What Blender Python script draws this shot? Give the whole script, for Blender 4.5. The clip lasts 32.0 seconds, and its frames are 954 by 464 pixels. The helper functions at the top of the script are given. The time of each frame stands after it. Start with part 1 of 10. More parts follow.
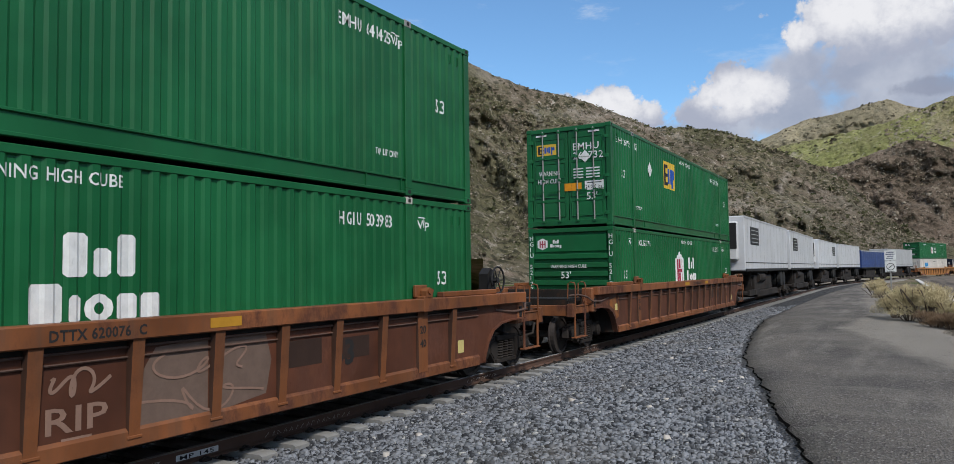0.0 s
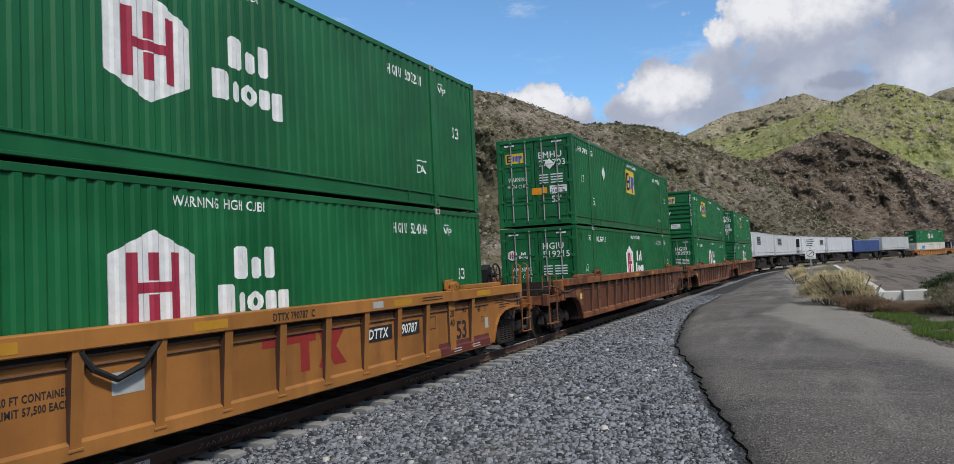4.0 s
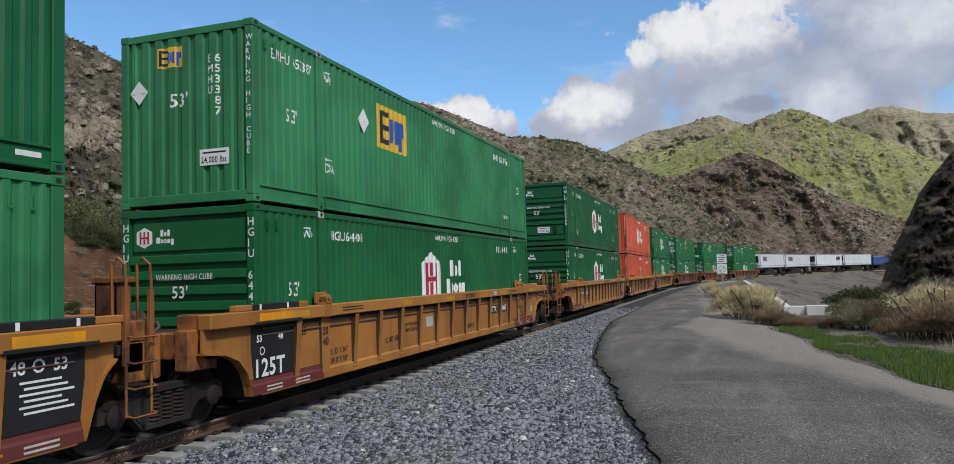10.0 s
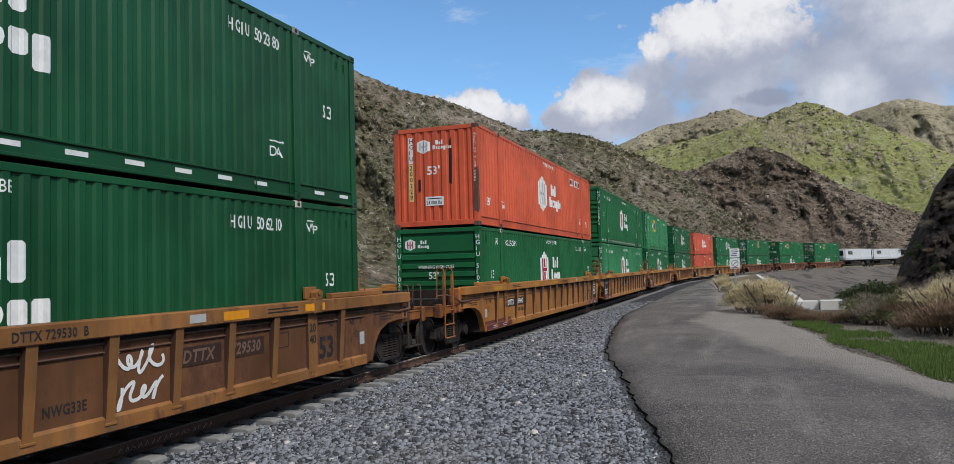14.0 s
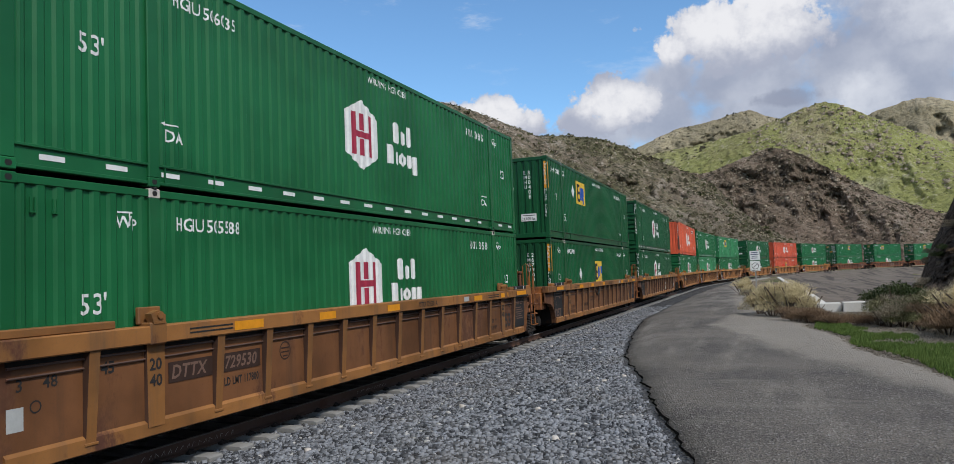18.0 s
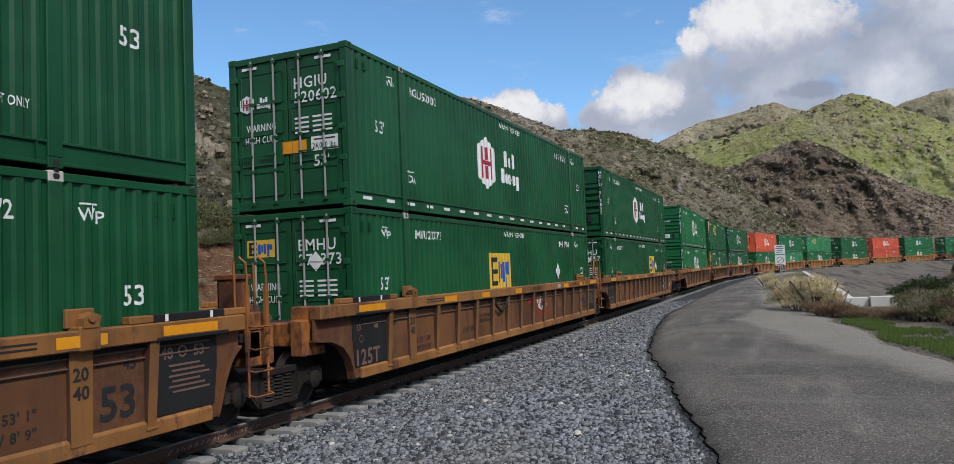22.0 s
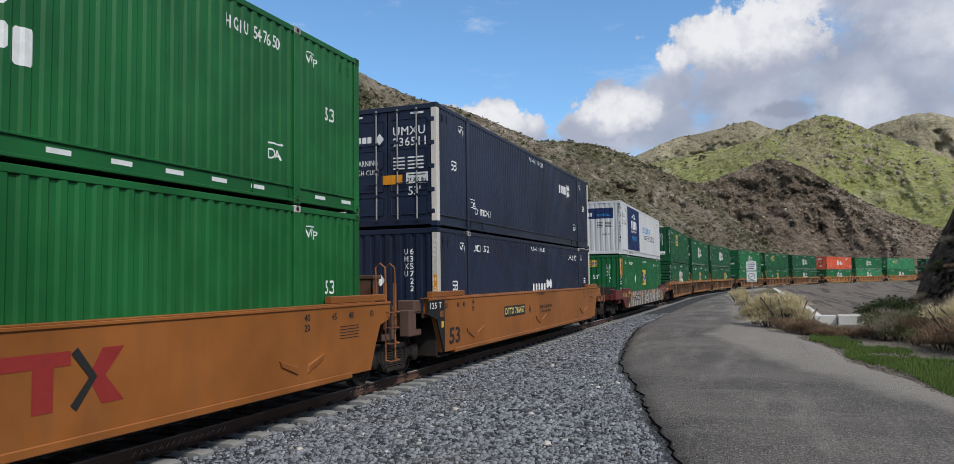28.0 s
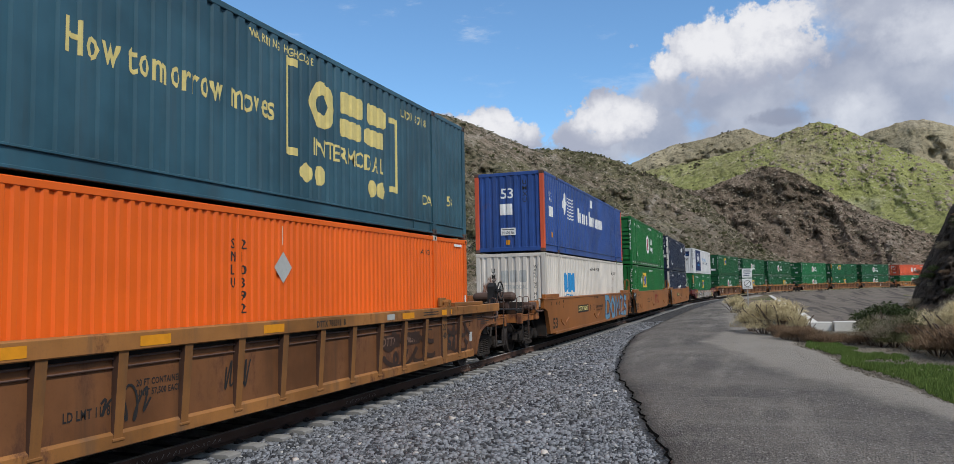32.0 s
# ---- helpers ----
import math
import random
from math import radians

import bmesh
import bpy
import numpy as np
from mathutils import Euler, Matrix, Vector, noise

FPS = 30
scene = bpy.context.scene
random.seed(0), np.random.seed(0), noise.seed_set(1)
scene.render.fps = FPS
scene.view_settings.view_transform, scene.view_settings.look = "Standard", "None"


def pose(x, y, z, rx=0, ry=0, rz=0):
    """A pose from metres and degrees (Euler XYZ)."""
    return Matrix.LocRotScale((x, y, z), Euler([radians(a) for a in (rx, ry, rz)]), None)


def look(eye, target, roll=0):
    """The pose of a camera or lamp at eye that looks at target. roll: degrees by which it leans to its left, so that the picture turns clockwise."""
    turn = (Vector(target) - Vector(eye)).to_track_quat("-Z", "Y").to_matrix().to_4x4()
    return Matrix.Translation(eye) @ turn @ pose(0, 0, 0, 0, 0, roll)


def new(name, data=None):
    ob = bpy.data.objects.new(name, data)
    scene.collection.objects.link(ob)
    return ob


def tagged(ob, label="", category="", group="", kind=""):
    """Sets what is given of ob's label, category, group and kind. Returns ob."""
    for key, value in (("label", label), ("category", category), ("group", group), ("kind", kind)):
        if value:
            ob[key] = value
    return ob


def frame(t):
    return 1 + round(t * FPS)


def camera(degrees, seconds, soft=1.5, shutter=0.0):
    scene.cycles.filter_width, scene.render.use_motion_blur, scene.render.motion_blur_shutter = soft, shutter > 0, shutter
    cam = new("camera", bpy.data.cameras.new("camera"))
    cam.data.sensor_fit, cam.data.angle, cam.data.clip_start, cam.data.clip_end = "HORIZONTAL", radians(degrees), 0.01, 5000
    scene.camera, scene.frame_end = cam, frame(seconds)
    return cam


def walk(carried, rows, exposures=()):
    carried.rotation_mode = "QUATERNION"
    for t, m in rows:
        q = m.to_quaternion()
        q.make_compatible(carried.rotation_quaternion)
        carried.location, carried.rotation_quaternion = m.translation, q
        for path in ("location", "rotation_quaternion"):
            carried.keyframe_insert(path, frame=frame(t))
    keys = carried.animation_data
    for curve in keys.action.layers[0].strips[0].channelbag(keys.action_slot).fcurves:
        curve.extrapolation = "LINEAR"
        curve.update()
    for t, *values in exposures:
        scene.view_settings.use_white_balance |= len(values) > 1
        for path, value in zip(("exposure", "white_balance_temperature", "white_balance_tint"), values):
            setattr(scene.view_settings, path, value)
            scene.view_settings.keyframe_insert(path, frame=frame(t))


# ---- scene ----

# the eye, in metres over the near rail's head; seconds, yaw, pitch, roll in degrees
EYE = (0.0, 0.0, 2.04)
TURNS = [(0.0, 29.69, 3.07, 0.81), (0.5, 29.54, 3.20, 1.39), (1.0, 29.32, 3.16, 0.93), (1.5, 29.26, 2.91, 1.24), (2.0, 29.25, 2.81, 1.50), (2.5, 29.22, 2.34, 1.80), (4.5, 23.31, 3.01, 2.02), (5.0, 22.71, 3.38, 1.14), (5.5, 22.45, 3.67, 1.40), (6.0, 22.18, 3.91, 1.56), (6.5, 21.62, 4.29, 1.52), (7.0, 20.29, 3.93, 1.21), (7.5, 18.89, 3.54, 1.20), (8.0, 18.12, 3.39, 1.05), (8.5, 18.11, 3.39, 1.15), (9.0, 18.47, 3.50, 1.11), (9.5, 18.94, 3.13, 1.36), (10.0, 18.87, 3.37, 1.70), (10.5, 18.24, 3.35, 1.64), (11.0, 17.98, 3.36, 1.77), (11.5, 18.59, 3.82, 1.85), (12.0, 18.70, 4.04, 1.65), (12.5, 19.07, 3.96, 1.57), (13.0, 19.47, 3.76, 1.48), (13.5, 19.56, 3.42, 1.37), (14.0, 19.76, 2.93, 1.62), (14.5, 19.72, 3.24, 1.99), (16.5, 19.44, 3.43, 2.01), (17.0, 19.78, 3.57, 2.61), (17.5, 20.32, 3.43, 2.31), (18.0, 21.15, 3.43, 2.31), (18.5, 22.21, 3.47, 2.25), (19.0, 22.06, 3.34, 2.16), (19.5, 21.46, 3.40, 2.00), (20.0, 21.24, 3.06, 1.79), (20.5, 21.37, 2.98, 2.19), (21.0, 21.35, 2.95, 2.08), (21.5, 21.99, 3.08, 1.66), (22.0, 22.83, 3.11, 2.43), (22.5, 23.30, 3.43, 2.74), (23.0, 23.13, 3.42, 2.40), (23.5, 23.24, 3.46, 2.59), (24.0, 22.74, 3.22, 2.38), (24.5, 22.70, 3.46, 2.52), (25.0, 21.83, 3.39, 1.70), (25.5, 21.17, 3.15, 0.92), (27.5, 20.46, 3.38, 0.95), (28.0, 20.88, 3.67, 0.80), (28.5, 21.39, 3.70, 0.61), (29.0, 21.10, 3.65, 0.67), (29.5, 20.51, 3.31, 1.28), (30.0, 19.53, 3.69, 1.23), (30.5, 19.77, 3.82, 1.38), (31.0, 20.27, 4.21, 1.12), (31.5, 20.36, 4.46, 0.91), (32.0, 20.58, 4.33, 1.13)]
cam = camera(65.31, 32.0, soft=0.5)
walk(cam, [(t, pose(*EYE, 90 + p, r, y)) for t, y, p, r in TURNS], exposures=[(0.0, 0.0), (32.0, 0.0)])

# ---------------- world, sun ----------------
SUN_AZ, SUN_EL = 124.0, 47.0      # degrees: compass turn from +y towards +x, height


def build_world():
    w = bpy.data.worlds.new("sky")
    scene.world = w
    w.use_nodes = True
    nt = w.node_tree
    nt.nodes.clear()
    N, L = nt.nodes, nt.links

    def put(sock, v):
        if isinstance(v, bpy.types.NodeSocket):
            L.new(v, sock)
        else:
            sock.default_value = v

    def m(op, a, b=0.0, c=None, clamp=False):
        n = N.new("ShaderNodeMath")
        n.operation, n.use_clamp = op, clamp
        put(n.inputs[0], a)
        put(n.inputs[1], b)
        if c is not None:
            put(n.inputs[2], c)
        return n.outputs[0]

    def mixc(f, a, b):
        n = N.new("ShaderNodeMix")
        n.data_type = "RGBA"
        put(n.inputs[0], f)
        put(n.inputs[6], a)
        put(n.inputs[7], b)
        return n.outputs[2]

    def smooth(v, lo, hi):
        n = N.new("ShaderNodeMapRange")
        n.interpolation_type = "SMOOTHSTEP"
        put(n.inputs[0], v)
        n.inputs[1].default_value, n.inputs[2].default_value = lo, hi
        return n.outputs[0]

    def noise_tex(vec, scale, detail=8, rough=0.6, off=(0, 0, 0), stretch=(1, 1, 1)):
        mp = N.new("ShaderNodeMapping")
        mp.inputs["Location"].default_value, mp.inputs["Scale"].default_value = off, stretch
        L.new(vec, mp.inputs[0])
        n = N.new("ShaderNodeTexNoise")
        n.inputs["Scale"].default_value, n.inputs["Detail"].default_value, n.inputs["Roughness"].default_value = scale, detail, rough
        L.new(mp.outputs[0], n.inputs["Vector"])
        return n.outputs[0]

    sky = N.new("ShaderNodeTexSky")
    sky.sky_type, sky.sun_disc = "NISHITA", False
    sky.sun_elevation, sky.sun_rotation = radians(SUN_EL), radians(SUN_AZ)
    sky.altitude, sky.air_density, sky.dust_density, sky.ozone_density = 400, 1.0, 0.5, 1.5
    tc = N.new("ShaderNodeTexCoord")
    d = tc.outputs["Generated"]
    sep = N.new("ShaderNodeSeparateXYZ")
    L.new(d, sep.inputs[0])
    x, y, z = sep.outputs
    # degrees of turn (right positive) and height of the ray
    az = m("MULTIPLY", m("ARCTAN2", x, y), 57.2958)
    el = m("MULTIPLY", m("ARCSINE", z), 57.2958)
    def billow(scale, detail, off):
        mp = N.new("ShaderNodeMapping")
        mp.inputs["Location"].default_value = off
        L.new(d, mp.inputs[0])
        n = N.new("ShaderNodeTexVoronoi")
        n.feature = "SMOOTH_F1"
        for key, v in (("Scale", scale), ("Detail", detail), ("Roughness", 0.55), ("Smoothness", 0.35)):
            n.inputs[key].default_value = v
        n.normalize = True
        L.new(mp.outputs[0], n.inputs["Vector"])
        return m("SUBTRACT", 0.42, n.outputs["Distance"])
    n1 = m("SUBTRACT", noise_tex(d, 8.0, 10, 0.58, (0.3, 1.7, 0.2)), 0.5)
    n2 = m("SUBTRACT", noise_tex(d, 34.0, 8, 0.62, (2.0, 0.4, 5.1)), 0.5)
    puffs = billow(24.0, 4.0, (0.7, 0.1, 0.4))
    n4 = m("SUBTRACT", noise_tex(d, 85.0, 6, 0.6, (1.0, 6.4, 2.1)), 0.5)
    wob = m("ADD", m("ADD", m("MULTIPLY", n1, 2.2), m("MULTIPLY", n2, 1.7)), m("ADD", m("MULTIPLY", puffs, 1.4), m("MULTIPLY", n4, 0.8)))
    soft = m("ADD", m("MULTIPLY", n1, 2.2), m("MULTIPLY", n2, 0.5))

    def blob(a, e, ra, re):
        p = m("POWER", m("DIVIDE", m("SUBTRACT", az, a), ra), 2.0)
        q = m("POWER", m("DIVIDE", m("SUBTRACT", el, e), re), 2.0)
        return m("SUBTRACT", 1.0, m("SQRT", m("ADD", p, q)))

    def union(blobs):
        f = blob(*blobs[0])
        for b in blobs[1:]:
            f = m("SMOOTH_MAX", f, blob(*b), 0.15)
        return f

    # heaped clouds over the hills, a grey sheet to their right, thin wisps high up
    heaps = union([(-0.3, 16.5, 5.4, 2.5), (-3.9, 17.1, 2.3, 1.9), (-5.5, 16.2, 1.6, 1.2), (2.6, 16.2, 2.8, 2.2), (-10.2, 12.5, 2.4, 1.7), (-10.9, 13.6, 1.0, 1.2), (-8.9, 12.5, 1.7, 1.4), (-12.8, 11.3, 2.0, 1.2),
                   (-20.3, 12.3, 3.2, 1.5), (-17.3, 11.5, 2.4, 1.5), (-22.8, 12.9, 1.9, 0.9)])
    sheet = union([(15.0, 18.0, 12.0, 7.5), (30.0, 22.0, 16.0, 14.0), (8.0, 13.0, 8.5, 4.5), (0.0, 13.2, 8.5, 3.0), (-7.0, 11.5, 4.0, 3.0), (-5.5, 14.2, 3.0, 2.0), (-13.0, 9.7, 5.0, 1.7), (0.5, 10.8, 7.0, 2.6), (9.0, 10.5, 6.0, 2.6)])
    dens_h = smooth(m("ADD", heaps, wob), 0.0, 0.34)
    dens_s = smooth(m("ADD", sheet, soft), -0.12, 0.50)
    wisp_n = noise_tex(d, 7.0, 7, 0.65, (4.0, 1.0, 0.0), (1.0, 1.0, 3.5))
    wisp = m("MULTIPLY", smooth(wisp_n, 0.56, 0.80), smooth(el, 10.0, 20.0))
    # the rest of the sky, behind and overhead: broken cloud
    cover = noise_tex(d, 2.2, 8, 0.6, (1.3, 0.2, 7.7))
    away = m("MAXIMUM", smooth(m("ABSOLUTE", az), 62.0, 95.0), smooth(el, 24.0, 42.0))
    rest = m("MULTIPLY", smooth(cover, 0.38, 0.58), away)
    # shading of the heaps: white crowns, grey feet
    crowns = union([(-0.5, 17.6, 5.2, 1.9), (-5.8, 16.3, 1.2, 1.0), (-10.0, 12.6, 2.5, 1.2), (-19.6, 12.4, 4.2, 1.1), (7.2, 11.0, 2.0, 1.5), (13.0, 16.0, 3.6, 1.4)])
    lit = smooth(m("ADD", crowns, m("ADD", m("MULTIPLY", wob, 0.55), 0.10)), -0.60, 0.75)
    n3 = noise_tex(d, 14.0, 6, 0.55, (7.0, 3.0, 1.0))
    inner = smooth(m("ADD", m("MULTIPLY", n2, 1.3), m("ADD", m("MULTIPLY", puffs, 1.2), m("MULTIPLY", n4, 0.6))), -0.32, 0.30)
    lit = m("MULTIPLY", lit, m("ADD", 0.62, m("MULTIPLY", inner, 0.38)))
    heap_col = mixc(lit, (0.40, 0.435, 0.545, 1), (0.84, 0.845, 0.88, 1))
    sheet_col = mixc(m("ADD", m("MULTIPLY", smooth(n3, 0.30, 0.75), 0.45), m("MULTIPLY", lit, 0.55)), (0.345, 0.375, 0.475, 1), (0.76, 0.775, 0.83, 1))
    scud = smooth(m("ADD", blob(2.2, 11.7, 2.8, 0.9), m("MULTIPLY", wob, 0.6)), 0.15, 0.6)
    sky_gain = N.new("ShaderNodeMix")
    sky_gain.data_type, sky_gain.blend_type = "RGBA", "MULTIPLY"
    sky_gain.inputs[0].default_value = 1.0
    L.new(sky.outputs[0], sky_gain.inputs[6])
    sky_gain.inputs[7].default_value = (0.112, 0.150, 0.172, 1)
    base = sky_gain.outputs[2]
    c = mixc(m("MULTIPLY", wisp, 0.55), base, (0.80, 0.84, 0.90, 1))
    c = mixc(rest, c, (0.66, 0.68, 0.72, 1))
    c = mixc(m("MULTIPLY", dens_s, 0.93), c, sheet_col)
    c = mixc(dens_h, c, heap_col)
    c = mixc(m("MULTIPLY", scud, 0.75), c, (0.28, 0.315, 0.42, 1))
    bg = N.new("ShaderNodeBackground")
    L.new(c, bg.inputs[0])
    bg.inputs[1].default_value = 1.0
    out = N.new("ShaderNodeOutputWorld")
    L.new(bg.outputs[0], out.inputs[0])


build_world()
sun_data = bpy.data.lights.new("sun", "SUN")
sun_data.energy, sun_data.angle, sun_data.color = 2.9, radians(6), (1.0, 0.96, 0.90)
sun = new("sun", sun_data)
_a, _e = radians(SUN_AZ), radians(SUN_EL)
sun.matrix_world = look((math.sin(_a) * math.cos(_e) * 60, math.cos(_a) * math.cos(_e) * 60, math.sin(_e) * 60), (0, 0, 0))


# ---------------- materials ----------------
class Mat:
    """Small node writer for one material."""

    def __init__(self, name, coords="Object"):
        self.mat = bpy.data.materials.new(name)
        self.mat.use_nodes = True
        self.nt = self.mat.node_tree
        self.bsdf = self.nt.nodes["Principled BSDF"]
        tc = self.nt.nodes.new("ShaderNodeTexCoord")
        self.co = tc.outputs[coords]
        if coords == "World":
            self.co = None

    def put(self, sock, v):
        if isinstance(v, bpy.types.NodeSocket):
            self.nt.links.new(v, sock)
        else:
            sock.default_value = v

    def noise(self, scale, detail=6, rough=0.6, stretch=(1, 1, 1), off=(0, 0, 0), turn=0.0):
        mp = self.nt.nodes.new("ShaderNodeMapping")
        mp.inputs["Rotation"].default_value = (0, 0, radians(turn))
        mp.inputs["Scale"].default_value, mp.inputs["Location"].default_value = stretch, off
        self.put(mp.inputs[0], self.co)
        n = self.nt.nodes.new("ShaderNodeTexNoise")
        n.inputs["Scale"].default_value, n.inputs["Detail"].default_value, n.inputs["Roughness"].default_value = scale, detail, rough
        self.nt.links.new(mp.outputs[0], n.inputs["Vector"])
        return n.outputs[0]

    def cells(self, scale, feature="F1", out="Distance", rand=1.0):
        n = self.nt.nodes.new("ShaderNodeTexVoronoi")
        n.feature = feature
        n.inputs["Scale"].default_value, n.inputs["Randomness"].default_value = scale, rand
        self.put(n.inputs["Vector"], self.co)
        return n.outputs[out]

    def ramp(self, v, lo, hi, a=0.0, b=1.0):
        n = self.nt.nodes.new("ShaderNodeMapRange")
        n.interpolation_type = "SMOOTHSTEP"
        self.put(n.inputs[0], v)
        for i, w in enumerate((lo, hi, a, b)):
            n.inputs[i + 1].default_value = w
        return n.outputs[0]

    def m(self, op, a, b=0.0):
        n = self.nt.nodes.new("ShaderNodeMath")
        n.operation = op
        self.put(n.inputs[0], a)
        self.put(n.inputs[1], b)
        return n.outputs[0]

    def mix(self, f, a, b, blend="MIX"):
        n = self.nt.nodes.new("ShaderNodeMix")
        n.data_type, n.blend_type = "RGBA", blend
        self.put(n.inputs[0], f)
        for i, v in ((6, a), (7, b)):
            self.put(n.inputs[i], v if isinstance(v, bpy.types.NodeSocket) else (*v[:3], 1))
        return n.outputs[2]

    def axis(self, k):
        s = self.nt.nodes.new("ShaderNodeSeparateXYZ")
        self.put(s.inputs[0], self.co)
        return s.outputs[k]

    def attr(self, name):
        a = self.nt.nodes.new("ShaderNodeAttribute")
        a.attribute_name = name
        return a.outputs["Fac"]

    def rand(self):
        return self.nt.nodes.new("ShaderNodeObjectInfo").outputs["Random"]

    def island(self):
        return self.nt.nodes.new("ShaderNodeNewGeometry").outputs["Random Per Island"]

    def slope(self):
        g = self.nt.nodes.new("ShaderNodeNewGeometry")
        s = self.nt.nodes.new("ShaderNodeSeparateXYZ")
        self.nt.links.new(g.outputs["Normal"], s.inputs[0])
        return s.outputs[2]

    def bump(self, h, strength=0.3, dist=0.01):
        b = self.nt.nodes.new("ShaderNodeBump")
        b.inputs["Strength"].default_value, b.inputs["Distance"].default_value = strength, dist
        self.put(b.inputs["Height"], h)
        self.nt.links.new(b.outputs[0], self.bsdf.inputs["Normal"])

    def done(self, col, rough=0.6, metal=0.0, spec=None):
        self.put(self.bsdf.inputs["Base Color"], col if isinstance(col, bpy.types.NodeSocket) else (*col[:3], 1))
        self.put(self.bsdf.inputs["Roughness"], rough)
        self.put(self.bsdf.inputs["Metallic"], metal)
        if spec is not None:
            self.bsdf.inputs["Specular IOR Level"].default_value = spec
        return self.mat


def paint(name, col, rough=0.5, rust=0.0, dirt=0.25, fade=0.15, rustcol=(0.10, 0.035, 0.018), dirtcol=(0.06, 0.05, 0.04), spec=0.4):
    """Painted steel: sun fade in broad patches, dirt running down in streaks, rust spots and scrapes."""
    k = Mat(name)
    light = tuple(min(1.0, c * (1 + fade) + 0.02 * fade) for c in col)
    dark = tuple(c * (1 - fade) for c in col)
    c = k.mix(k.ramp(k.noise(0.55, 4), 0.35, 0.66), dark, light)
    c = k.mix(k.m("MULTIPLY", k.rand(), 0.16), c, (0.02, 0.02, 0.02))
    streak = k.noise(2.6, 6, 0.65, (1, 1, 0.09), (3.1, 0.4, 0))
    c = k.mix(k.m("MULTIPLY", k.ramp(streak, 0.47, 0.78), dirt), c, dirtcol)
    fine = k.noise(38, 3)
    c = k.mix(k.m("MULTIPLY", k.ramp(fine, 0.5, 0.8), dirt * 0.35), c, dirtcol)
    if rust > 0:
        r1 = k.noise(1.7, 9, 0.72, (1, 1, 0.55), (9.0, 2.0, 4.0))
        r2 = k.noise(0.42, 3, 0.5, (1, 1, 1), (5.0, 5.0, 2.0))
        amt = k.ramp(k.m("ADD", r1, k.m("MULTIPLY", k.m("SUBTRACT", r2, 0.5), 0.7)), 0.74 - 0.32 * rust, 0.86 - 0.26 * rust)
        rc = k.mix(k.noise(12, 5), rustcol, tuple(v * 2.1 for v in rustcol))
        c = k.mix(amt, c, rc)
        ro = k.m("ADD", k.m("MULTIPLY", amt, 0.35), rough)
    else:
        ro = k.m("ADD", k.m("MULTIPLY", k.noise(3.0, 4), 0.18), rough - 0.09)
    k.bump(k.m("ADD", k.noise(3.0, 3), k.m("MULTIPLY", k.noise(60, 2), 0.15)), 0.12, 0.012)
    return k.done(c, ro, 0.0, spec)


GREEN = paint("green_paint", (0.0065, 0.118, 0.037), 0.42, 0.0, 0.10, 0.16, spec=0.3)
GREEN_MID = paint("mid_green_paint", (0.0050, 0.092, 0.030), 0.42, 0.0, 0.11, 0.18, spec=0.3)
GREEN_DEEP = paint("deep_green_paint", (0.0040, 0.074, 0.025), 0.42, 0.0, 0.11, 0.18, spec=0.3)
GREEN_BRIGHT = paint("bright_green_paint", (0.0075, 0.124, 0.028), 0.45, 0.0, 0.10, 0.18, spec=0.3)
GREEN_PALE = paint("faded_green_paint", (0.027, 0.190, 0.074), 0.52, 0.0, 0.20, 0.22, spec=0.3)
ORANGE = paint("orange_red_paint", (0.60, 0.094, 0.036), 0.52, 0.16, 0.28, 0.16)
NAVY = paint("navy_paint", (0.008, 0.016, 0.042), 0.42, 0.05, 0.18, 0.2)
BLUE = paint("blue_paint", (0.022, 0.072, 0.275), 0.45, 0.12, 0.35, 0.18)
BLUE_DEEP = paint("deep_blue_paint", (0.016, 0.050, 0.19), 0.45, 0.05, 0.35, 0.18)
WHITE = paint("white_paint", (0.60, 0.605, 0.61), 0.45, 0.0, 0.16, 0.05)
WHITE_WORN = paint("worn_white_paint", (0.64, 0.60, 0.54), 0.5, 0.42, 0.30, 0.08)
TEAL = paint("blue_grey_paint", (0.028, 0.092, 0.130), 0.45, 0.10, 0.30, 0.22)
TANGERINE = paint("bright_orange_paint", (0.80, 0.130, 0.008), 0.48, 0.0, 0.14, 0.07)
YELLOW_CAR = paint("yellow_car_paint", (0.365, 0.150, 0.031), 0.52, 0.36, 0.45, 0.20, (0.110, 0.042, 0.017), (0.105, 0.048, 0.020))
RUSTY_CAR = paint("weathered_yellow_car_paint", (0.262, 0.110, 0.027), 0.58, 0.66, 0.65, 0.30, (0.056, 0.021, 0.012))
BROWN_CAR = paint("rust_brown_car_paint", (0.21, 0.068, 0.019), 0.58, 0.84, 0.55, 0.34, (0.062, 0.022, 0.012))
SMOOTH_CAR = paint("tan_orange_car_paint", (0.29, 0.098, 0.020), 0.42, 0.06, 0.22, 0.16)
# side sheets: rust and dirt, plus the chord's shade put into a darker base
BROWN_SHEET = paint("shaded_rust_brown_sheet", (0.100, 0.030, 0.012), 0.6, 0.70, 0.5, 0.35, (0.062, 0.022, 0.012), (0.045, 0.022, 0.014))
RUSTY_SHEET = paint("shaded_rust_stained_sheet", (0.142, 0.055, 0.017), 0.6, 0.80, 0.6, 0.34, (0.060, 0.024, 0.012), (0.05, 0.026, 0.015))
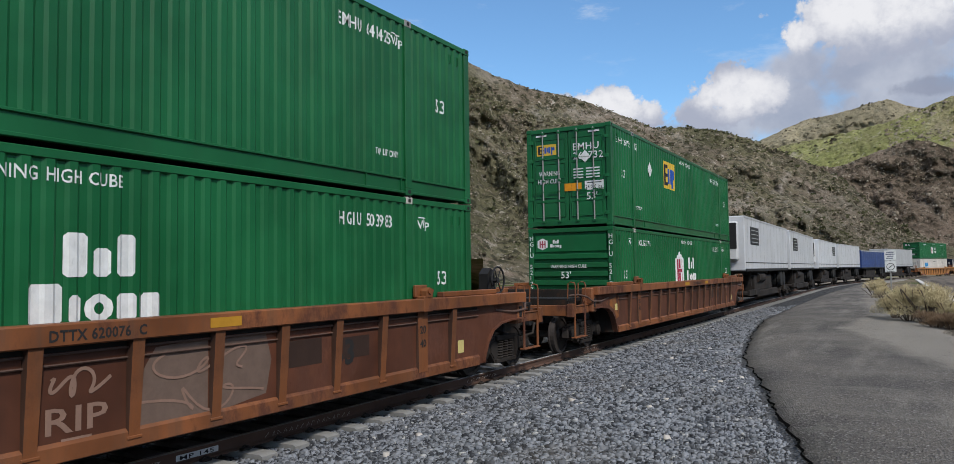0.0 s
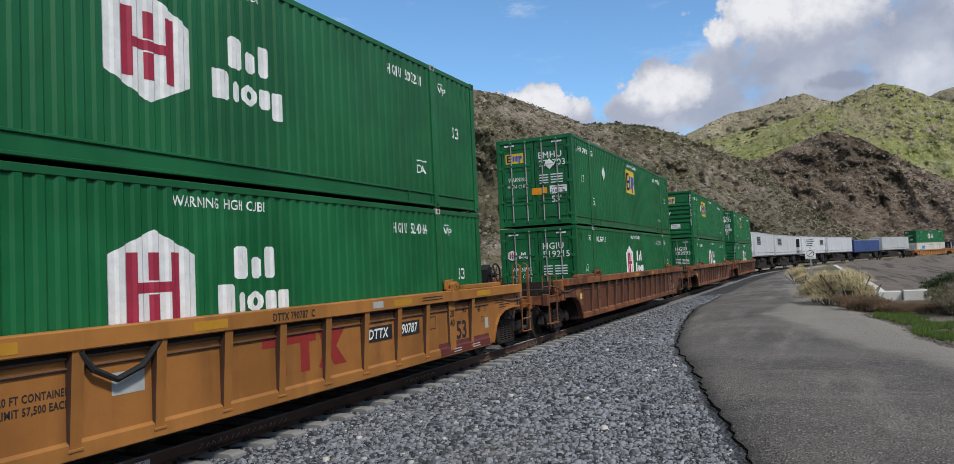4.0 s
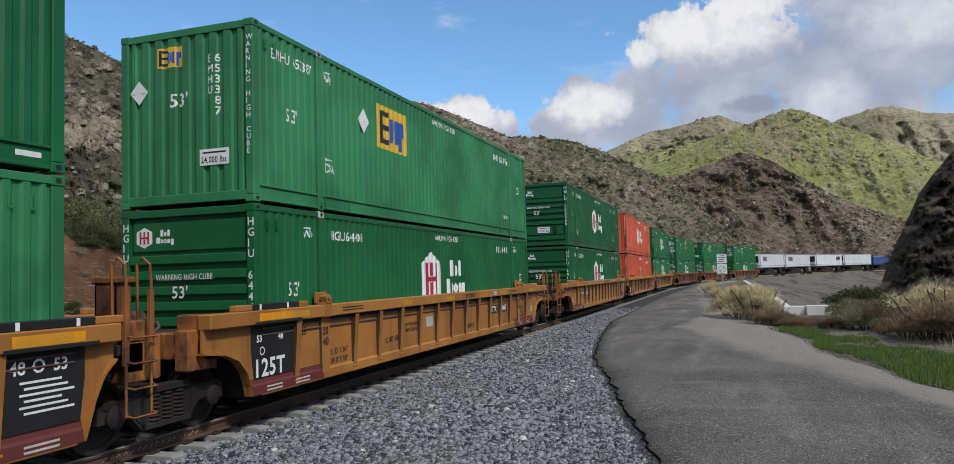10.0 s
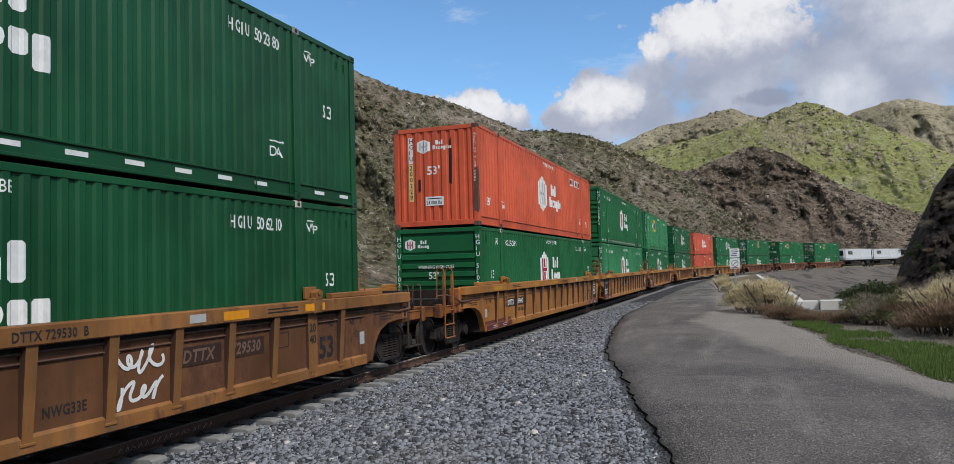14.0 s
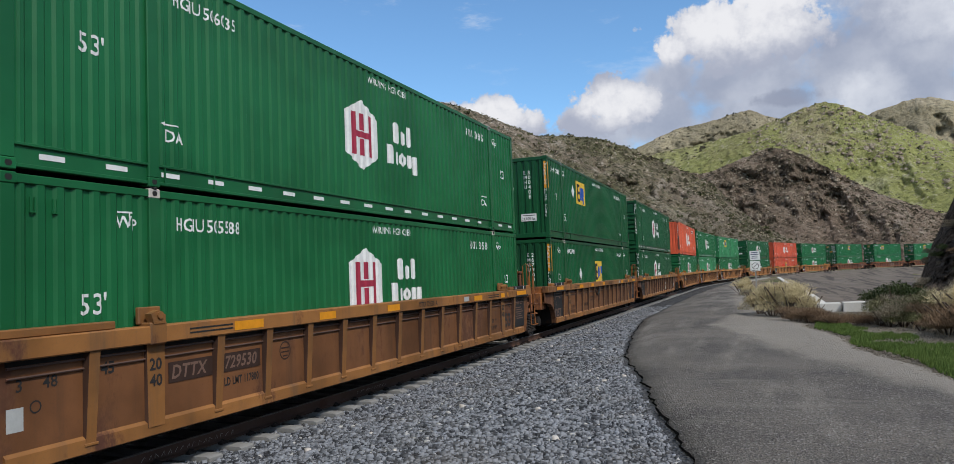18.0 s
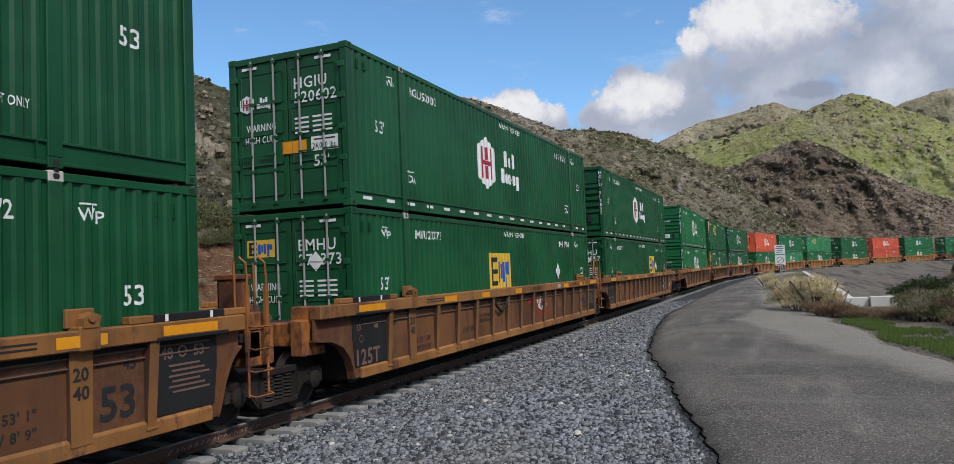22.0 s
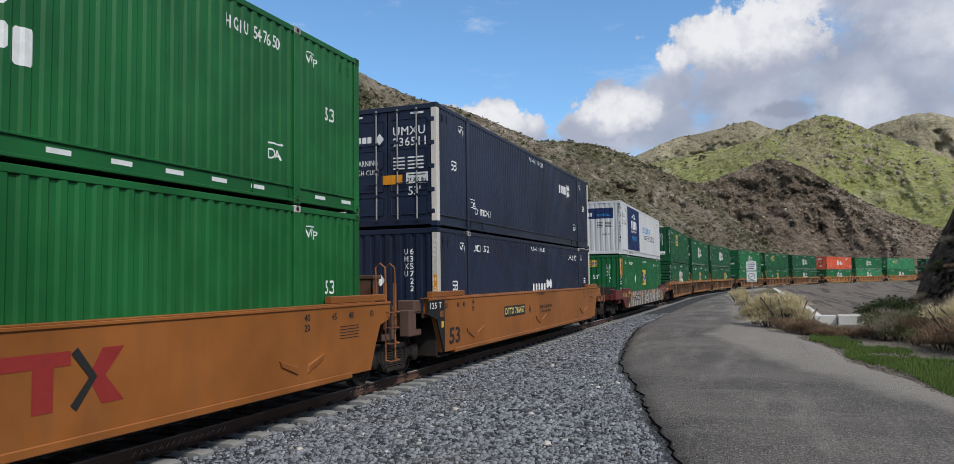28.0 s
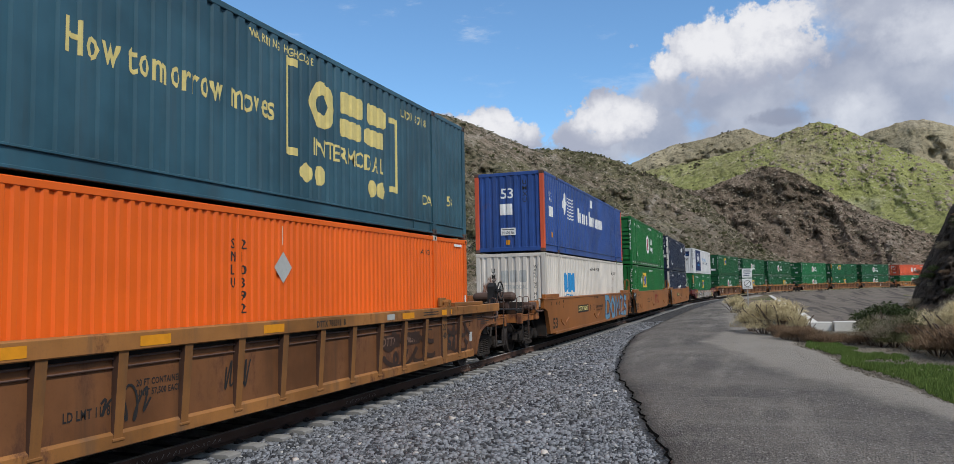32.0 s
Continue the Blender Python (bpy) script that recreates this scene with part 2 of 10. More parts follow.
YELLOW_SHEET = paint("shaded_streaked_sheet", (0.325, 0.130, 0.028), 0.54, 0.42, 0.55, 0.22, (0.115, 0.044, 0.018), (0.090, 0.042, 0.020))
FLANK = paint("dark_brown_flank", (0.062, 0.024, 0.012), 0.65, 0.7, 0.6, 0.35, (0.034, 0.015, 0.010))
TRAILER_WHITE = paint("white_trailer_skin", (0.64, 0.65, 0.67), 0.4, 0.0, 0.25, 0.06)
OCHRE = paint("ochre_primer", (0.30, 0.100, 0.018), 0.6, 0.80, 0.6, 0.3, (0.055, 0.021, 0.012))
FRESH_RED = paint("fresh_red_paint", (0.62, 0.040, 0.020), 0.5, 0.0, 0.15, 0.08)
ORANGE_OLD = paint("faded_orange_red_paint", (0.54, 0.082, 0.036), 0.5, 0.18, 0.3, 0.18)
MAROON_CAR = paint("maroon_car_paint", (0.125, 0.016, 0.014), 0.5, 0.15, 0.35, 0.2)
BLACK_STEEL = paint("black_steel", (0.013, 0.013, 0.014), 0.6, 0.25, 0.4, 0.2, (0.030, 0.017, 0.012), (0.022, 0.019, 0.017), 0.3)
GRIMY = paint("grimy_truck_steel", (0.024, 0.019, 0.016), 0.8, 0.58, 0.5, 0.35, (0.045, 0.022, 0.014), (0.028, 0.022, 0.018), 0.2)
WHEEL = paint("worn_wheel_steel", (0.034, 0.027, 0.024), 0.6, 0.3, 0.4, 0.3, (0.045, 0.024, 0.016), (0.025, 0.02, 0.018), 0.3)
GALV = paint("galvanised_steel", (0.32, 0.32, 0.31), 0.45, 0.12, 0.3, 0.1)
CAST = paint("worn_casting", (0.10, 0.055, 0.040), 0.6, 0.4, 0.4, 0.2)


def plain(name, col, rough=0.6, spread=0.10, spec=0.3):
    k = Mat(name)
    c = k.mix(k.ramp(k.noise(5.0, 6, 0.7), 0.3, 0.72), tuple(v * (1 - spread) for v in col), tuple(min(1, v * (1 + spread)) for v in col))
    c = k.mix(k.m("MULTIPLY", k.ramp(k.noise(14.0, 7, 0.72, (1, 1, 0.35)), 0.55, 0.80), 0.30), c, (0.10, 0.09, 0.07))
    return k.done(c if name != "open_crack" else col, rough, 0.0, spec)


INK_WHITE = plain("white_marking", (0.70, 0.71, 0.70))
INK_BLACK = plain("black_marking", (0.022, 0.022, 0.022))
INK_GREY = plain("grey_marking", (0.40, 0.41, 0.40))
INK_RED = plain("red_marking", (0.32, 0.026, 0.056))
INK_YELLOW = plain("yellow_marking", (0.62, 0.40, 0.045))
INK_CREAM = plain("cream_marking", (0.62, 0.52, 0.20))
INK_VERMILION = plain("vermilion_marking", (0.50, 0.045, 0.025))
INK_BLUE = plain("blue_marking", (0.020, 0.085, 0.36))
INK_SKY = plain("sky_blue_marking", (0.025, 0.24, 0.52))
INK_AMBER = plain("amber_reflector", (0.68, 0.27, 0.012))
INK_PATCH = plain("yellow_reflector_patch", (0.46, 0.23, 0.022))
INK_NAVY = plain("dark_blue_marking", (0.008, 0.022, 0.085))
INK_MAROON = plain("maroon_marking", (0.115, 0.028, 0.026))
INK_CHALK = plain("chalk", (0.50, 0.46, 0.42))
INK_SPRAY = plain("rust_pink_spray", (0.26, 0.16, 0.12))
INK_PALE = plain("pale_blue_spray", (0.125, 0.25, 0.36))
INK_FADED = plain("faded_pink_marking", (0.165, 0.100, 0.075))
INK_WASH = plain("thin_whitewash", (0.155, 0.105, 0.082))
INK_PINK = plain("violet_spray", (0.30, 0.12, 0.22))
INK_UMBER = plain("umber_patch", (0.040, 0.022, 0.016))
INK_OLIVE = plain("olive_spray", (0.10, 0.11, 0.045))
INK_MURAL = plain("mural_white", (0.47, 0.455, 0.43))
INK_TAN = plain("taupe_spray", (0.15, 0.11, 0.085))
INK_BROWNRED = plain("rust_red_marking", (0.27, 0.028, 0.024))
CRACK = plain("open_crack", (0.006, 0.006, 0.006), 0.95, 0.1, 0.0)
RUBBER = plain("rubber", (0.02, 0.02, 0.02), 0.85)
ALUM = paint("aluminium", (0.46, 0.47, 0.48), 0.38, 0.0, 0.2, 0.08)


def ballast_material():
    k = Mat("ballast_stone")
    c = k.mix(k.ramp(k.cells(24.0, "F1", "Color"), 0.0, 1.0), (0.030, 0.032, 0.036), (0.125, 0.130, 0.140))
    # shade in the gaps between stones, painted as dark cell edges
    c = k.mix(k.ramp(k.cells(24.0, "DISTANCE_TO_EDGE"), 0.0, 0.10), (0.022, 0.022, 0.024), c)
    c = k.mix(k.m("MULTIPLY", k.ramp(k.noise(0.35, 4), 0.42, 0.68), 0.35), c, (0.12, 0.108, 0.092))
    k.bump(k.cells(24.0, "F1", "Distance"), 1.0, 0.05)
    return k.done(c, 0.85, 0, 0.2)


def stone_material():
    k = Mat("crushed_rock")
    r = k.island()
    c = k.mix(k.ramp(r, 0.0, 0.86), (0.018, 0.020, 0.025), (0.250, 0.263, 0.288))
    c = k.mix(k.ramp(r, 0.965, 0.995), c, (0.46, 0.45, 0.43))
    c = k.mix(k.m("MULTIPLY", k.ramp(k.noise(40, 5), 0.4, 0.75), 0.35), c, (0.15, 0.153, 0.158))
    c = k.mix(k.m("MULTIPLY", k.ramp(k.noise(0.5, 4), 0.45, 0.7), 0.25), c, (0.16, 0.14, 0.115))
    return k.done(c, 0.85, 0, 0.25)


def asphalt_material():
    k = Mat("old_asphalt")
    c = k.mix(k.ramp(k.noise(0.32, 5, 0.6), 0.32, 0.70), (0.098, 0.089, 0.083), (0.200, 0.179, 0.158))
    c = k.mix(k.m("MULTIPLY", k.ramp(k.noise(0.9, 7, 0.7, (1, 0.16, 1), (2, 0, 0)), 0.48, 0.68), 0.75), c, (0.30, 0.275, 0.24))
    c = k.mix(k.m("MULTIPLY", k.ramp(k.cells(42.0, "F1", "Color"), 0.62, 1.0), 0.9), c, (0.34, 0.325, 0.30))
    c = k.mix(k.m("MULTIPLY", k.ramp(k.noise(34, 4, 0.7), 0.46, 0.66), 0.7), c, (0.024, 0.024, 0.024))
    c = k.mix(k.m("MULTIPLY", k.ramp(k.noise(2.6, 8, 0.75, (1, 0.7, 1), (5, 5, 0)), 0.55, 0.70), 0.28), c, (0.045, 0.044, 0.043))
    c = k.mix(k.m("MULTIPLY", k.ramp(k.noise(0.55, 8, 0.7, (0.35, 1.6, 1), (1, 8, 0)), 0.56, 0.70), 0.5), c, (0.25, 0.235, 0.205))
    edge = k.m("ADD", k.attr("pale_edge_distance"), k.m("MULTIPLY", k.m("SUBTRACT", k.noise(0.45, 6, 0.65, (1, 0.5, 1), (3, 3, 0)), 0.5), 2.6))
    c = k.mix(k.m("MULTIPLY", k.ramp(edge, 0.95, 0.15), 0.75), c, k.mix(k.noise(30, 4, 0.7), (0.20, 0.18, 0.155), (0.42, 0.385, 0.335)))
    crack = k.cells(0.35, "DISTANCE_TO_EDGE")
    wob = k.m("ADD", crack, k.m("MULTIPLY", k.m("SUBTRACT", k.noise(5, 6), 0.5), 0.10))
    c = k.mix(k.ramp(k.m("ABSOLUTE", wob), 0.004, 0.0, 0.0, 0.5), c, (0.02, 0.02, 0.02))
    k.bump(k.m("ADD", k.cells(42.0, "F1", "Distance"), k.noise(14, 5)), 1.0, 0.03)
    return k.done(c, 0.88, 0, 0.25)


def dirt_material(name, a, b, rock=(0.34, 0.31, 0.27), green=None):
    k = Mat(name)
    c = k.mix(k.ramp(k.noise(0.25, 7, 0.65), 0.32, 0.68), a, b)
    c = k.mix(k.m("MULTIPLY", k.ramp(k.noise(6.0, 6, 0.7), 0.48, 0.72), 0.6), c, tuple(v * 0.55 for v in a))
    c = k.mix(k.ramp(k.noise(11.0, 5, 0.7, (1, 1, 1), (4, 2, 0)), 0.66, 0.74), c, rock)
    if green:
        c = k.mix(k.ramp(k.noise(0.11, 5, 0.6, (1, 1, 1), (8, 1, 3)), 0.48, 0.60), c, green)
    k.bump(k.m("ADD", k.noise(2.2, 8, 0.7), k.m("MULTIPLY", k.noise(18, 5, 0.7), 0.3)), 1.0, 0.32)
    return k.done(c, 0.95, 0, 0.1)


def hill_material(name, soil, soil2, brush, rock, grass=None, brush_amt=0.5, scale=1.0, rockamt=0.5, bare=0.50, gritty=0.75):
    """A dry hillside: soil, dark brush in clumps, pale rock outcrops on steep ground, grass in broad patches."""
    k = Mat(name)
    c = k.mix(k.ramp(k.noise(0.035 * scale, 8, 0.65), 0.35, 0.65), soil, soil2)
    if grass:
        gm = k.ramp(k.m("ADD", k.noise(0.012 * scale, 6, 0.6, (1, 1, 1), (3, 7, 1)), k.m("MULTIPLY", k.noise(0.12 * scale, 5), 0.25)), bare + 0.06, bare + 0.20)
        c = k.mix(gm, c, k.mix(k.noise(0.3 * scale, 5, 0.7), grass, tuple(v * 1.5 for v in grass)))
    d1 = k.cells(0.30 * scale, "F1", "Distance")
    d1 = k.m("ADD", d1, k.m("MULTIPLY", k.m("SUBTRACT", k.noise(1.3 * scale, 5, 0.7), 0.5), 0.9))
    patch = k.ramp(k.noise(0.03 * scale, 5, 0.6, (1, 1, 1), (1, 9, 4)), 0.30, 0.62)
    c = k.mix(k.m("MULTIPLY", k.m("MULTIPLY", k.ramp(d1, 0.52, 0.22), patch), brush_amt * 1.4), c, brush)
    rk = k.noise(0.16 * scale, 9, 0.75, (1, 1, 1), (6, 2, 8))
    region = k.ramp(k.noise(0.018 * scale, 4, 0.55, (1, 1, 1), (2, 2, 5)), 0.42, 0.62)
    c = k.mix(k.m("MULTIPLY", k.m("MULTIPLY", k.ramp(rk, 0.55, 0.66), region), rockamt), c, rock)
    grit = k.noise(0.32 * scale ** 0.5, 10, 0.80, (1, 1, 1), (5, 1, 2))
    c = k.mix(k.m("MULTIPLY", k.ramp(grit, 0.48, 0.42), gritty), c, tuple(v * 0.75 for v in brush))
    c = k.mix(k.m("MULTIPLY", k.ramp(grit, 0.57, 0.62), rockamt), c, rock)
    bands = k.m("ADD", k.attr("bands"), k.m("MULTIPLY", k.m("SUBTRACT", k.noise(0.22 * scale, 8, 0.7, (1, 1, 1), (3, 3, 3)), 0.5), 1.4))
    c = k.mix(k.m("MULTIPLY", k.ramp(bands, 0.30, 0.62), rockamt * 0.75), c, k.mix(k.noise(0.9 * scale, 6, 0.7), tuple(v * 0.55 for v in rock), rock))
    c = k.mix(k.m("MULTIPLY", k.ramp(bands, 0.02, -0.45), min(0.5, brush_amt * 0.45)), c, brush)
    c = k.mix(k.attr("cut_rock"), c, k.mix(k.ramp(k.noise(0.5, 8, 0.72, (1, 1, 0.6)), 0.36, 0.62), (0.30, 0.235, 0.165), (0.68, 0.56, 0.42)))
    broad = k.noise(0.011 * scale, 6, 0.62, (1, 1, 1.6), (4, 4, 9))
    c = k.mix(k.m("MULTIPLY", k.ramp(broad, 0.52, 0.66), 0.35), c, tuple(v * 0.6 for v in soil))
    c = k.mix(k.m("MULTIPLY", k.ramp(broad, 0.46, 0.34), 0.35), c, rock)
    h = k.m("ADD", k.m("MULTIPLY", k.noise(0.14 * scale, 8, 0.72), 2.0), k.m("MULTIPLY", d1, -0.10))
    k.bump(k.m("ADD", h, k.m("MULTIPLY", k.noise(0.03 * scale, 6, 0.65, (1, 1, 0.5)), 4.0)), 1.0, 2.6 / scale)
    return k.done(c, 0.95, 0, 0.08)


def leaf_material(name, a, b):
    k = Mat(name)
    c = k.mix(k.island(), a, b)
    c = k.mix(k.m("MULTIPLY", k.rand(), 0.3), c, tuple(v * 0.6 for v in a))
    return k.done(c, 0.8, 0, 0.15)


BALLAST, STONE, ASPHALT = ballast_material(), stone_material(), asphalt_material()
RED_EARTH = dirt_material("red_brown_earth", (0.115, 0.058, 0.034), (0.26, 0.145, 0.088), (0.36, 0.27, 0.19))
VALLEY = dirt_material("dry_valley_soil", (0.17, 0.135, 0.095), (0.26, 0.215, 0.16), (0.4, 0.37, 0.33), (0.075, 0.10, 0.025))
DRY_TERRACE = dirt_material("dry_grass_soil", (0.26, 0.19, 0.115), (0.40, 0.31, 0.20), (0.46, 0.38, 0.27), (0.12, 0.12, 0.05))
VERGE = dirt_material("stony_verge", (0.21, 0.185, 0.15), (0.32, 0.285, 0.235), (0.48, 0.45, 0.41))
HILL_WEST = hill_material("green_brown_scrub_hillside", (0.140, 0.122, 0.090), (0.20, 0.172, 0.130), (0.056, 0.058, 0.034), (0.40, 0.345, 0.28), (0.112, 0.122, 0.058), 0.8, 1.0, 0.7)
HILL_NEAR = hill_material("scrub_hillside", (0.21, 0.166, 0.126), (0.32, 0.256, 0.198), (0.070, 0.068, 0.042), (0.60, 0.53, 0.45), (0.150, 0.138, 0.080), 0.95, 1.0, 0.9)
HILL_MID = hill_material("brown_scrub_hillside", (0.20, 0.150, 0.113), (0.31, 0.238, 0.182), (0.078, 0.064, 0.045), (0.54, 0.46, 0.38), None, 0.65, 0.6, 0.7)
# the next three carry full sun in their raised base colours
HILL_GREEN = hill_material("sunlit_grassy_hillside", (0.38, 0.325, 0.20), (0.47, 0.41, 0.26), (0.105, 0.105, 0.046), (0.65, 0.585, 0.465), (0.290, 0.300, 0.110), 0.35, 0.45, 0.9, 0.37, 0.30)
HILL_FAR = hill_material("sunlit_far_hillside", (0.38, 0.33, 0.22), (0.48, 0.415, 0.28), (0.125, 0.116, 0.076), (0.54, 0.47, 0.37), None, 0.5, 0.3, 0.6, 0.5, 0.45)
HILL_TAN = hill_material("sunlit_tan_hillside", (0.38, 0.31, 0.20), (0.48, 0.395, 0.26), (0.105, 0.100, 0.056), (0.66, 0.58, 0.46), (0.27, 0.275, 0.112), 0.4, 0.45, 0.8, 0.46, 0.4)
ROCKFACE = hill_material("dark_conglomerate_rock", (0.060, 0.047, 0.038), (0.110, 0.088, 0.070), (0.024, 0.020, 0.016), (0.19, 0.155, 0.125), None, 0.8, 9.0, 0.9)
CLIFF = hill_material("pale_cut_rock", (0.30, 0.245, 0.18), (0.45, 0.385, 0.30), (0.12, 0.10, 0.07), (0.58, 0.52, 0.43), None, 0.3, 2.0, 0.7)


def concrete_material(name, a, b, streak=0.5):
    k = Mat(name)
    c = k.mix(k.ramp(k.noise(0.4, 6, 0.6), 0.3, 0.7), a, b)
    c = k.mix(k.m("MULTIPLY", k.ramp(k.noise(0.55, 6, 0.65, (1.0, 0.07, 1), (0, 0, 0), -24.0), 0.52, 0.60), streak), c, tuple(v * 0.38 for v in a))
    c = k.mix(k.m("MULTIPLY", k.ramp(k.noise(22, 5), 0.5, 0.75), 0.35), c, tuple(v * 0.6 for v in a))
    k.bump(k.noise(12, 6, 0.7), 0.3, 0.02)
    return k.done(c, 0.88, 0, 0.25)


CONCRETE = concrete_material("weathered_concrete", (0.098, 0.080, 0.064), (0.155, 0.131, 0.108), 0.8)
CONCRETE_PALE = concrete_material("pale_concrete", (0.52, 0.51, 0.48), (0.62, 0.61, 0.58), 0.25)
TIE_CONCRETE = concrete_material("tie_concrete", (0.24, 0.235, 0.225), (0.34, 0.335, 0.32), 0.5)
RAIL_RUST = paint("rusted_rail", (0.095, 0.048, 0.031), 0.75, 0.5, 0.4, 0.25, (0.06, 0.028, 0.018))
RAIL_HEAD = paint("polished_rail_head", (0.30, 0.29, 0.28), 0.32, 0.0, 0.3, 0.1)
LEAF_OLIVE = leaf_material("olive_leaves", (0.070, 0.078, 0.036), (0.165, 0.162, 0.078))
LEAF_BROWN = leaf_material("brown_scrub", (0.080, 0.068, 0.045), (0.165, 0.140, 0.098))
LEAF_STRAW = leaf_material("straw_twigs", (0.44, 0.365, 0.20), (0.70, 0.60, 0.38))
LEAF_RUST = leaf_material("russet_twigs", (0.13, 0.085, 0.052), (0.33, 0.225, 0.145))
LEAF_DARK = leaf_material("dark_green_leaves", (0.022, 0.038, 0.014), (0.065, 0.085, 0.030))
LEAF_GREY = leaf_material("grey_brush", (0.15, 0.13, 0.092), (0.38, 0.33, 0.245))
GRASS = leaf_material("fresh_grass", (0.060, 0.105, 0.024), (0.150, 0.215, 0.055))
DRYGRASS = leaf_material("dry_grass", (0.30, 0.235, 0.14), (0.48, 0.40, 0.27))
BARK = paint("bark", (0.11, 0.08, 0.06), 0.9, 0, 0.4, 0.3)


# ---------------- mesh helpers ----------------
class Build:
    """Collects vertices and faces of one mesh."""

    def __init__(self):
        self.v, self.f, self.mi, self.cur = [], [], [], 0

    def add(self, verts, faces):
        o = len(self.v)
        self.v += [tuple(p) for p in verts]
        self.f += [tuple(i + o for i in q) for q in faces]
        self.mi += [self.cur] * len(faces)
        return self

    def box(self, x0, x1, y0, y1, z0, z1, c=0.0):
        if c <= 0:
            vs = [(x, y, z) for x in (x0, x1) for y in (y0, y1) for z in (z0, z1)]
            return self.add(vs, [(0, 1, 3, 2), (4, 6, 7, 5), (0, 4, 5, 1), (2, 3, 7, 6), (0, 2, 6, 4), (1, 5, 7, 3)])
        vs, idx = [], {}
        for i, x in enumerate((x0, x1)):
            for j, y in enumerate((y0, y1)):
                for k, z in enumerate((z0, z1)):
                    sx, sy, sz = c * (1 - 2 * i), c * (1 - 2 * j), c * (1 - 2 * k)
                    for ax, p in enumerate(((x, y + sy, z + sz), (x + sx, y, z + sz), (x + sx, y + sy, z))):
                        idx[i, j, k, ax] = len(vs)
                        vs.append(p)
        fs = []
        for i in (0, 1):
            q = [idx[i, 0, 0, 0], idx[i, 1, 0, 0], idx[i, 1, 1, 0], idx[i, 0, 1, 0]]
            fs.append(tuple(q if i else q[::-1]))
            q = [idx[0, i, 0, 1], idx[0, i, 1, 1], idx[1, i, 1, 1], idx[1, i, 0, 1]]
            fs.append(tuple(q if i else q[::-1]))
            q = [idx[0, 0, i, 2], idx[1, 0, i, 2], idx[1, 1, i, 2], idx[0, 1, i, 2]]
            fs.append(tuple(q if i else q[::-1]))
        for a in (0, 1):
            for b in (0, 1):
                fs.append((idx[0, a, b, 1], idx[1, a, b, 1], idx[1, a, b, 2], idx[0, a, b, 2]))
                fs.append((idx[a, 0, b, 0], idx[a, 1, b, 0], idx[a, 1, b, 2], idx[a, 0, b, 2]))
                fs.append((idx[a, b, 0, 0], idx[a, b, 1, 0], idx[a, b, 1, 1], idx[a, b, 0, 1]))
        for i in (0, 1):
            for j in (0, 1):
                for k in (0, 1):
                    fs.append((idx[i, j, k, 0], idx[i, j, k, 1], idx[i, j, k, 2]))
        return self.add(vs, fs)

    def prism(self, pts, axis, a, b):
        """A polygon pushed from a to b along an axis. pts are the two other coordinates, in xyz order."""
        n = len(pts)

        def at(p, w):
            q = list(p)
            q.insert(axis, w)
            return tuple(q)
        vs = [at(p, a) for p in pts] + [at(p, b) for p in pts]
        fs = [tuple(range(n))[::-1], tuple(range(n, 2 * n))] + [(i, (i + 1) % n, n + (i + 1) % n, n + i) for i in range(n)]
        return self.add(vs, fs)

    def cyl(self, c, r, axis, a, b, n=16, r2=None):
        """A cylinder or cone about c (the two other coordinates) from a to b along an axis."""
        r2 = r if r2 is None else r2
        vs = []
        for w, rr in ((a, r), (b, r2)):
            for i in range(n):
                t = 2 * math.pi * i / n
                q = [c[0] + rr * math.cos(t), c[1] + rr * math.sin(t)]
                q.insert(axis, w)
                vs.append(tuple(q))
        fs = [tuple(range(n))[::-1], tuple(range(n, 2 * n))] + [(i, (i + 1) % n, n + (i + 1) % n, n + i) for i in range(n)]
        return self.add(vs, fs)

    def lathe(self, prof, axis, c, n=24):
        """A turned profile of (distance along the axis, radius) about c."""
        vs, fs, k = [], [], len(prof)
        for w, r in prof:
            for i in range(n):
                t = 2 * math.pi * i / n
                q = [c[0] + r * math.cos(t), c[1] + r * math.sin(t)]
                q.insert(axis, w)
                vs.append(tuple(q))
        for j in range(k - 1):
            fs += [(j * n + i, j * n + (i + 1) % n, (j + 1) * n + (i + 1) % n, (j + 1) * n + i) for i in range(n)]
        fs += [tuple(range(n))[::-1], tuple(range((k - 1) * n, k * n))]
        return self.add(vs, fs)

    def tube(self, path, r, n=6):
        vs, fs = [], []
        P = [Vector(p) for p in path]
        for i, p in enumerate(P):
            d = (P[min(i + 1, len(P) - 1)] - P[max(i - 1, 0)]).normalized()
            u = d.orthogonal().normalized() if abs(d.z) > 0.95 else d.cross(Vector((0, 0, 1))).normalized()
            w = d.cross(u)
            vs += [tuple(p + u * r * math.cos(2 * math.pi * k / n) + w * r * math.sin(2 * math.pi * k / n)) for k in range(n)]
        for j in range(len(P) - 1):
            fs += [(j * n + i, j * n + (i + 1) % n, (j + 1) * n + (i + 1) % n, (j + 1) * n + i) for i in range(n)]
        fs += [tuple(range(n))[::-1], tuple(range((len(P) - 1) * n, len(P) * n))]
        return self.add(vs, fs)

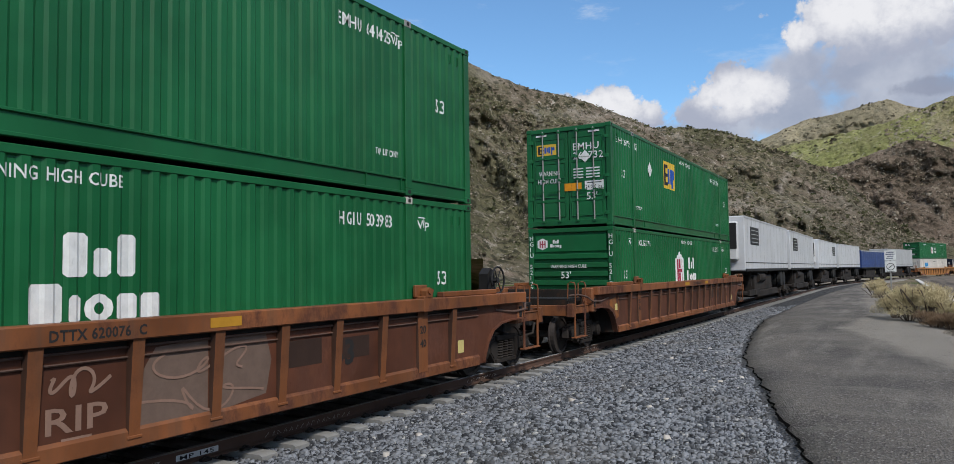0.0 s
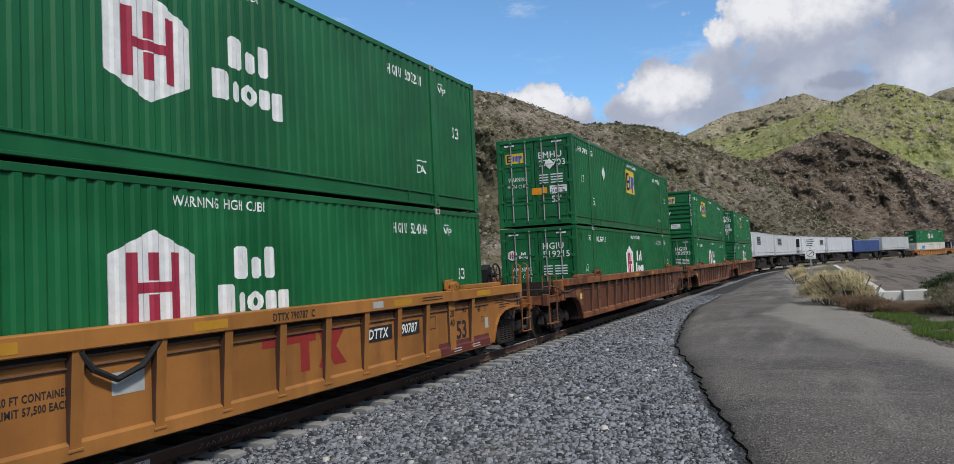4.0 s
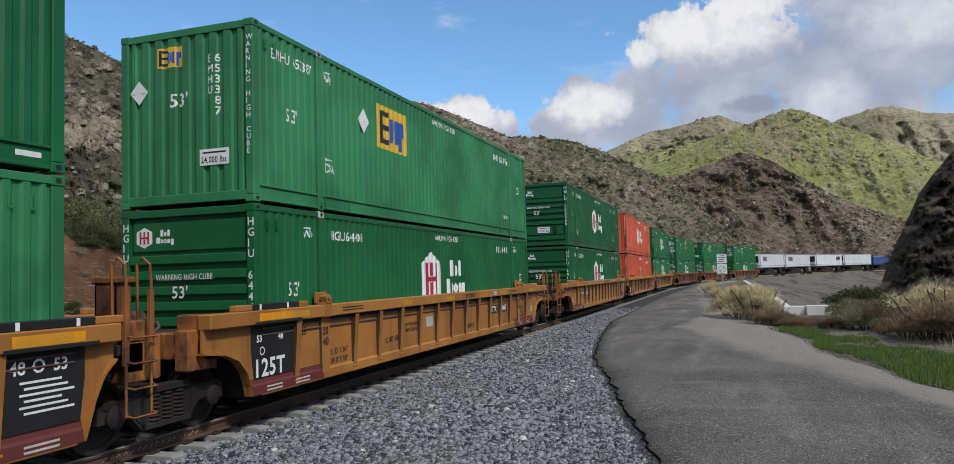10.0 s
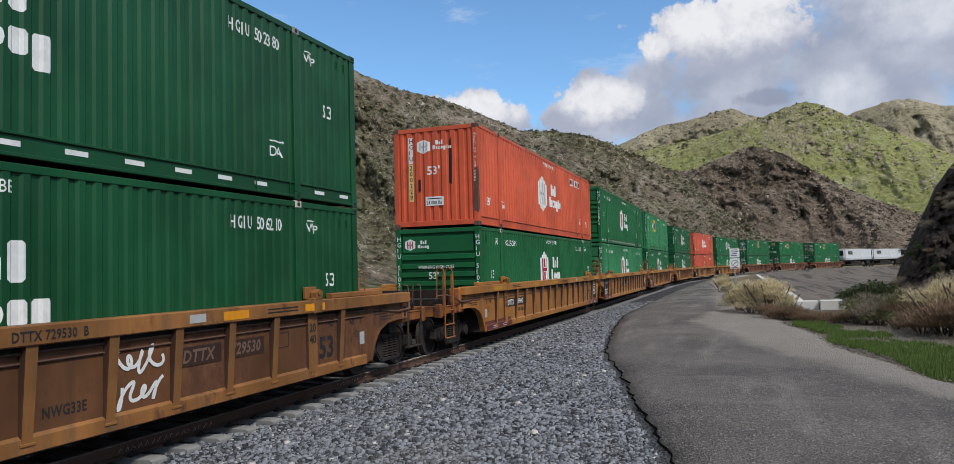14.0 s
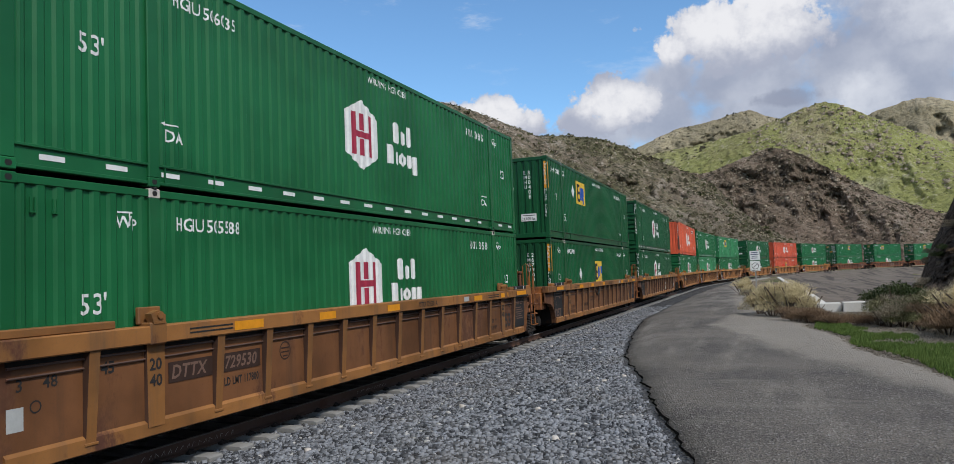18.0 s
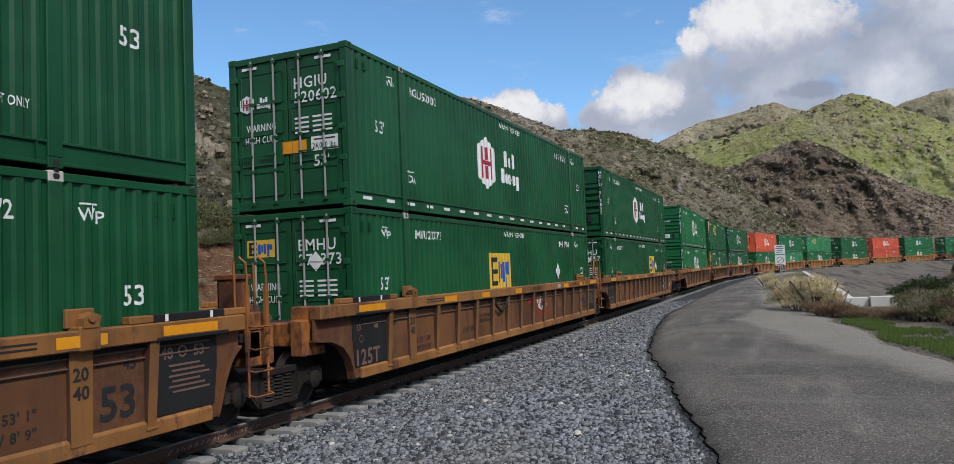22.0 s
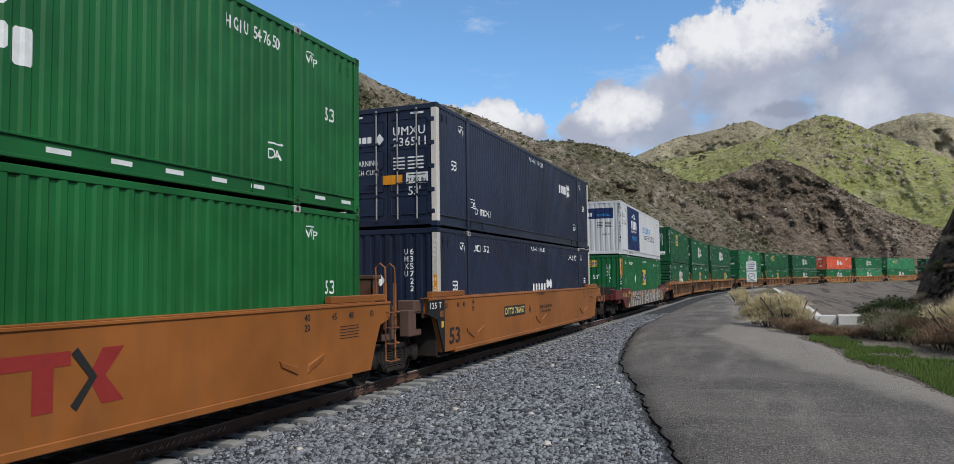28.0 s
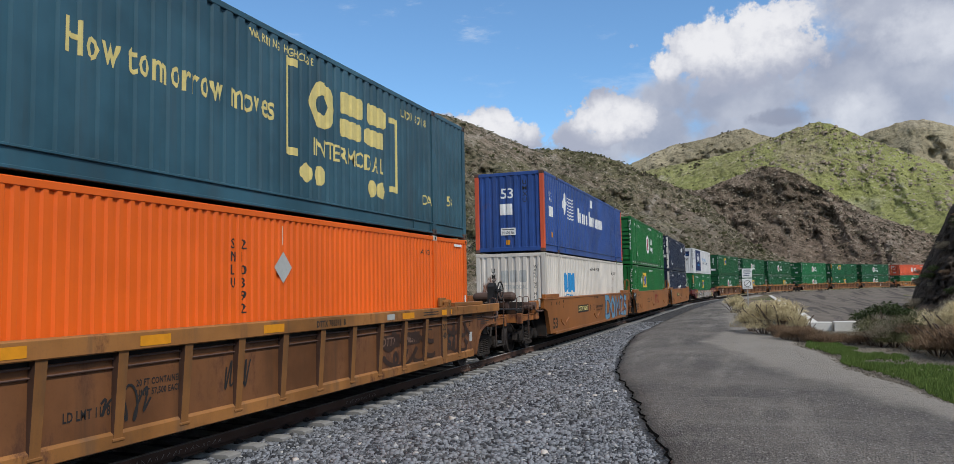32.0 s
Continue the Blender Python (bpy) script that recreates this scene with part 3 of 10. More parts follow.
    def mesh(self, name, *mats, smooth=False):
        me = bpy.data.meshes.new(name)
        me.from_pydata(self.v, [], self.f)
        bm = bmesh.new()
        bm.from_mesh(me)
        bmesh.ops.recalc_face_normals(bm, faces=bm.faces)
        bm.to_mesh(me)
        bm.free()
        for k in mats:
            me.materials.append(k)
        if len(mats) > 1:
            me.polygons.foreach_set("material_index", self.mi)
        if smooth:
            me.polygons.foreach_set("use_smooth", [True] * len(me.polygons))
        me.update()
        return me


def raw_mesh(name, verts, faces, mat, smooth=False):
    """A mesh from numpy arrays of vertices (n x 3) and faces (m x 3 or m x 4)."""
    verts, faces = np.asarray(verts, np.float32), np.asarray(faces, np.int32)
    me = bpy.data.meshes.new(name)
    k = faces.shape[1]
    me.vertices.add(len(verts))
    me.vertices.foreach_set("co", verts.ravel())
    me.loops.add(faces.size)
    me.loops.foreach_set("vertex_index", faces.ravel())
    me.polygons.add(len(faces))
    me.polygons.foreach_set("loop_start", np.arange(len(faces), dtype=np.int32) * k)
    me.polygons.foreach_set("loop_total", np.full(len(faces), k, np.int32))
    if smooth:
        me.polygons.foreach_set("use_smooth", np.ones(len(faces), bool))
    me.materials.append(mat)
    me.update(calc_edges=True)
    me.validate()
    return me


MESHES = {}


def cached(key, make):
    if key not in MESHES:
        MESHES[key] = make()
    return MESHES[key]


def part(name, me, parent, label="", at=None):
    ob = new(name, me)
    ob.parent = parent
    if at is not None:
        ob.matrix_basis = at
    if label:
        tagged(ob, label)
    return ob


def thing(name, label, category, group="", at=None):
    ob = new(name)
    ob.empty_display_size = 0.3
    if at is not None:
        ob.matrix_basis = at
    return tagged(ob, label, category, group)


def structure(name, me, label, category):
    return tagged(new(name, me), label, category, kind="structure")


# ---------------- the line of the track ----------------
XC, BEND, RADIUS = -8.21, 79.7, 279.6


def track(s):
    """Place and heading of the track's middle, s metres along it; heading turns to the right past BEND."""
    if s <= BEND:
        return XC, s, 0.0
    a = (s - BEND) / RADIUS
    return XC + RADIUS * (1 - math.cos(a)), BEND + RADIUS * math.sin(a), a


def track_off(x, y):
    """Signed distance of a place from the track's middle (right of it positive)."""
    x, y = np.asarray(x, float), np.asarray(y, float)
    near = x - XC
    cx = XC + RADIUS
    arc = RADIUS - np.hypot(x - cx, y - BEND)
    return np.where(y <= BEND, near, arc)


def smoothstep(v, lo, hi):
    t = np.clip((np.asarray(v, float) - lo) / (hi - lo), 0, 1)
    return t * t * (3 - 2 * t)


_rng = np.random.RandomState(7)
_lat = _rng.rand(256, 256)


def vnoise(x, y, scale=1.0, octaves=4, gain=0.5):
    """Smooth value noise, -1..1, on numpy arrays."""
    x, y = np.asarray(x, float) / scale, np.asarray(y, float) / scale
    tot, amp, nrm = 0.0, 1.0, 0.0
    for o in range(octaves):
        xi, yi = np.floor(x).astype(int), np.floor(y).astype(int)
        fx, fy = x - xi, y - yi
        fx, fy = fx * fx * (3 - 2 * fx), fy * fy * (3 - 2 * fy)
        a, b = _lat[xi % 256, yi % 256], _lat[(xi + 1) % 256, yi % 256]
        c, d = _lat[xi % 256, (yi + 1) % 256], _lat[(xi + 1) % 256, (yi + 1) % 256]
        tot = tot + amp * ((a * (1 - fx) + b * fx) * (1 - fy) + (c * (1 - fx) + d * fx) * fy - 0.5) * 2
        nrm += amp
        x, y, amp = x * 2.03 + 17.3, y * 2.03 + 5.1, amp * gain
    return tot / nrm


# road edges as x over y
ROAD_Y = (-30, -10, 0, 8.15, 10.7, 14.0, 16.5, 18.0, 22.7, 24.8, 31.9, 47, 60, 75, 95, 120)
ROAD_L = (5.0, 2.6, 0.75, -0.87, -1.53, -2.31, -2.93, -3.15, -3.80, -4.10, -4.85, -5.2, -5.3, -4.9, -3.9, -1.2)
ROAD_R = (11.0, 8.0, 6.2, 4.4, 3.7, 2.75, 2.2, 1.95, 1.5, 1.2, 0.2, -1.0, -1.6, -2.0, -1.6, 0.9)



def road_left(y):
    return np.interp(y, ROAD_Y, ROAD_L) + 0.06 * vnoise(y, y * 0 + 3.3, 1.9, 3, 0.6) + 0.09 * vnoise(y, y * 0 + 13.3, 0.8, 3, 0.7) + 0.05 * vnoise(y, y * 0 + 23.3, 0.33, 2, 0.6)


def road_right(y):
    return np.interp(y, ROAD_Y, ROAD_R) + 0.25 * vnoise(y, y * 0 + 9.1, 3.0, 4, 0.6)


def ground_z(x, y):
    """Height of the ground: ballast bed, flat by the road, a shallow concrete basin, the valley."""
    x, y = np.asarray(x, float), np.asarray(y, float)
    l = track_off(x, y)
    z = np.where(l > 0, -0.25 + 0.37 * smoothstep(l, 1.5, 5.2), -0.25 - 0.45 * smoothstep(-l, 1.7, 4.0))
    # the basin between the road and the curve
    far = smoothstep(y, 32.6, 35.0) * smoothstep(l, 3.2, 22.0) * smoothstep(x - np.interp(y, (36, 60, 100, 150), (1.9, 2.2, 2.2, 2.0)), 0.0, 2.0)
    z = z - 1.4 * far
    return z + 0.02 * vnoise(x, y, 1.3, 3) * smoothstep(np.abs(l), 1.4, 3.0)


def build_ground():
    # one sheet: fine steps near the camera, wide ones out to the horizon
    def steps(a, b, fine, mid):
        s = list(np.arange(a, b, fine))
        d, e = fine, s[-1]
        up = []
        while e < 4200:
            d = min(d * 1.16, 400)
            e += d
            up.append(e)
        d, e, dn = fine, s[0], []
        while e > -4200:
            d = min(d * 1.16, 400)
            e -= d
            dn.append(e)
        return np.array(dn[::-1] + s + up)
    xs, ys = steps(-13, 8, 0.3, 1), steps(-2, 40, 0.5, 1)
    X, Y = np.meshgrid(xs, ys)
    Z = ground_z(X, Y)
    Z = np.where(np.hypot(X, Y) > 900, -2.0, Z)
    n, k = len(xs), len(ys)
    V = np.stack([X, Y, Z], -1).reshape(-1, 3)
    i = np.arange(n * k).reshape(k, n)
    F = np.stack([i[:-1, :-1], i[:-1, 1:], i[1:, 1:], i[1:, :-1]], -1).reshape(-1, 4)
    me = raw_mesh("ground", V, F, VALLEY, True)
    me.materials.append(BALLAST)
    me.materials.append(VERGE)
    fx, fy = X.ravel()[F].mean(1), Y.ravel()[F].mean(1)
    l = track_off(fx, fy)
    mi = np.zeros(len(F), np.int32)
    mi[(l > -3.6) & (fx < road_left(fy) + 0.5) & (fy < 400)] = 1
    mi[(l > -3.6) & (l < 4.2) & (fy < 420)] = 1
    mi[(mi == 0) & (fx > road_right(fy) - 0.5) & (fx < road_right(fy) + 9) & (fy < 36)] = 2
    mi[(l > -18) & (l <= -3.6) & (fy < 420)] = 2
    me.polygons.foreach_set("material_index", mi)
    structure("ground", me, "valley floor of crushed grey ballast and dry soil", "ground")


build_ground()


def build_road():
    ys = np.r_[np.arange(-26, 40, 0.16), np.arange(40, 118, 0.6)]
    L, R = road_left(ys), road_right(ys)
    us = np.linspace(0, 1, 15)
    X = L[:, None] * (1 - us) + R[:, None] * us
    Y = np.repeat(ys[:, None], len(us), 1)
    crown = 0.045 * np.sin(np.pi * us)[None, :]
    edge = np.minimum(us, 1 - us) * (R - L)[:, None]
    Z = ground_z(X, Y) + 0.012 + 0.038 * smoothstep(edge, 0.0, 0.12) + crown + 0.015 * vnoise(X, Y, 2.2, 3)
    n, k = len(us), len(ys)
    V = np.stack([X, Y, Z], -1).reshape(-1, 3)
    i = np.arange(n * k).reshape(k, n)
    F = np.stack([i[:-1, :-1], i[:-1, 1:], i[1:, 1:], i[1:, :-1]], -1).reshape(-1, 4)
    # the broken edge goes down into the ground
    a, b = i[:, 0], i[:, -1]
    V2 = np.concatenate([V[a] - (0.01, 0, 0.12), V[b] - (-0.01, 0, 0.12)])
    o = len(V)
    la, lb = np.arange(k) + o, np.arange(k) + o + k
    F2 = np.concatenate([np.stack([a[:-1], a[1:], la[1:], la[:-1]], -1), np.stack([b[1:], b[:-1], lb[:-1], lb[1:]], -1)])
    me = raw_mesh("road", np.concatenate([V, V2]), np.concatenate([F, F2]), ASPHALT, False)
    # dusty pale edge, widened round y = 25 to paint in a sunlit strip
    far = np.interp(Y, (0, 9, 13, 20, 25, 33), (0.25, 0.1, -0.5, -1.5, -2.4, -0.3))
    dist = np.concatenate([((1 - us)[None, :] * (R - L)[:, None] + far).ravel(), np.zeros(len(V2))])
    at = me.attributes.new("pale_edge_distance", "FLOAT", "POINT")
    at.data.foreach_set("value", dist.astype(np.float32))
    structure("road", me, "old cracked grey asphalt service road", "road")
    # the dark gap where the asphalt broke away from the ballast
    g = Build()
    yy = np.arange(4.5, 32, 0.05)
    rs = np.random.RandomState(3)
    w = 0.002 + 0.050 * np.abs(vnoise(yy, yy * 0, 0.5, 3)) ** 1.3 + 0.035 * rs.rand(len(yy)) ** 4
    w = w * np.clip((34 - yy) / 18, 0.15, 1)
    x0 = road_left(yy) - 0.015
    z0 = ground_z(x0, yy) + 0.045
    vs = [(x0[j] - w[j], yy[j], z0[j] - 0.015) for j in range(len(yy))] + [(x0[j] + 0.010, yy[j], z0[j]) for j in range(len(yy))]
    g.add(vs, [(j, j + 1, len(yy) + j + 1, len(yy) + j) for j in range(len(yy) - 1)])
    structure("road_crack", g.mesh("road_crack", CRACK), "dark open crack along the broken asphalt edge", "crack")


build_road()


# ---------------- hills ----------------
HILLS = {}
CUT_AZ, CUT_TOP = (-66, -54.8, -51.5, -50, -48.5, -47, -44, -43, -41.5), (11.0, 11.6, 11.2, 10.3, 10.3, 11.4, 11.5, 10.2, 9.8)


def ridged(x, y, scale, octaves):
    """Noise with sharp crests and round hollows, about -1..1."""
    tot, amp, nrm = 0.0, 1.0, 0.0
    for o in range(octaves):
        tot = tot + amp * (0.7 - 2.4 * np.abs(vnoise(x + 37.0 * o, y + 11.0 * o, scale / 2.1 ** o, 1)))
        nrm += amp
        amp *= 0.55
    return tot / nrm


def hill(name, mat, knots, base, crest, label, rough=1.0, step=0.30, rows=46, power=0.8, low=-1.0, seed=0, gully=1.0, crag=0.0, relief=0.0, lump=60.0):
    """A hillside: knots are (turn to the right in degrees, height of the skyline in degrees) seen from the road; base and
    crest are the metres to its foot and to its ridge, at both ends."""
    az = np.arange(knots[0][0], knots[-1][0] + 1e-6, step)
    ka = [k[0] for k in knots]
    el = np.interp(az, ka, [k[1] for k in knots])
    u = (az - az[0]) / (az[-1] - az[0])
    d0 = np.interp(u, np.linspace(0, 1, len(base)), base)
    d1 = np.interp(u, np.linspace(0, 1, len(crest)), crest)
    el = el + 0.10 * rough * vnoise(az * 3.1 + seed, az * 0 + seed, 1.0, 4, 0.6)
    v = np.r_[np.linspace(0, 1, rows), 1.06, 1.25, 1.6]
    A, Vv = np.meshgrid(np.radians(az), v)
    D = d0[None] + (d1 - d0)[None] * Vv
    gx, gy = D * np.sin(A), D * np.cos(A)
    span = float(np.mean(d1 - d0))
    env = np.clip(np.sin(np.pi * np.clip(Vv, 0, 1)), 0, 1)
    gul = np.abs(vnoise(np.degrees(A) * 0.5 + seed, Vv * 1.3 + seed, 2.2, 4, 0.55))
    g = np.clip(Vv, 0, 1) ** power + gully * env * (0.16 * (0.45 - gul) + 0.07 * vnoise(gx, gy, span * 0.16, 5, 0.6))
    E = low + (el[None] - low) * g
    fine = env ** 0.5 * rough * vnoise(gx + 31, gy, span * 0.03, 4, 0.6) * span * 0.006
    if crag:
        rough_d = crag * env ** 0.35 * (vnoise(np.degrees(A) * 0.9, E * 0.9, 1.0, 5, 0.62) + 0.5 * np.abs(vnoise(np.degrees(A) * 2.2, E * 2.2, 1.0, 4, 0.6)))
        D = D - rough_d
        gx, gy = D * np.sin(A), D * np.cos(A)
    if relief:
        # ribs and gullies that run down the slope
        across, up = np.degrees(A) * 0.01745 * float(np.mean(d1)), D * np.tan(np.radians(E))
        D = D - relief * (0.05 + env) * (ridged(across + 0.22 * up + seed * 9, up * 0.62 + seed * 5, lump, 6) + 0.25 * vnoise(across, up, lump * 0.12, 4, 0.65))
        gx, gy = D * np.sin(A), D * np.cos(A)
    Z = EYE[2] + D * np.tan(np.radians(E)) + fine
    Z = np.where(Vv > 1, Z[rows - 1][None] - (Vv - 1) * span * 0.30, Z)
    k, n = A.shape
    verts = np.stack([gx, gy, Z], -1)
    i = np.arange(n * k).reshape(k, n)
    F = np.stack([i[:-1, :-1], i[1:, :-1], i[1:, 1:], i[:-1, 1:]], -1).reshape(-1, 4)
    HILLS[name] = (verts, rows)
    me = raw_mesh(name, verts.reshape(-1, 3), F, mat, True)
    # bands of bedrock and of brush that run down and across the slope, and the road cut in the western hill
    across, up = np.degrees(A) * 0.01745 * float(np.mean(d1)), Z
    bands = ridged(across - 0.30 * up + 77, up * 0.75 + 13 * seed, lump * 0.6, 6)
    at = me.attributes.new("bands", "FLOAT", "POINT")
    at.data.foreach_set("value", bands.ravel().astype(np.float32))
    deg = np.degrees(A)
    top = np.interp(deg, CUT_AZ, CUT_TOP) + 0.35 * vnoise(deg * 2.0, E, 1.0, 4, 0.6)
    cut = smoothstep(E, 9.3, 9.5) * smoothstep(top - E, -0.15, 0.15) * (deg < -41.5) * (name == "hill_west")
    at = me.attributes.new("cut_rock", "FLOAT", "POINT")
    at.data.foreach_set("value", cut.ravel().astype(np.float32))
    return structure(name, me, label, "hill")


hill("hill_west", HILL_WEST, [(-110, 16), (-85, 18.5), (-62.2, 19.3), (-57.6, 19.1), (-54.7, 18.6), (-52.7, 18.1), (-49.2, 17.4), (-46, 16.1), (-43, 14.8), (-41.2, 14.1), (-38, 12.4), (-34, 9), (-30, 5), (-26, 1)],
     (130, 125, 125, 130, 150), (230, 235, 250, 250, 250), "steep scrub-covered hillside with pale cut rock", seed=1, low=-1.5, gully=0.5, rough=1.0, step=0.16, rows=120, relief=26.0, lump=48.0)
hill("hill_north", HILL_NEAR, [(-45, 8), (-42.5, 12.5), (-40.4, 14.1), (-38.6, 14.8), (-36.9, 15.8), (-34.5, 16.3), (-32.9, 16.4), (-30.2, 16.0), (-28.3, 15.0), (-25.5, 13.9), (-22, 13.1), (-18.8, 11.8), (-16.2, 10.6), (-13.5, 10.4), (-11.2, 10.0), (-8.7, 9.05), (-8.1, 8.6), (-5.8, 7.5), (-3.2, 6.0), (-2, 4.6), (-0.3, 2.9), (1.5, 1.9), (3.5, 0.9), (5, -0.4)],
     (165, 165, 170, 185, 205, 235, 285), (260, 270, 290, 310, 330, 320, 330), "rocky brown hillside dotted with dark scrub", seed=4, low=-0.9, gully=0.5, rough=1.0, step=0.12, rows=130, relief=32.0, lump=52.0)
hill("hill_spur", HILL_MID, [(-11, 6), (-8.4, 7.2), (-6.9, 7.5), (-4.8, 7.0), (-3.4, 6.9), (-2.5, 7.3), (-0.4, 8.0), (0.7, 8.35), (1.8, 8.2), (3.0, 7.6), (4.9, 6.3), (7.5, 4.5), (9.3, 3.7), (11.0, 2.95), (14, 2.6), (20, 3), (30, 3)],
     (375, 385, 420), (470, 480, 520), "dark brown scrub slope below the green hill", seed=9, low=-0.5, gully=0.5, rough=1.0, step=0.10, rows=110, relief=34.0, lump=60.0)
hill("hill_green", HILL_GREEN, [(-6, 7.2), (-3, 8.8), (0, 9.8), (1.3, 10.25), (3, 10.8), (4.0, 11.05), (4.6, 11.1), (5.4, 10.85), (6.6, 10.2), (7.8, 9.5), (9.2, 8.8), (11, 7.9), (13.4, 6.5), (16, 5.6), (20, 5.2), (30, 5)],
     (560, 560, 600), (760, 760, 820), "sunlit green grassy hill with rock outcrops", seed=13, low=1.0, power=0.9, gully=0.3, step=0.10, rows=110, relief=34.0, lump=110.0)
hill("hill_shoulder", HILL_TAN, [(-11, 7), (-9, 8.0), (-7.8, 8.5), (-6.4, 8.75), (-4.6, 8.95), (-2.4, 9.3), (-0.7, 9.6), (1.0, 9.5), (2.5, 9.2), (5, 8)],
     (720, 720), (850, 850), "dry tan shoulder of the far hill", seed=15, low=3.0, gully=0.3, step=0.10, rows=70, relief=36.0, lump=85.0)
hill("hill_far_left", HILL_FAR, [(-13, 6), (-10, 8.2), (-8.5, 9.2), (-7.2, 9.7), (-5.7, 10.3), (-4.3, 10.45), (-3, 10.65), (-1.6, 11.0), (-0.4, 11.15), (0.6, 10.7), (1.4, 10.4), (4, 9), (8, 8)],
     (960, 1000), (1150, 1200), "far brown-green hill", seed=17, low=4.0, gully=0.3, step=0.10, rows=80, relief=60.0, lump=130.0)
hill("hill_far_right", HILL_FAR, [(3, 8), (6, 9.4), (7.8, 10.1), (9.3, 10.45), (10.2, 10.6), (11, 10.5), (12, 10.1), (12.9, 9.8), (14, 9.6), (15.2, 9.4), (18, 9.0), (24, 8), (34, 8), (60, 9)],
     (1260, 1260), (1500, 1500), "far bare hill range", seed=21, low=4.0, gully=0.3, step=0.12, rows=80, relief=100.0, lump=190.0)
hill("rock_bluff", ROCKFACE, [(9.25, -2.4), (9.45, -1.6), (9.9, -0.3), (10.3, 0.8), (10.8, 1.8), (11.5, 3.3), (12.1, 4.6), (12.8, 5.6), (13.8, 6.8), (15.1, 8.0), (17, 9.2), (20, 10.5), (28, 13), (45, 15), (70, 14)],
     (34, 33, 30, 30), (47, 46, 50, 55), "dark rough conglomerate bluff beside the road", seed=25, low=-3.2, step=0.07, rows=110, power=0.62, rough=0.8, gully=0.6, crag=2.3)
hill("hill_behind", HILL_NEAR, [(62, 14), (90, 15), (120, 10), (150, 9), (180, 8), (210, 9), (235, 12), (252, 16)], (60, 60), (190, 200), "scrub-covered hillside", seed=31, step=1.5, rows=20, low=-2.0)
hill("earth_bank", RED_EARTH, [(-112, 5), (-75, 4.6), (-62, 4.6), (-54.8, 4.2), (-51.3, 4.0), (-47.6, 3.6), (-44.3, 3.1), (-41.5, 3.25), (-39.7, 3.2), (-37.6, 2.6), (-36, 1.7), (-34.7, 0.8), (-33, -0.6), (-31, -1.6)],
     (17, 17.5, 20, 25, 32, 40), (24, 25, 28, 33, 39, 46), "cut bank of red-brown earth with dry brush", seed=35, step=0.2, rows=50, low=-5.0, power=0.7, rough=3.0, gully=1.2)

hill("hill_terrace", DRY_TERRACE, [(-112, 5.2), (-75, 4.9), (-62, 4.9), (-54.8, 4.5), (-51.3, 4.3), (-47.6, 3.95), (-44.3, 3.5), (-41.5, 3.5), (-39.7, 3.3), (-37.6, 2.7), (-36, 1.8), (-33, -0.2), (-29, -1.2)],
     (26, 27, 30, 35, 41, 48), (78, 78, 78, 80, 85, 90), "terrace of dry pale grass above the cut bank", seed=37, step=0.4, rows=30, low=1.0, power=0.5, rough=1.0, gully=0.2)


def on_hill(name, a, v):
    """The place on a hill's sheet at a share a of its width and v of its depth."""
    verts, rows = HILLS[name]
    fi, fj = a * (verts.shape[1] - 1), v * (rows - 1)
    i, j = min(int(fi), verts.shape[1] - 2), min(int(fj), rows - 2)
    u, w = fi - i, fj - j
    return (verts[j, i] * (1 - u) + verts[j, i + 1] * u) * (1 - w) + (verts[j + 1, i] * (1 - u) + verts[j + 1, i + 1] * u) * w


# ---------------- rails and ties ----------------
def sweep(name, profile, s0, s1, step, mat, off):
    """A profile of (sideways, up) points swept along the track at a sideways offset."""
    S = np.r_[np.arange(s0, BEND, 8.0), np.arange(BEND, s1, step)]
    n, vs, fs = len(profile), [], []
    for s in S:
        x, y, a = track(s)
        for p, q in profile:
            vs.append((x + (p + off) * math.cos(a), y - (p + off) * math.sin(a), q))
    for j in range(len(S) - 1):
        fs += [(j * n + i, j * n + (i + 1) % n, (j + 1) * n + (i + 1) % n, (j + 1) * n + i) for i in range(n)]
    b = Build().add(vs, fs)
    return b.mesh(name, mat)


RAIL_PROFILE = [(-0.07, -0.171), (-0.07, -0.155), (-0.012, -0.135), (-0.010, -0.045), (-0.035, -0.038), (-0.036, -0.006), (0.036, -0.006), (0.035, -0.038), (0.010, -0.045), (0.012, -0.135), (0.07, -0.155), (0.07, -0.171)]
HEAD_PROFILE = [(-0.036, -0.010), (-0.030, 0.0), (0.030, 0.0), (0.036, -0.010)]
for side in (-1, 1):
    near_rail = rail = structure("rail", sweep("rail", RAIL_PROFILE, -40, 480, 5.0, RAIL_RUST, side * 0.755), "rusty steel rail with a polished head on concrete ties", "rail")
    part("rail_head", sweep("rail_head", HEAD_PROFILE, -40, 480, 5.0, RAIL_HEAD, side * 0.755), rail, "bright worn running surface")


def tie_mesh():
    b = Build()
    b.prism([(-1.29, -0.40), (-1.29, -0.20), (-1.24, -0.18), (-0.5, -0.185), (-0.3, -0.20), (0.3, -0.20), (0.5, -0.185), (1.24, -0.18), (1.29, -0.20), (1.29, -0.40)], 1, -0.13, 0.13)
    return b.mesh("tie", TIE_CONCRETE)


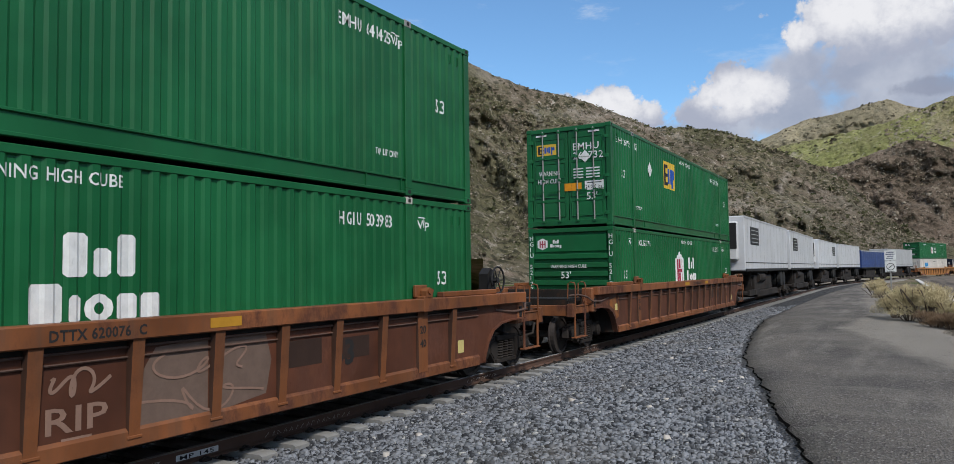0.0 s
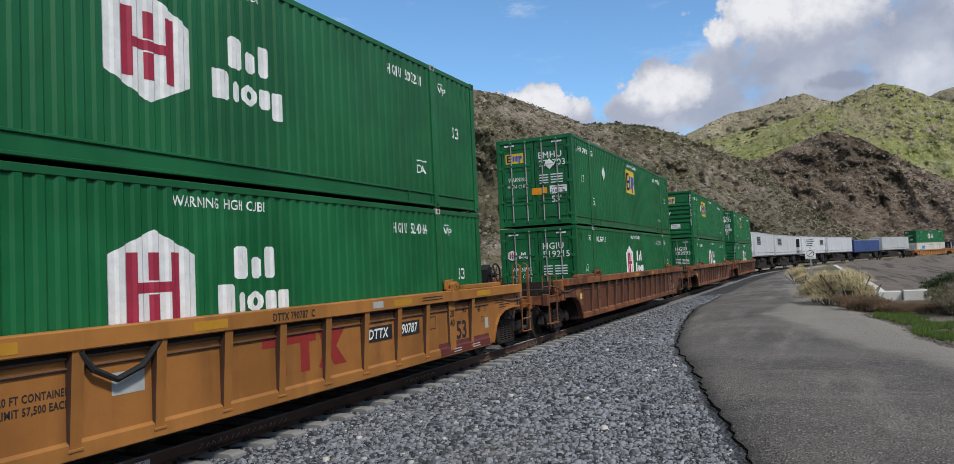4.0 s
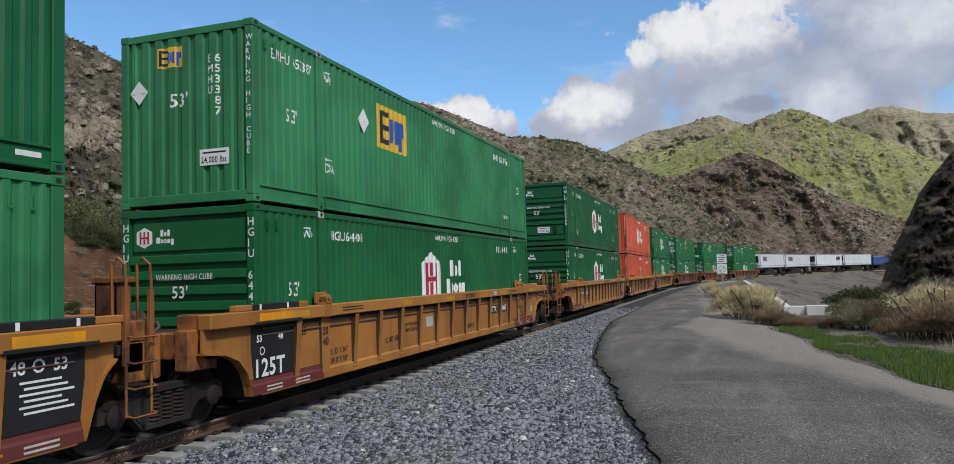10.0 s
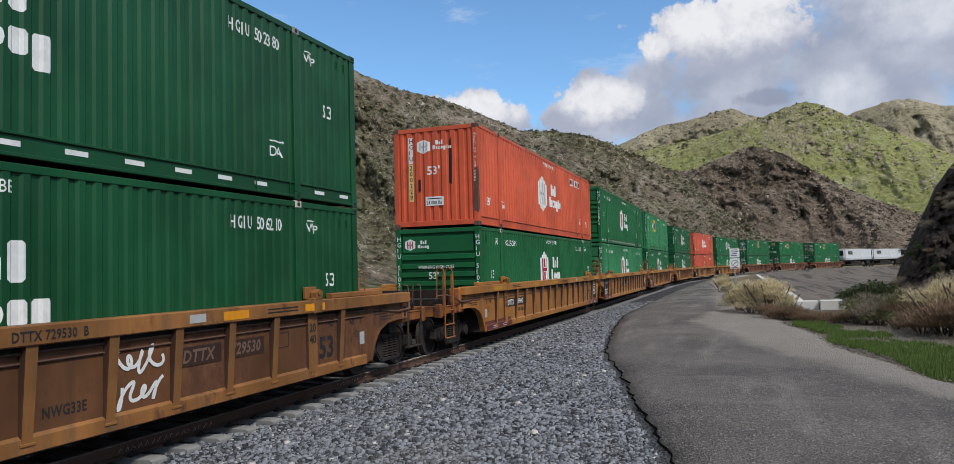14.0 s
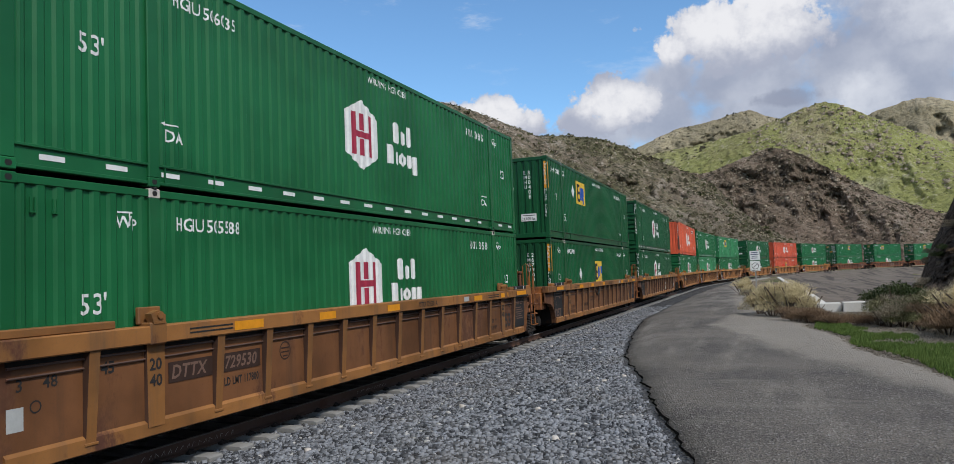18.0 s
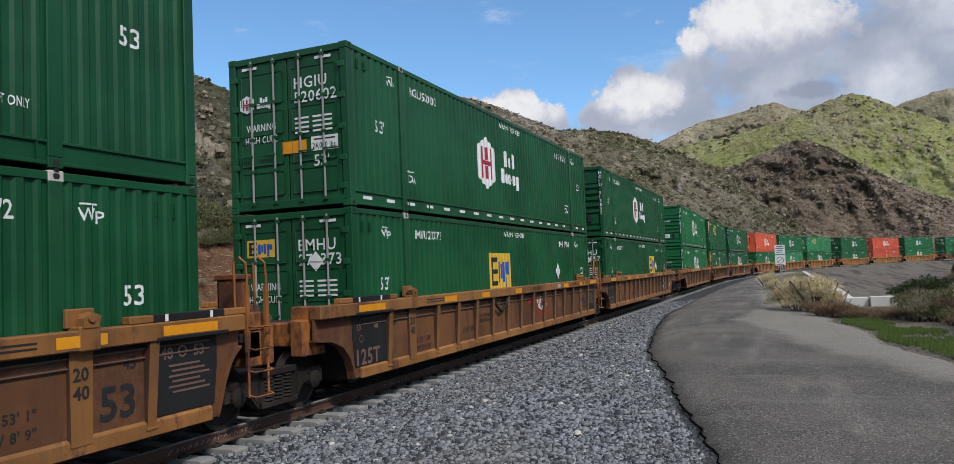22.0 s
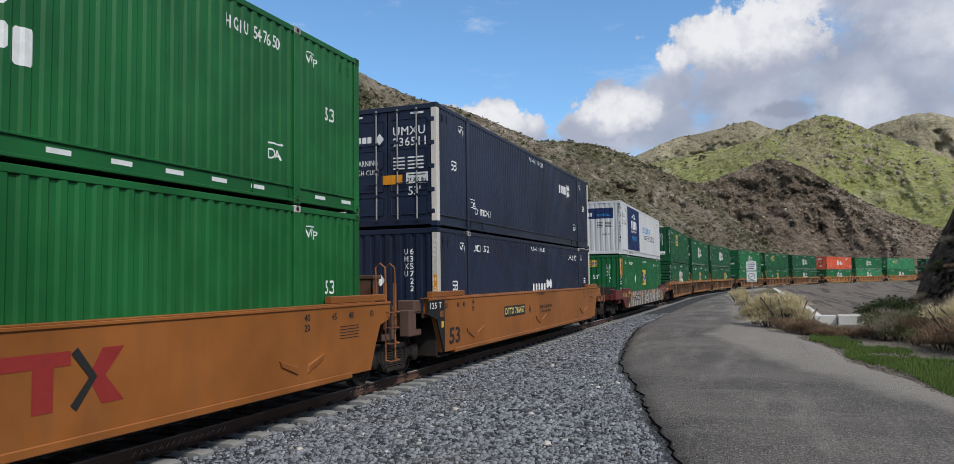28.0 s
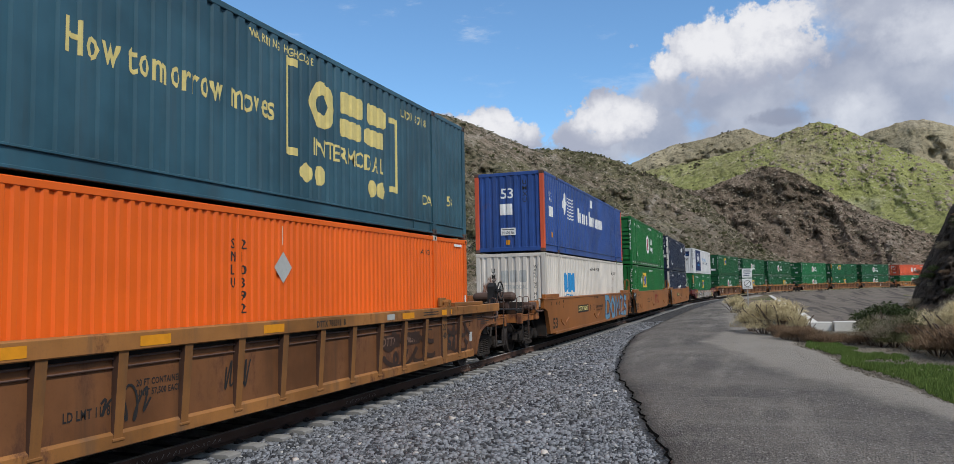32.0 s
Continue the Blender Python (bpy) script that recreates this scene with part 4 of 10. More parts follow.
def clip_mesh():
    b = Build()
    b.box(-0.04, 0.04, -0.07, 0.07, -0.182, -0.150, 0.006)
    b.tube([(0, -0.06, -0.152), (-0.02, 0, -0.125), (0, 0.06, -0.152)], 0.012, 5)
    return b.mesh("rail_clip", GRIMY)


track_bed = tagged(new("track"), "concrete ties with steel clips in grey ballast", "railway track")
TIE, CLIP = tie_mesh(), clip_mesh()
PITCH = 0.61
n_single = 110
rs = np.random.RandomState(5)
for i in range(n_single):
    s = -9.0 + i * PITCH
    x, y, a = track(s)
    at = pose(x + rs.uniform(-0.02, 0.02), y, rs.uniform(-0.006, 0.004), 0, 0, -math.degrees(a) + rs.uniform(-0.5, 0.5))
    tie = part("tie", TIE, track_bed, at=at)
    for c in (-0.865, -0.645, 0.645, 0.865):
        part("rail_clip", CLIP, tie, at=pose(c, 0, 0))
rest = Build()
for i in range(n_single, 760):
    s = -9.0 + i * PITCH
    x, y, a = track(s)
    rot = Matrix.Rotation(-a, 3, "Z")
    vs = [tuple(rot @ Vector(v) + Vector((x, y, 0))) for v in ((-1.29, -0.13, -0.4), (1.29, -0.13, -0.4), (1.29, 0.13, -0.4), (-1.29, 0.13, -0.4), (-1.25, -0.12, -0.19), (1.25, -0.12, -0.19), (1.25, 0.12, -0.19), (-1.25, 0.12, -0.19))]
    rest.add(vs, [(4, 5, 6, 7), (0, 1, 5, 4), (1, 2, 6, 5), (2, 3, 7, 6), (3, 0, 4, 7)])
tagged(part("tie_run", rest.mesh("tie_run", TIE_CONCRETE), track_bed), kind="stuff")


# ---------------- ballast stones ----------------
def scatter_blocks(name, pts, sizes, mat, seed, squash=0.75):
    """Rough eight-cornered stones at the places given, joined into one mesh."""
    rs = np.random.RandomState(seed)
    n = len(pts)
    cube = np.array([(x, y, z) for x in (-1, 1) for y in (-1, 1) for z in (-1, 1)], float)
    V = cube[None] * rs.uniform(0.55, 1.0, (n, 8, 3)) * sizes[:, None, None] * 0.5
    V[..., 2] *= squash
    a, t = rs.rand(n) * 6.283, rs.uniform(-0.6, 0.6, n)
    ca, sa, ct, st = np.cos(a), np.sin(a), np.cos(t), np.sin(t)
    y1, z1 = V[..., 1] * ct[:, None] - V[..., 2] * st[:, None], V[..., 1] * st[:, None] + V[..., 2] * ct[:, None]
    x2, y2 = V[..., 0] * ca[:, None] - y1 * sa[:, None], V[..., 0] * sa[:, None] + y1 * ca[:, None]
    V = np.stack([x2, y2, z1], -1) + pts[:, None]
    quad = np.array([(0, 1, 3, 2), (4, 6, 7, 5), (0, 4, 5, 1), (2, 3, 7, 6), (1, 5, 7, 3)])
    F = (quad[None] + (np.arange(n) * 8)[:, None, None]).reshape(-1, 4)
    return raw_mesh(name, V.reshape(-1, 3), F, mat)


def build_ballast():
    rs = np.random.RandomState(11)
    P = []
    for y0, y1, per in ((2.4, 9, 1500), (9, 16, 1250), (16, 28, 700), (28, 46, 260)):
        n = int((y1 - y0) * 6.0 * per)
        y = rs.uniform(y0, y1, n)
        x = rs.uniform(XC + 0.45, 0.25, n)
        keep = (x < road_left(y) - 0.13 - 0.25 * rs.rand(n) ** 3) & ~((np.abs(np.abs(x - XC) - 0.755) < 0.13))
        on_tie = (np.abs(((y + 9.0) / PITCH + 0.5) % 1.0 - 0.5) * PITCH < 0.15) & (np.abs(x - XC) < 1.31)
        keep &= ~on_tie | (rs.rand(n) < 0.02)
        # only what the eye can see of the bed under the train
        P.append(np.stack([x[keep], y[keep]], -1))
    P = np.concatenate(P)
    size = np.exp(rs.normal(math.log(0.031), 0.40, len(P))).clip(0.012, 0.075)
    size *= np.where(P[:, 1] > 16, 1.3, 1.0)
    z = ground_z(P[:, 0], P[:, 1]) + size * rs.uniform(-0.05, 0.32, len(P))
    pts = np.concatenate([P, z[:, None]], 1)
    ob = new("ballast", scatter_blocks("ballast", pts, size, STONE, 12))
    tagged(ob, "crushed grey granite ballast stones beside the track", "gravel", kind="stuff")
    # paler, larger stray stones
    k = 34
    x, y = rs.uniform(-6.4, 0.2, k), rs.uniform(3.5, 26, k)
    ok = x < road_left(y) - 0.1
    x, y = x[ok], y[ok]
    size = rs.uniform(0.05, 0.10, len(x))
    pts = np.stack([x, y, ground_z(x, y) + size * 0.3], -1)
    tagged(new("loose_stones", scatter_blocks("loose_stones", pts, size, INK_CHALK, 13)), "pale loose stones lying on the ballast", "stones", kind="stuff")
    # finer dusty gravel in the strip where the asphalt has broken away
    k = 16000
    y = 3.0 + 30 * rs.rand(k) ** 1.5
    x = road_left(y) - 0.14 - np.abs(rs.normal(0.0, 0.5, k))
    size = np.exp(rs.normal(math.log(0.020), 0.4, k)).clip(0.008, 0.05)
    pts = np.stack([x, y, ground_z(x, y) + 0.018 + size * 0.2], -1)
    tagged(new("fine_gravel", scatter_blocks("fine_gravel", pts, size, STONE, 15)), "fine grey gravel along the broken asphalt edge", "gravel", kind="stuff")
    # gravel spilt along the road's right edge
    k = 14000
    y = rs.uniform(6, 40, k)
    x = road_right(y) + np.abs(rs.normal(0.0, 1.6, k)) - 0.35
    size = np.exp(rs.normal(math.log(0.022), 0.4, k)).clip(0.008, 0.07)
    pts = np.stack([x, y, ground_z(x, y) + 0.02 + size * 0.2], -1)
    tagged(new("verge_gravel", scatter_blocks("verge_gravel", pts, size, VERGE, 14)), "fine pale gravel along the road edge", "gravel", kind="stuff")


build_ballast()


# ---------------- brush ----------------
def tufts(rs, n, spread, length, width, up=0.5, droop=0.0):
    """n thin three-cornered leaves or twigs, standing out from points inside a flattened ball."""
    d = rs.normal(size=(n, 3))
    d /= np.linalg.norm(d, axis=1)[:, None]
    d[:, 2] = np.abs(d[:, 2]) * 0.9
    c = d * (rs.rand(n) ** 0.45)[:, None] * spread
    way = d * 0.6 + rs.normal(size=(n, 3)) * 0.6
    way[:, 2] += up
    way /= np.linalg.norm(way, axis=1)[:, None]
    side = np.cross(way, rs.normal(size=(n, 3)))
    side /= np.linalg.norm(side, axis=1)[:, None] + 1e-9
    l = length * rs.uniform(0.5, 1.3, n)[:, None]
    w = width * rs.uniform(0.6, 1.3, n)[:, None]
    return np.stack([c - side * w, c + side * w, c + way * l], 1)


def shrub_meshes(key, rs, size, mat, n, length, width, up):
    lumps = []
    for k in range(9):
        a = rs.rand() * 6.283
        r = rs.uniform(0.15, 0.75)
        o = np.array((math.cos(a) * r * size[0], math.sin(a) * r * size[0], rs.uniform(0.15, 0.75) * size[1]))
        t = tufts(rs, n // 9, np.array((size[0] * 0.45, size[0] * 0.45, size[1] * 0.36)), length, width, up)
        lumps.append(t + o)
    T = np.concatenate(lumps)
    T[..., 2] = np.maximum(T[..., 2], 0.0)
    F = np.arange(len(T) * 3).reshape(-1, 3)
    leaves = raw_mesh("foliage", T.reshape(-1, 3), F, mat)
    b = Build()
    for k in range(12):
        a = rs.rand() * 6.283
        e = np.array((math.cos(a) * size[0] * rs.uniform(0.2, 0.8), math.sin(a) * size[0] * rs.uniform(0.2, 0.8), size[1] * rs.uniform(0.5, 0.95)))
        b.tube([(0, 0, -0.1), tuple(e * 0.5 + rs.normal(size=3) * 0.05), tuple(e)], 0.012 * size[0] + 0.006, 4)
    return leaves, b.mesh("branchwork", BARK)


SHRUBS = {}


def shrub(kind, x, y, z, scale=1.0, turn=0.0, sink=0.0):
    spec = {
        "straw": ((0.85, 1.10), LEAF_STRAW, 5400, 0.085, 0.0065, 0.5, "dry straw-coloured bush beside the road"),
        "russet": ((0.8, 0.70), LEAF_RUST, 4600, 0.11, 0.005, 0.9, "russet dry brush beside the road"),
        "olive": ((1.0, 1.25), LEAF_OLIVE, 4600, 0.075, 0.014, 0.3, "olive-green desert shrub among dry grass"),
        "dark": ((1.0, 1.1), LEAF_DARK, 4200, 0.085, 0.020, 0.3, "dark green leafy shrub on stony ground"),
        "grey": ((0.9, 1.0), LEAF_GREY, 5200, 0.08, 0.0065, 0.4, "grey leafless dry brush"),
    }[kind]
    if kind not in SHRUBS:
        SHRUBS[kind] = shrub_meshes(kind, np.random.RandomState(len(SHRUBS) + 40), *spec[:6])
    ob = thing("shrub", spec[6], "shrub", at=pose(x, y, z - sink, 0, 0, turn) @ Matrix.Diagonal((scale, scale, scale, 1)))
    part("foliage", SHRUBS[kind][0], ob)
    part("branchwork", SHRUBS[kind][1], ob)
    return ob


def polar(turn, dist):
    a = radians(turn)
    return dist * math.sin(a), dist * math.cos(a)


rs = np.random.RandomState(21)
# by the road's right edge: turn to the right, distance, kind, size
for turn, dist, kind, sc in ((-0.5, 30.5, "straw", 0.95), (0.3, 29.5, "straw", 1.2), (1.2, 29.0, "straw", 1.3), (2.1, 28.5, "straw", 1.2), (0.9, 31.0, "straw", 1.1), (2.8, 28.0, "straw", 0.8),
                             (1.8, 26.6, "russet", 0.85), (2.6, 26.2, "russet", 0.85), (3.5, 25.8, "russet", 0.75), (4.2, 25.2, "russet", 0.6), (5.0, 25.6, "russet", 0.55), (5.8, 25.4, "russet", 0.5), (6.5, 25.6, "russet", 0.6), (3.1, 27.2, "russet", 0.7), (4.1, 26.4, "grey", 0.45), (5.4, 26.2, "grey", 0.4),
                             (-1.7, 50, "straw", 1.0), (-1.2, 47, "straw", 0.8), (-1.5, 54, "straw", 1.1), (-0.6, 40, "grey", 0.8), (-0.9, 36, "grey", 0.55), (-0.2, 38, "straw", 0.7),
                             (7.5, 30.8, "dark", 0.95), (8.3, 30.6, "dark", 1.05), (9.0, 30.2, "dark", 0.9), (7.0, 25.0, "grey", 0.6), (7.6, 24.6, "olive", 0.75), (8.4, 24.4, "grey", 0.85), (9.2, 24.8, "olive", 0.8), (8.8, 26.4, "grey", 0.95), (7.9, 26.2, "grey", 0.8), (9.9, 25.0, "grey", 0.95), (9.5, 23.0, "olive", 0.45),
                             (10.4, 24, "russet", 1.1), (10.9, 22.0, "russet", 1.0), (11.4, 23.5, "straw", 1.1), (12.0, 21.5, "russet", 1.35), (12.7, 22.5, "straw", 1.3), (13.3, 21.0, "russet", 1.5), (14.2, 22, "straw", 1.3), (14.9, 20.8, "russet", 1.4), (15.8, 21.5, "russet", 1.3),
                             (10.7, 27, "grey", 1.0), (11.6, 26, "grey", 1.2), (12.6, 27, "grey", 1.4), (14.0, 26, "grey", 1.6), (15.5, 25, "grey", 1.6), (17, 22, "olive", 1.2)):
    x, y = polar(turn, dist)
    shrub(kind, x, y, float(ground_z(x, y)), sc, rs.uniform(0, 360), 0.05)
# on the bluff
for k in range(70):
    p = on_hill("rock_bluff", rs.uniform(0.004, 0.16), rs.uniform(0.05, 0.97))
    shrub(("grey", "russet", "grey", "dark")[k % 4], p[0], p[1], p[2], rs.uniform(0.25, 0.6), rs.uniform(0, 360), 0.2)
# on and over the earth bank behind the train
for k in range(70):
    p = on_hill("earth_bank", rs.uniform(0.42, 0.97), rs.uniform(0.05, 1.0))
    shrub(("grey", "dark", "grey", "olive", "grey")[k % 5], p[0], p[1], p[2], rs.uniform(0.3, 0.75), rs.uniform(0, 360), 0.25)
for k in range(60):
    p = on_hill("earth_bank", rs.uniform(0.42, 0.97), rs.uniform(0.86, 1.0))
    shrub(("olive", "grey", "olive", "dark")[k % 4], p[0], p[1], p[2], rs.uniform(0.7, 1.1), rs.uniform(0, 360), 0.25)
for k in range(110):
    p = on_hill("hill_terrace", rs.uniform(0.56, 0.96), rs.uniform(0.10, 0.95))
    shrub(("olive", "olive", "grey", "olive", "dark")[k % 5], p[0], p[1], p[2], rs.uniform(1.6, 3.2), rs.uniform(0, 360), 0.3)


def build_grass():
    rs = np.random.RandomState(31)

    def blades(n, fx, h, mat, name, label, lean=0.5):
        x, y = fx(n)
        z = ground_z(x, y)
        hh = h * rs.uniform(0.4, 1.2, n)
        a = rs.rand(n) * 6.283
        w = 0.006 + 0.004 * rs.rand(n)
        ln = lean * rs.rand(n)
        b0 = np.stack([x - w * np.cos(a), y - w * np.sin(a), z], -1)
        b1 = np.stack([x + w * np.cos(a), y + w * np.sin(a), z], -1)
        t = np.stack([x + hh * ln * np.sin(a), y + hh * ln * np.cos(a), z + hh], -1)
        V = np.stack([b0, b1, t], 1).reshape(-1, 3)
        tagged(new(name, raw_mesh(name, V, np.arange(n * 3).reshape(-1, 3), mat)), label, "grass", kind="stuff")

    def strip(n):
        y = rs.uniform(7.0, 26.5, n)
        u = rs.rand(n) ** 1.1
        w = np.interp(y, (7, 13, 16, 18.5, 20, 25, 26.5), (3.6, 2.7, 1.9, 2.0, 1.5, 0.9, 0.2))
        x = road_right(y) + 0.12 + u * w + 0.3 * vnoise(y, y * 0, 1.5, 3)
        keep = vnoise(x, y, 0.9, 4, 0.65) > -0.24 - 0.5 * (1 - u) ** 2 + 0.25 * u
        return np.where(keep, x, x + 40), y
    blades(130000, strip, 0.10, GRASS, "green_grass", "fresh green grass strip along the road")

    def dry(n):
        y = rs.uniform(14, 30, n)
        x = road_right(y) + np.interp(y, (14, 20, 30), (3.6, 2.4, 1.6)) + rs.rand(n) * np.interp(y, (14, 20, 30), (3, 3, 5)) + 0.5 * vnoise(y, y * 0 + 2, 1.0, 3)
        return x, y
    blades(2600, dry, 0.20, DRYGRASS, "dry_grass", "dry straw grass among the roadside brush", 0.8)


build_grass()


def bank_straw():
    """Dry stems lying down the earth bank in drifts."""
    rs = np.random.RandomState(33)
    T = []
    while len(T) < 12000:
        a, v = rs.uniform(0.40, 0.98), rs.uniform(0.02, 1.0)
        verts, rows = HILLS["earth_bank"]
        fi, fj = a * (verts.shape[1] - 1), v * (rows - 1)
        i, j = min(int(fi), verts.shape[1] - 2), min(int(fj), rows - 2)
        u, w = fi - i, fj - j
        p = (verts[j, i] * (1 - u) + verts[j, i + 1] * u) * (1 - w) + (verts[j + 1, i] * (1 - u) + verts[j + 1, i + 1] * u) * w
        if vnoise(p[0] + p[2] * 0.5, p[1], 2.2, 3) < rs.uniform(-0.35, 0.45):
            continue
        down = verts[j, i] - verts[j + 1, i]
        down /= np.linalg.norm(down) + 1e-9
        d = down * rs.uniform(0.2, 1.0) + rs.normal(size=3) * 0.55
        d[2] = abs(d[2]) * 0.4 + down[2] * 0.5 + 0.1
        l = rs.uniform(0.15, 0.6)
        s = np.cross(d, rs.normal(size=3))
        s = s / (np.linalg.norm(s) + 1e-9) * 0.012
        p = p + np.array((0, 0, rs.uniform(0.0, 0.10)))
        T.append((p - s, p + s, p + d / (np.linalg.norm(d) + 1e-9) * l))
    V = np.array(T).reshape(-1, 3)
    tagged(new("dry_stems", raw_mesh("dry_stems", V, np.arange(len(V)).reshape(-1, 3), DRYGRASS)), "dry pale stems lying over the earth bank", "grass", kind="stuff")


bank_straw()


# scrub and boulders on the hillsides
def hill_scrub(name, hillname, n, lo, hi, size, mat, seed, v0=0.03, rock=False, label=""):
    rs = np.random.RandomState(seed)
    pts = []
    while len(pts) < n:
        a, v = rs.uniform(lo, hi), rs.uniform(v0, 1.0) ** 0.8
        p = on_hill(hillname, a, v)
        if vnoise(p[0], p[1] + p[2], 30.0, 3) + rs.uniform(-0.5, 0.5) < -0.1:
            continue
        pts.append(p)
    P = np.array(pts) + rs.normal(size=(n, 3)) * (0.6, 0.6, 0.0)
    if rock:
        s = np.exp(rs.normal(math.log(size), 0.5, n))
        ob = new(name, scatter_blocks(name, P, s, mat, seed + 1, 0.8))
    else:
        s = np.exp(rs.normal(math.log(size), 0.5, n))
        m = 14
        T = np.stack([tufts(rs, m, np.array((0.55, 0.55, 0.5)), 0.42, 0.30, 0.3) for _ in range(40)])[rs.randint(0, 40, n)]
        T = T * s[:, None, None, None] + P[:, None, None]
        ob = new(name, raw_mesh(name, T.reshape(-1, 3), np.arange(n * m * 3).reshape(-1, 3), mat))
    tagged(ob, label, "rocks" if rock else "scrub", kind="stuff")


hill_scrub("west_scrub", "hill_west", 4500, 0.45, 0.86, 0.6, LEAF_BROWN, 51, label="dark scrub scattered over the hillside")
hill_scrub("north_scrub", "hill_north", 3800, 0.06, 0.95, 0.62, LEAF_OLIVE, 52, label="dark scrub scattered over the hillside")
hill_scrub("north_brush", "hill_north", 3200, 0.06, 0.95, 0.6, LEAF_BROWN, 53, label="grey dry brush on the hillside")
hill_scrub("spur_scrub", "hill_spur", 3200, 0.02, 0.6, 0.75, LEAF_BROWN, 54, label="dark scrub on the brown slope")
hill_scrub("green_scrub", "hill_green", 800, 0.05, 0.7, 1.1, LEAF_OLIVE, 55, label="dark bushes on the grassy hill")
hill_scrub("far_scrub", "hill_far_left", 700, 0.1, 0.8, 1.6, LEAF_BROWN, 66, label="dark bushes on the far hill")
hill_scrub("shoulder_scrub", "hill_shoulder", 500, 0.05, 0.9, 1.3, LEAF_BROWN, 67, label="dark bushes on the dry shoulder")
hill_scrub("north_rocks", "hill_north", 9000, 0.06, 0.95, 0.34, CLIFF, 56, rock=True, label="pale boulders on the hillside")
hill_scrub("west_rocks", "hill_west", 900, 0.5, 0.86, 0.9, CLIFF, 57, rock=True, label="pale boulders on the hillside")
hill_scrub("spur_rocks", "hill_spur", 3500, 0.02, 0.6, 0.55, CLIFF, 59, rock=True, label="pale boulders on the brown slope")
hill_scrub("green_rocks", "hill_green", 1100, 0.15, 0.6, 1.5, CLIFF, 58, v0=0.4, rock=True, label="pale boulders near the hilltop")


hill_scrub("north_ridge_brush", "hill_north", 420, 0.06, 0.85, 0.55, LEAF_OLIVE, 63, v0=0.985, label="bushes along the ridge")
hill_scrub("west_ridge_brush", "hill_west", 300, 0.45, 0.86, 0.55, LEAF_OLIVE, 64, v0=0.985, label="bushes along the ridge")


def build_cliff():
    """A band of pale cut rock across the western hillside."""
    rs = np.random.RandomState(61)
    pts = []
    verts, rows = HILLS["hill_west"]
    az = np.degrees(np.arctan2(verts[0, :, 0], verts[0, :, 1]))
    for k in range(1500):
        a = rs.uniform(-66, -41.5)
        i = int(np.argmin(np.abs(az - a)))
        col = verts[:rows, i]
        el = np.degrees(np.arctan2(col[:, 2] - EYE[2], np.hypot(col[:, 0], col[:, 1])))
        top = float(np.interp(a, CUT_AZ, CUT_TOP))
        want = rs.uniform(9.45, top) if k % 8 else rs.normal(12.0, 1.2)
        j = int(np.argmin(np.abs(el - want)))
        pts.append(col[j] + rs.normal(size=3) * (0.8, 0.8, 0.3))
    P = np.array(pts)
    s = np.exp(rs.normal(math.log(1.15), 0.5, len(P))).clip(0.35, 3.2)
    tagged(new("cut_rock", scatter_blocks("cut_rock", P, s, CLIFF, 62, 1.1)), "band of pale broken rock across the hillside", "rock face", kind="stuff")


build_cliff()


# ---------------- utility poles on the ridge ----------------
def utility_pole(turn, el_base, el_top, dist):
    x, y = polar(turn, dist)
    z0, z1 = EYE[2] + dist * math.tan(radians(el_base)) - 2, EYE[2] + dist * math.tan(radians(el_top))
    ob = thing("utility_pole", "dark wooden utility pole with a crossarm on the ridge", "utility pole", "poles on the ridge", pose(x, y, z0, 0, 0, 30))
    h = z1 - z0
    part("pole", Build().cyl((0, 0), 0.22, 2, 0, h, 8, 0.15).mesh("pole", BARK), ob)
    part("crossarm", Build().box(-1.3, 1.3, -0.09, 0.09, h - 0.9, h - 0.68, 0.02).mesh("crossarm", BARK), ob)
    for k in (-1.15, -0.4, 0.4, 1.15):
        part("insulator", cached("insul%d" % (h * 10), lambda: Build().lathe([(h - 0.68, 0.05), (h - 0.6, 0.09), (h - 0.5, 0.05), (h - 0.45, 0.03)], 2, (0, 0), 8).mesh("insulator", CONCRETE_PALE)), ob, at=pose(k, 0, 0))


utility_pole(-38.7, 14.4, 15.95, 262)
utility_pole(-38.25, 14.7, 15.85, 264)


# ---------------- basin, walls, sign ----------------
def ray_ground(turn, el, z):
    d = (z - EYE[2]) / math.tan(radians(el))
    return polar(turn, d)


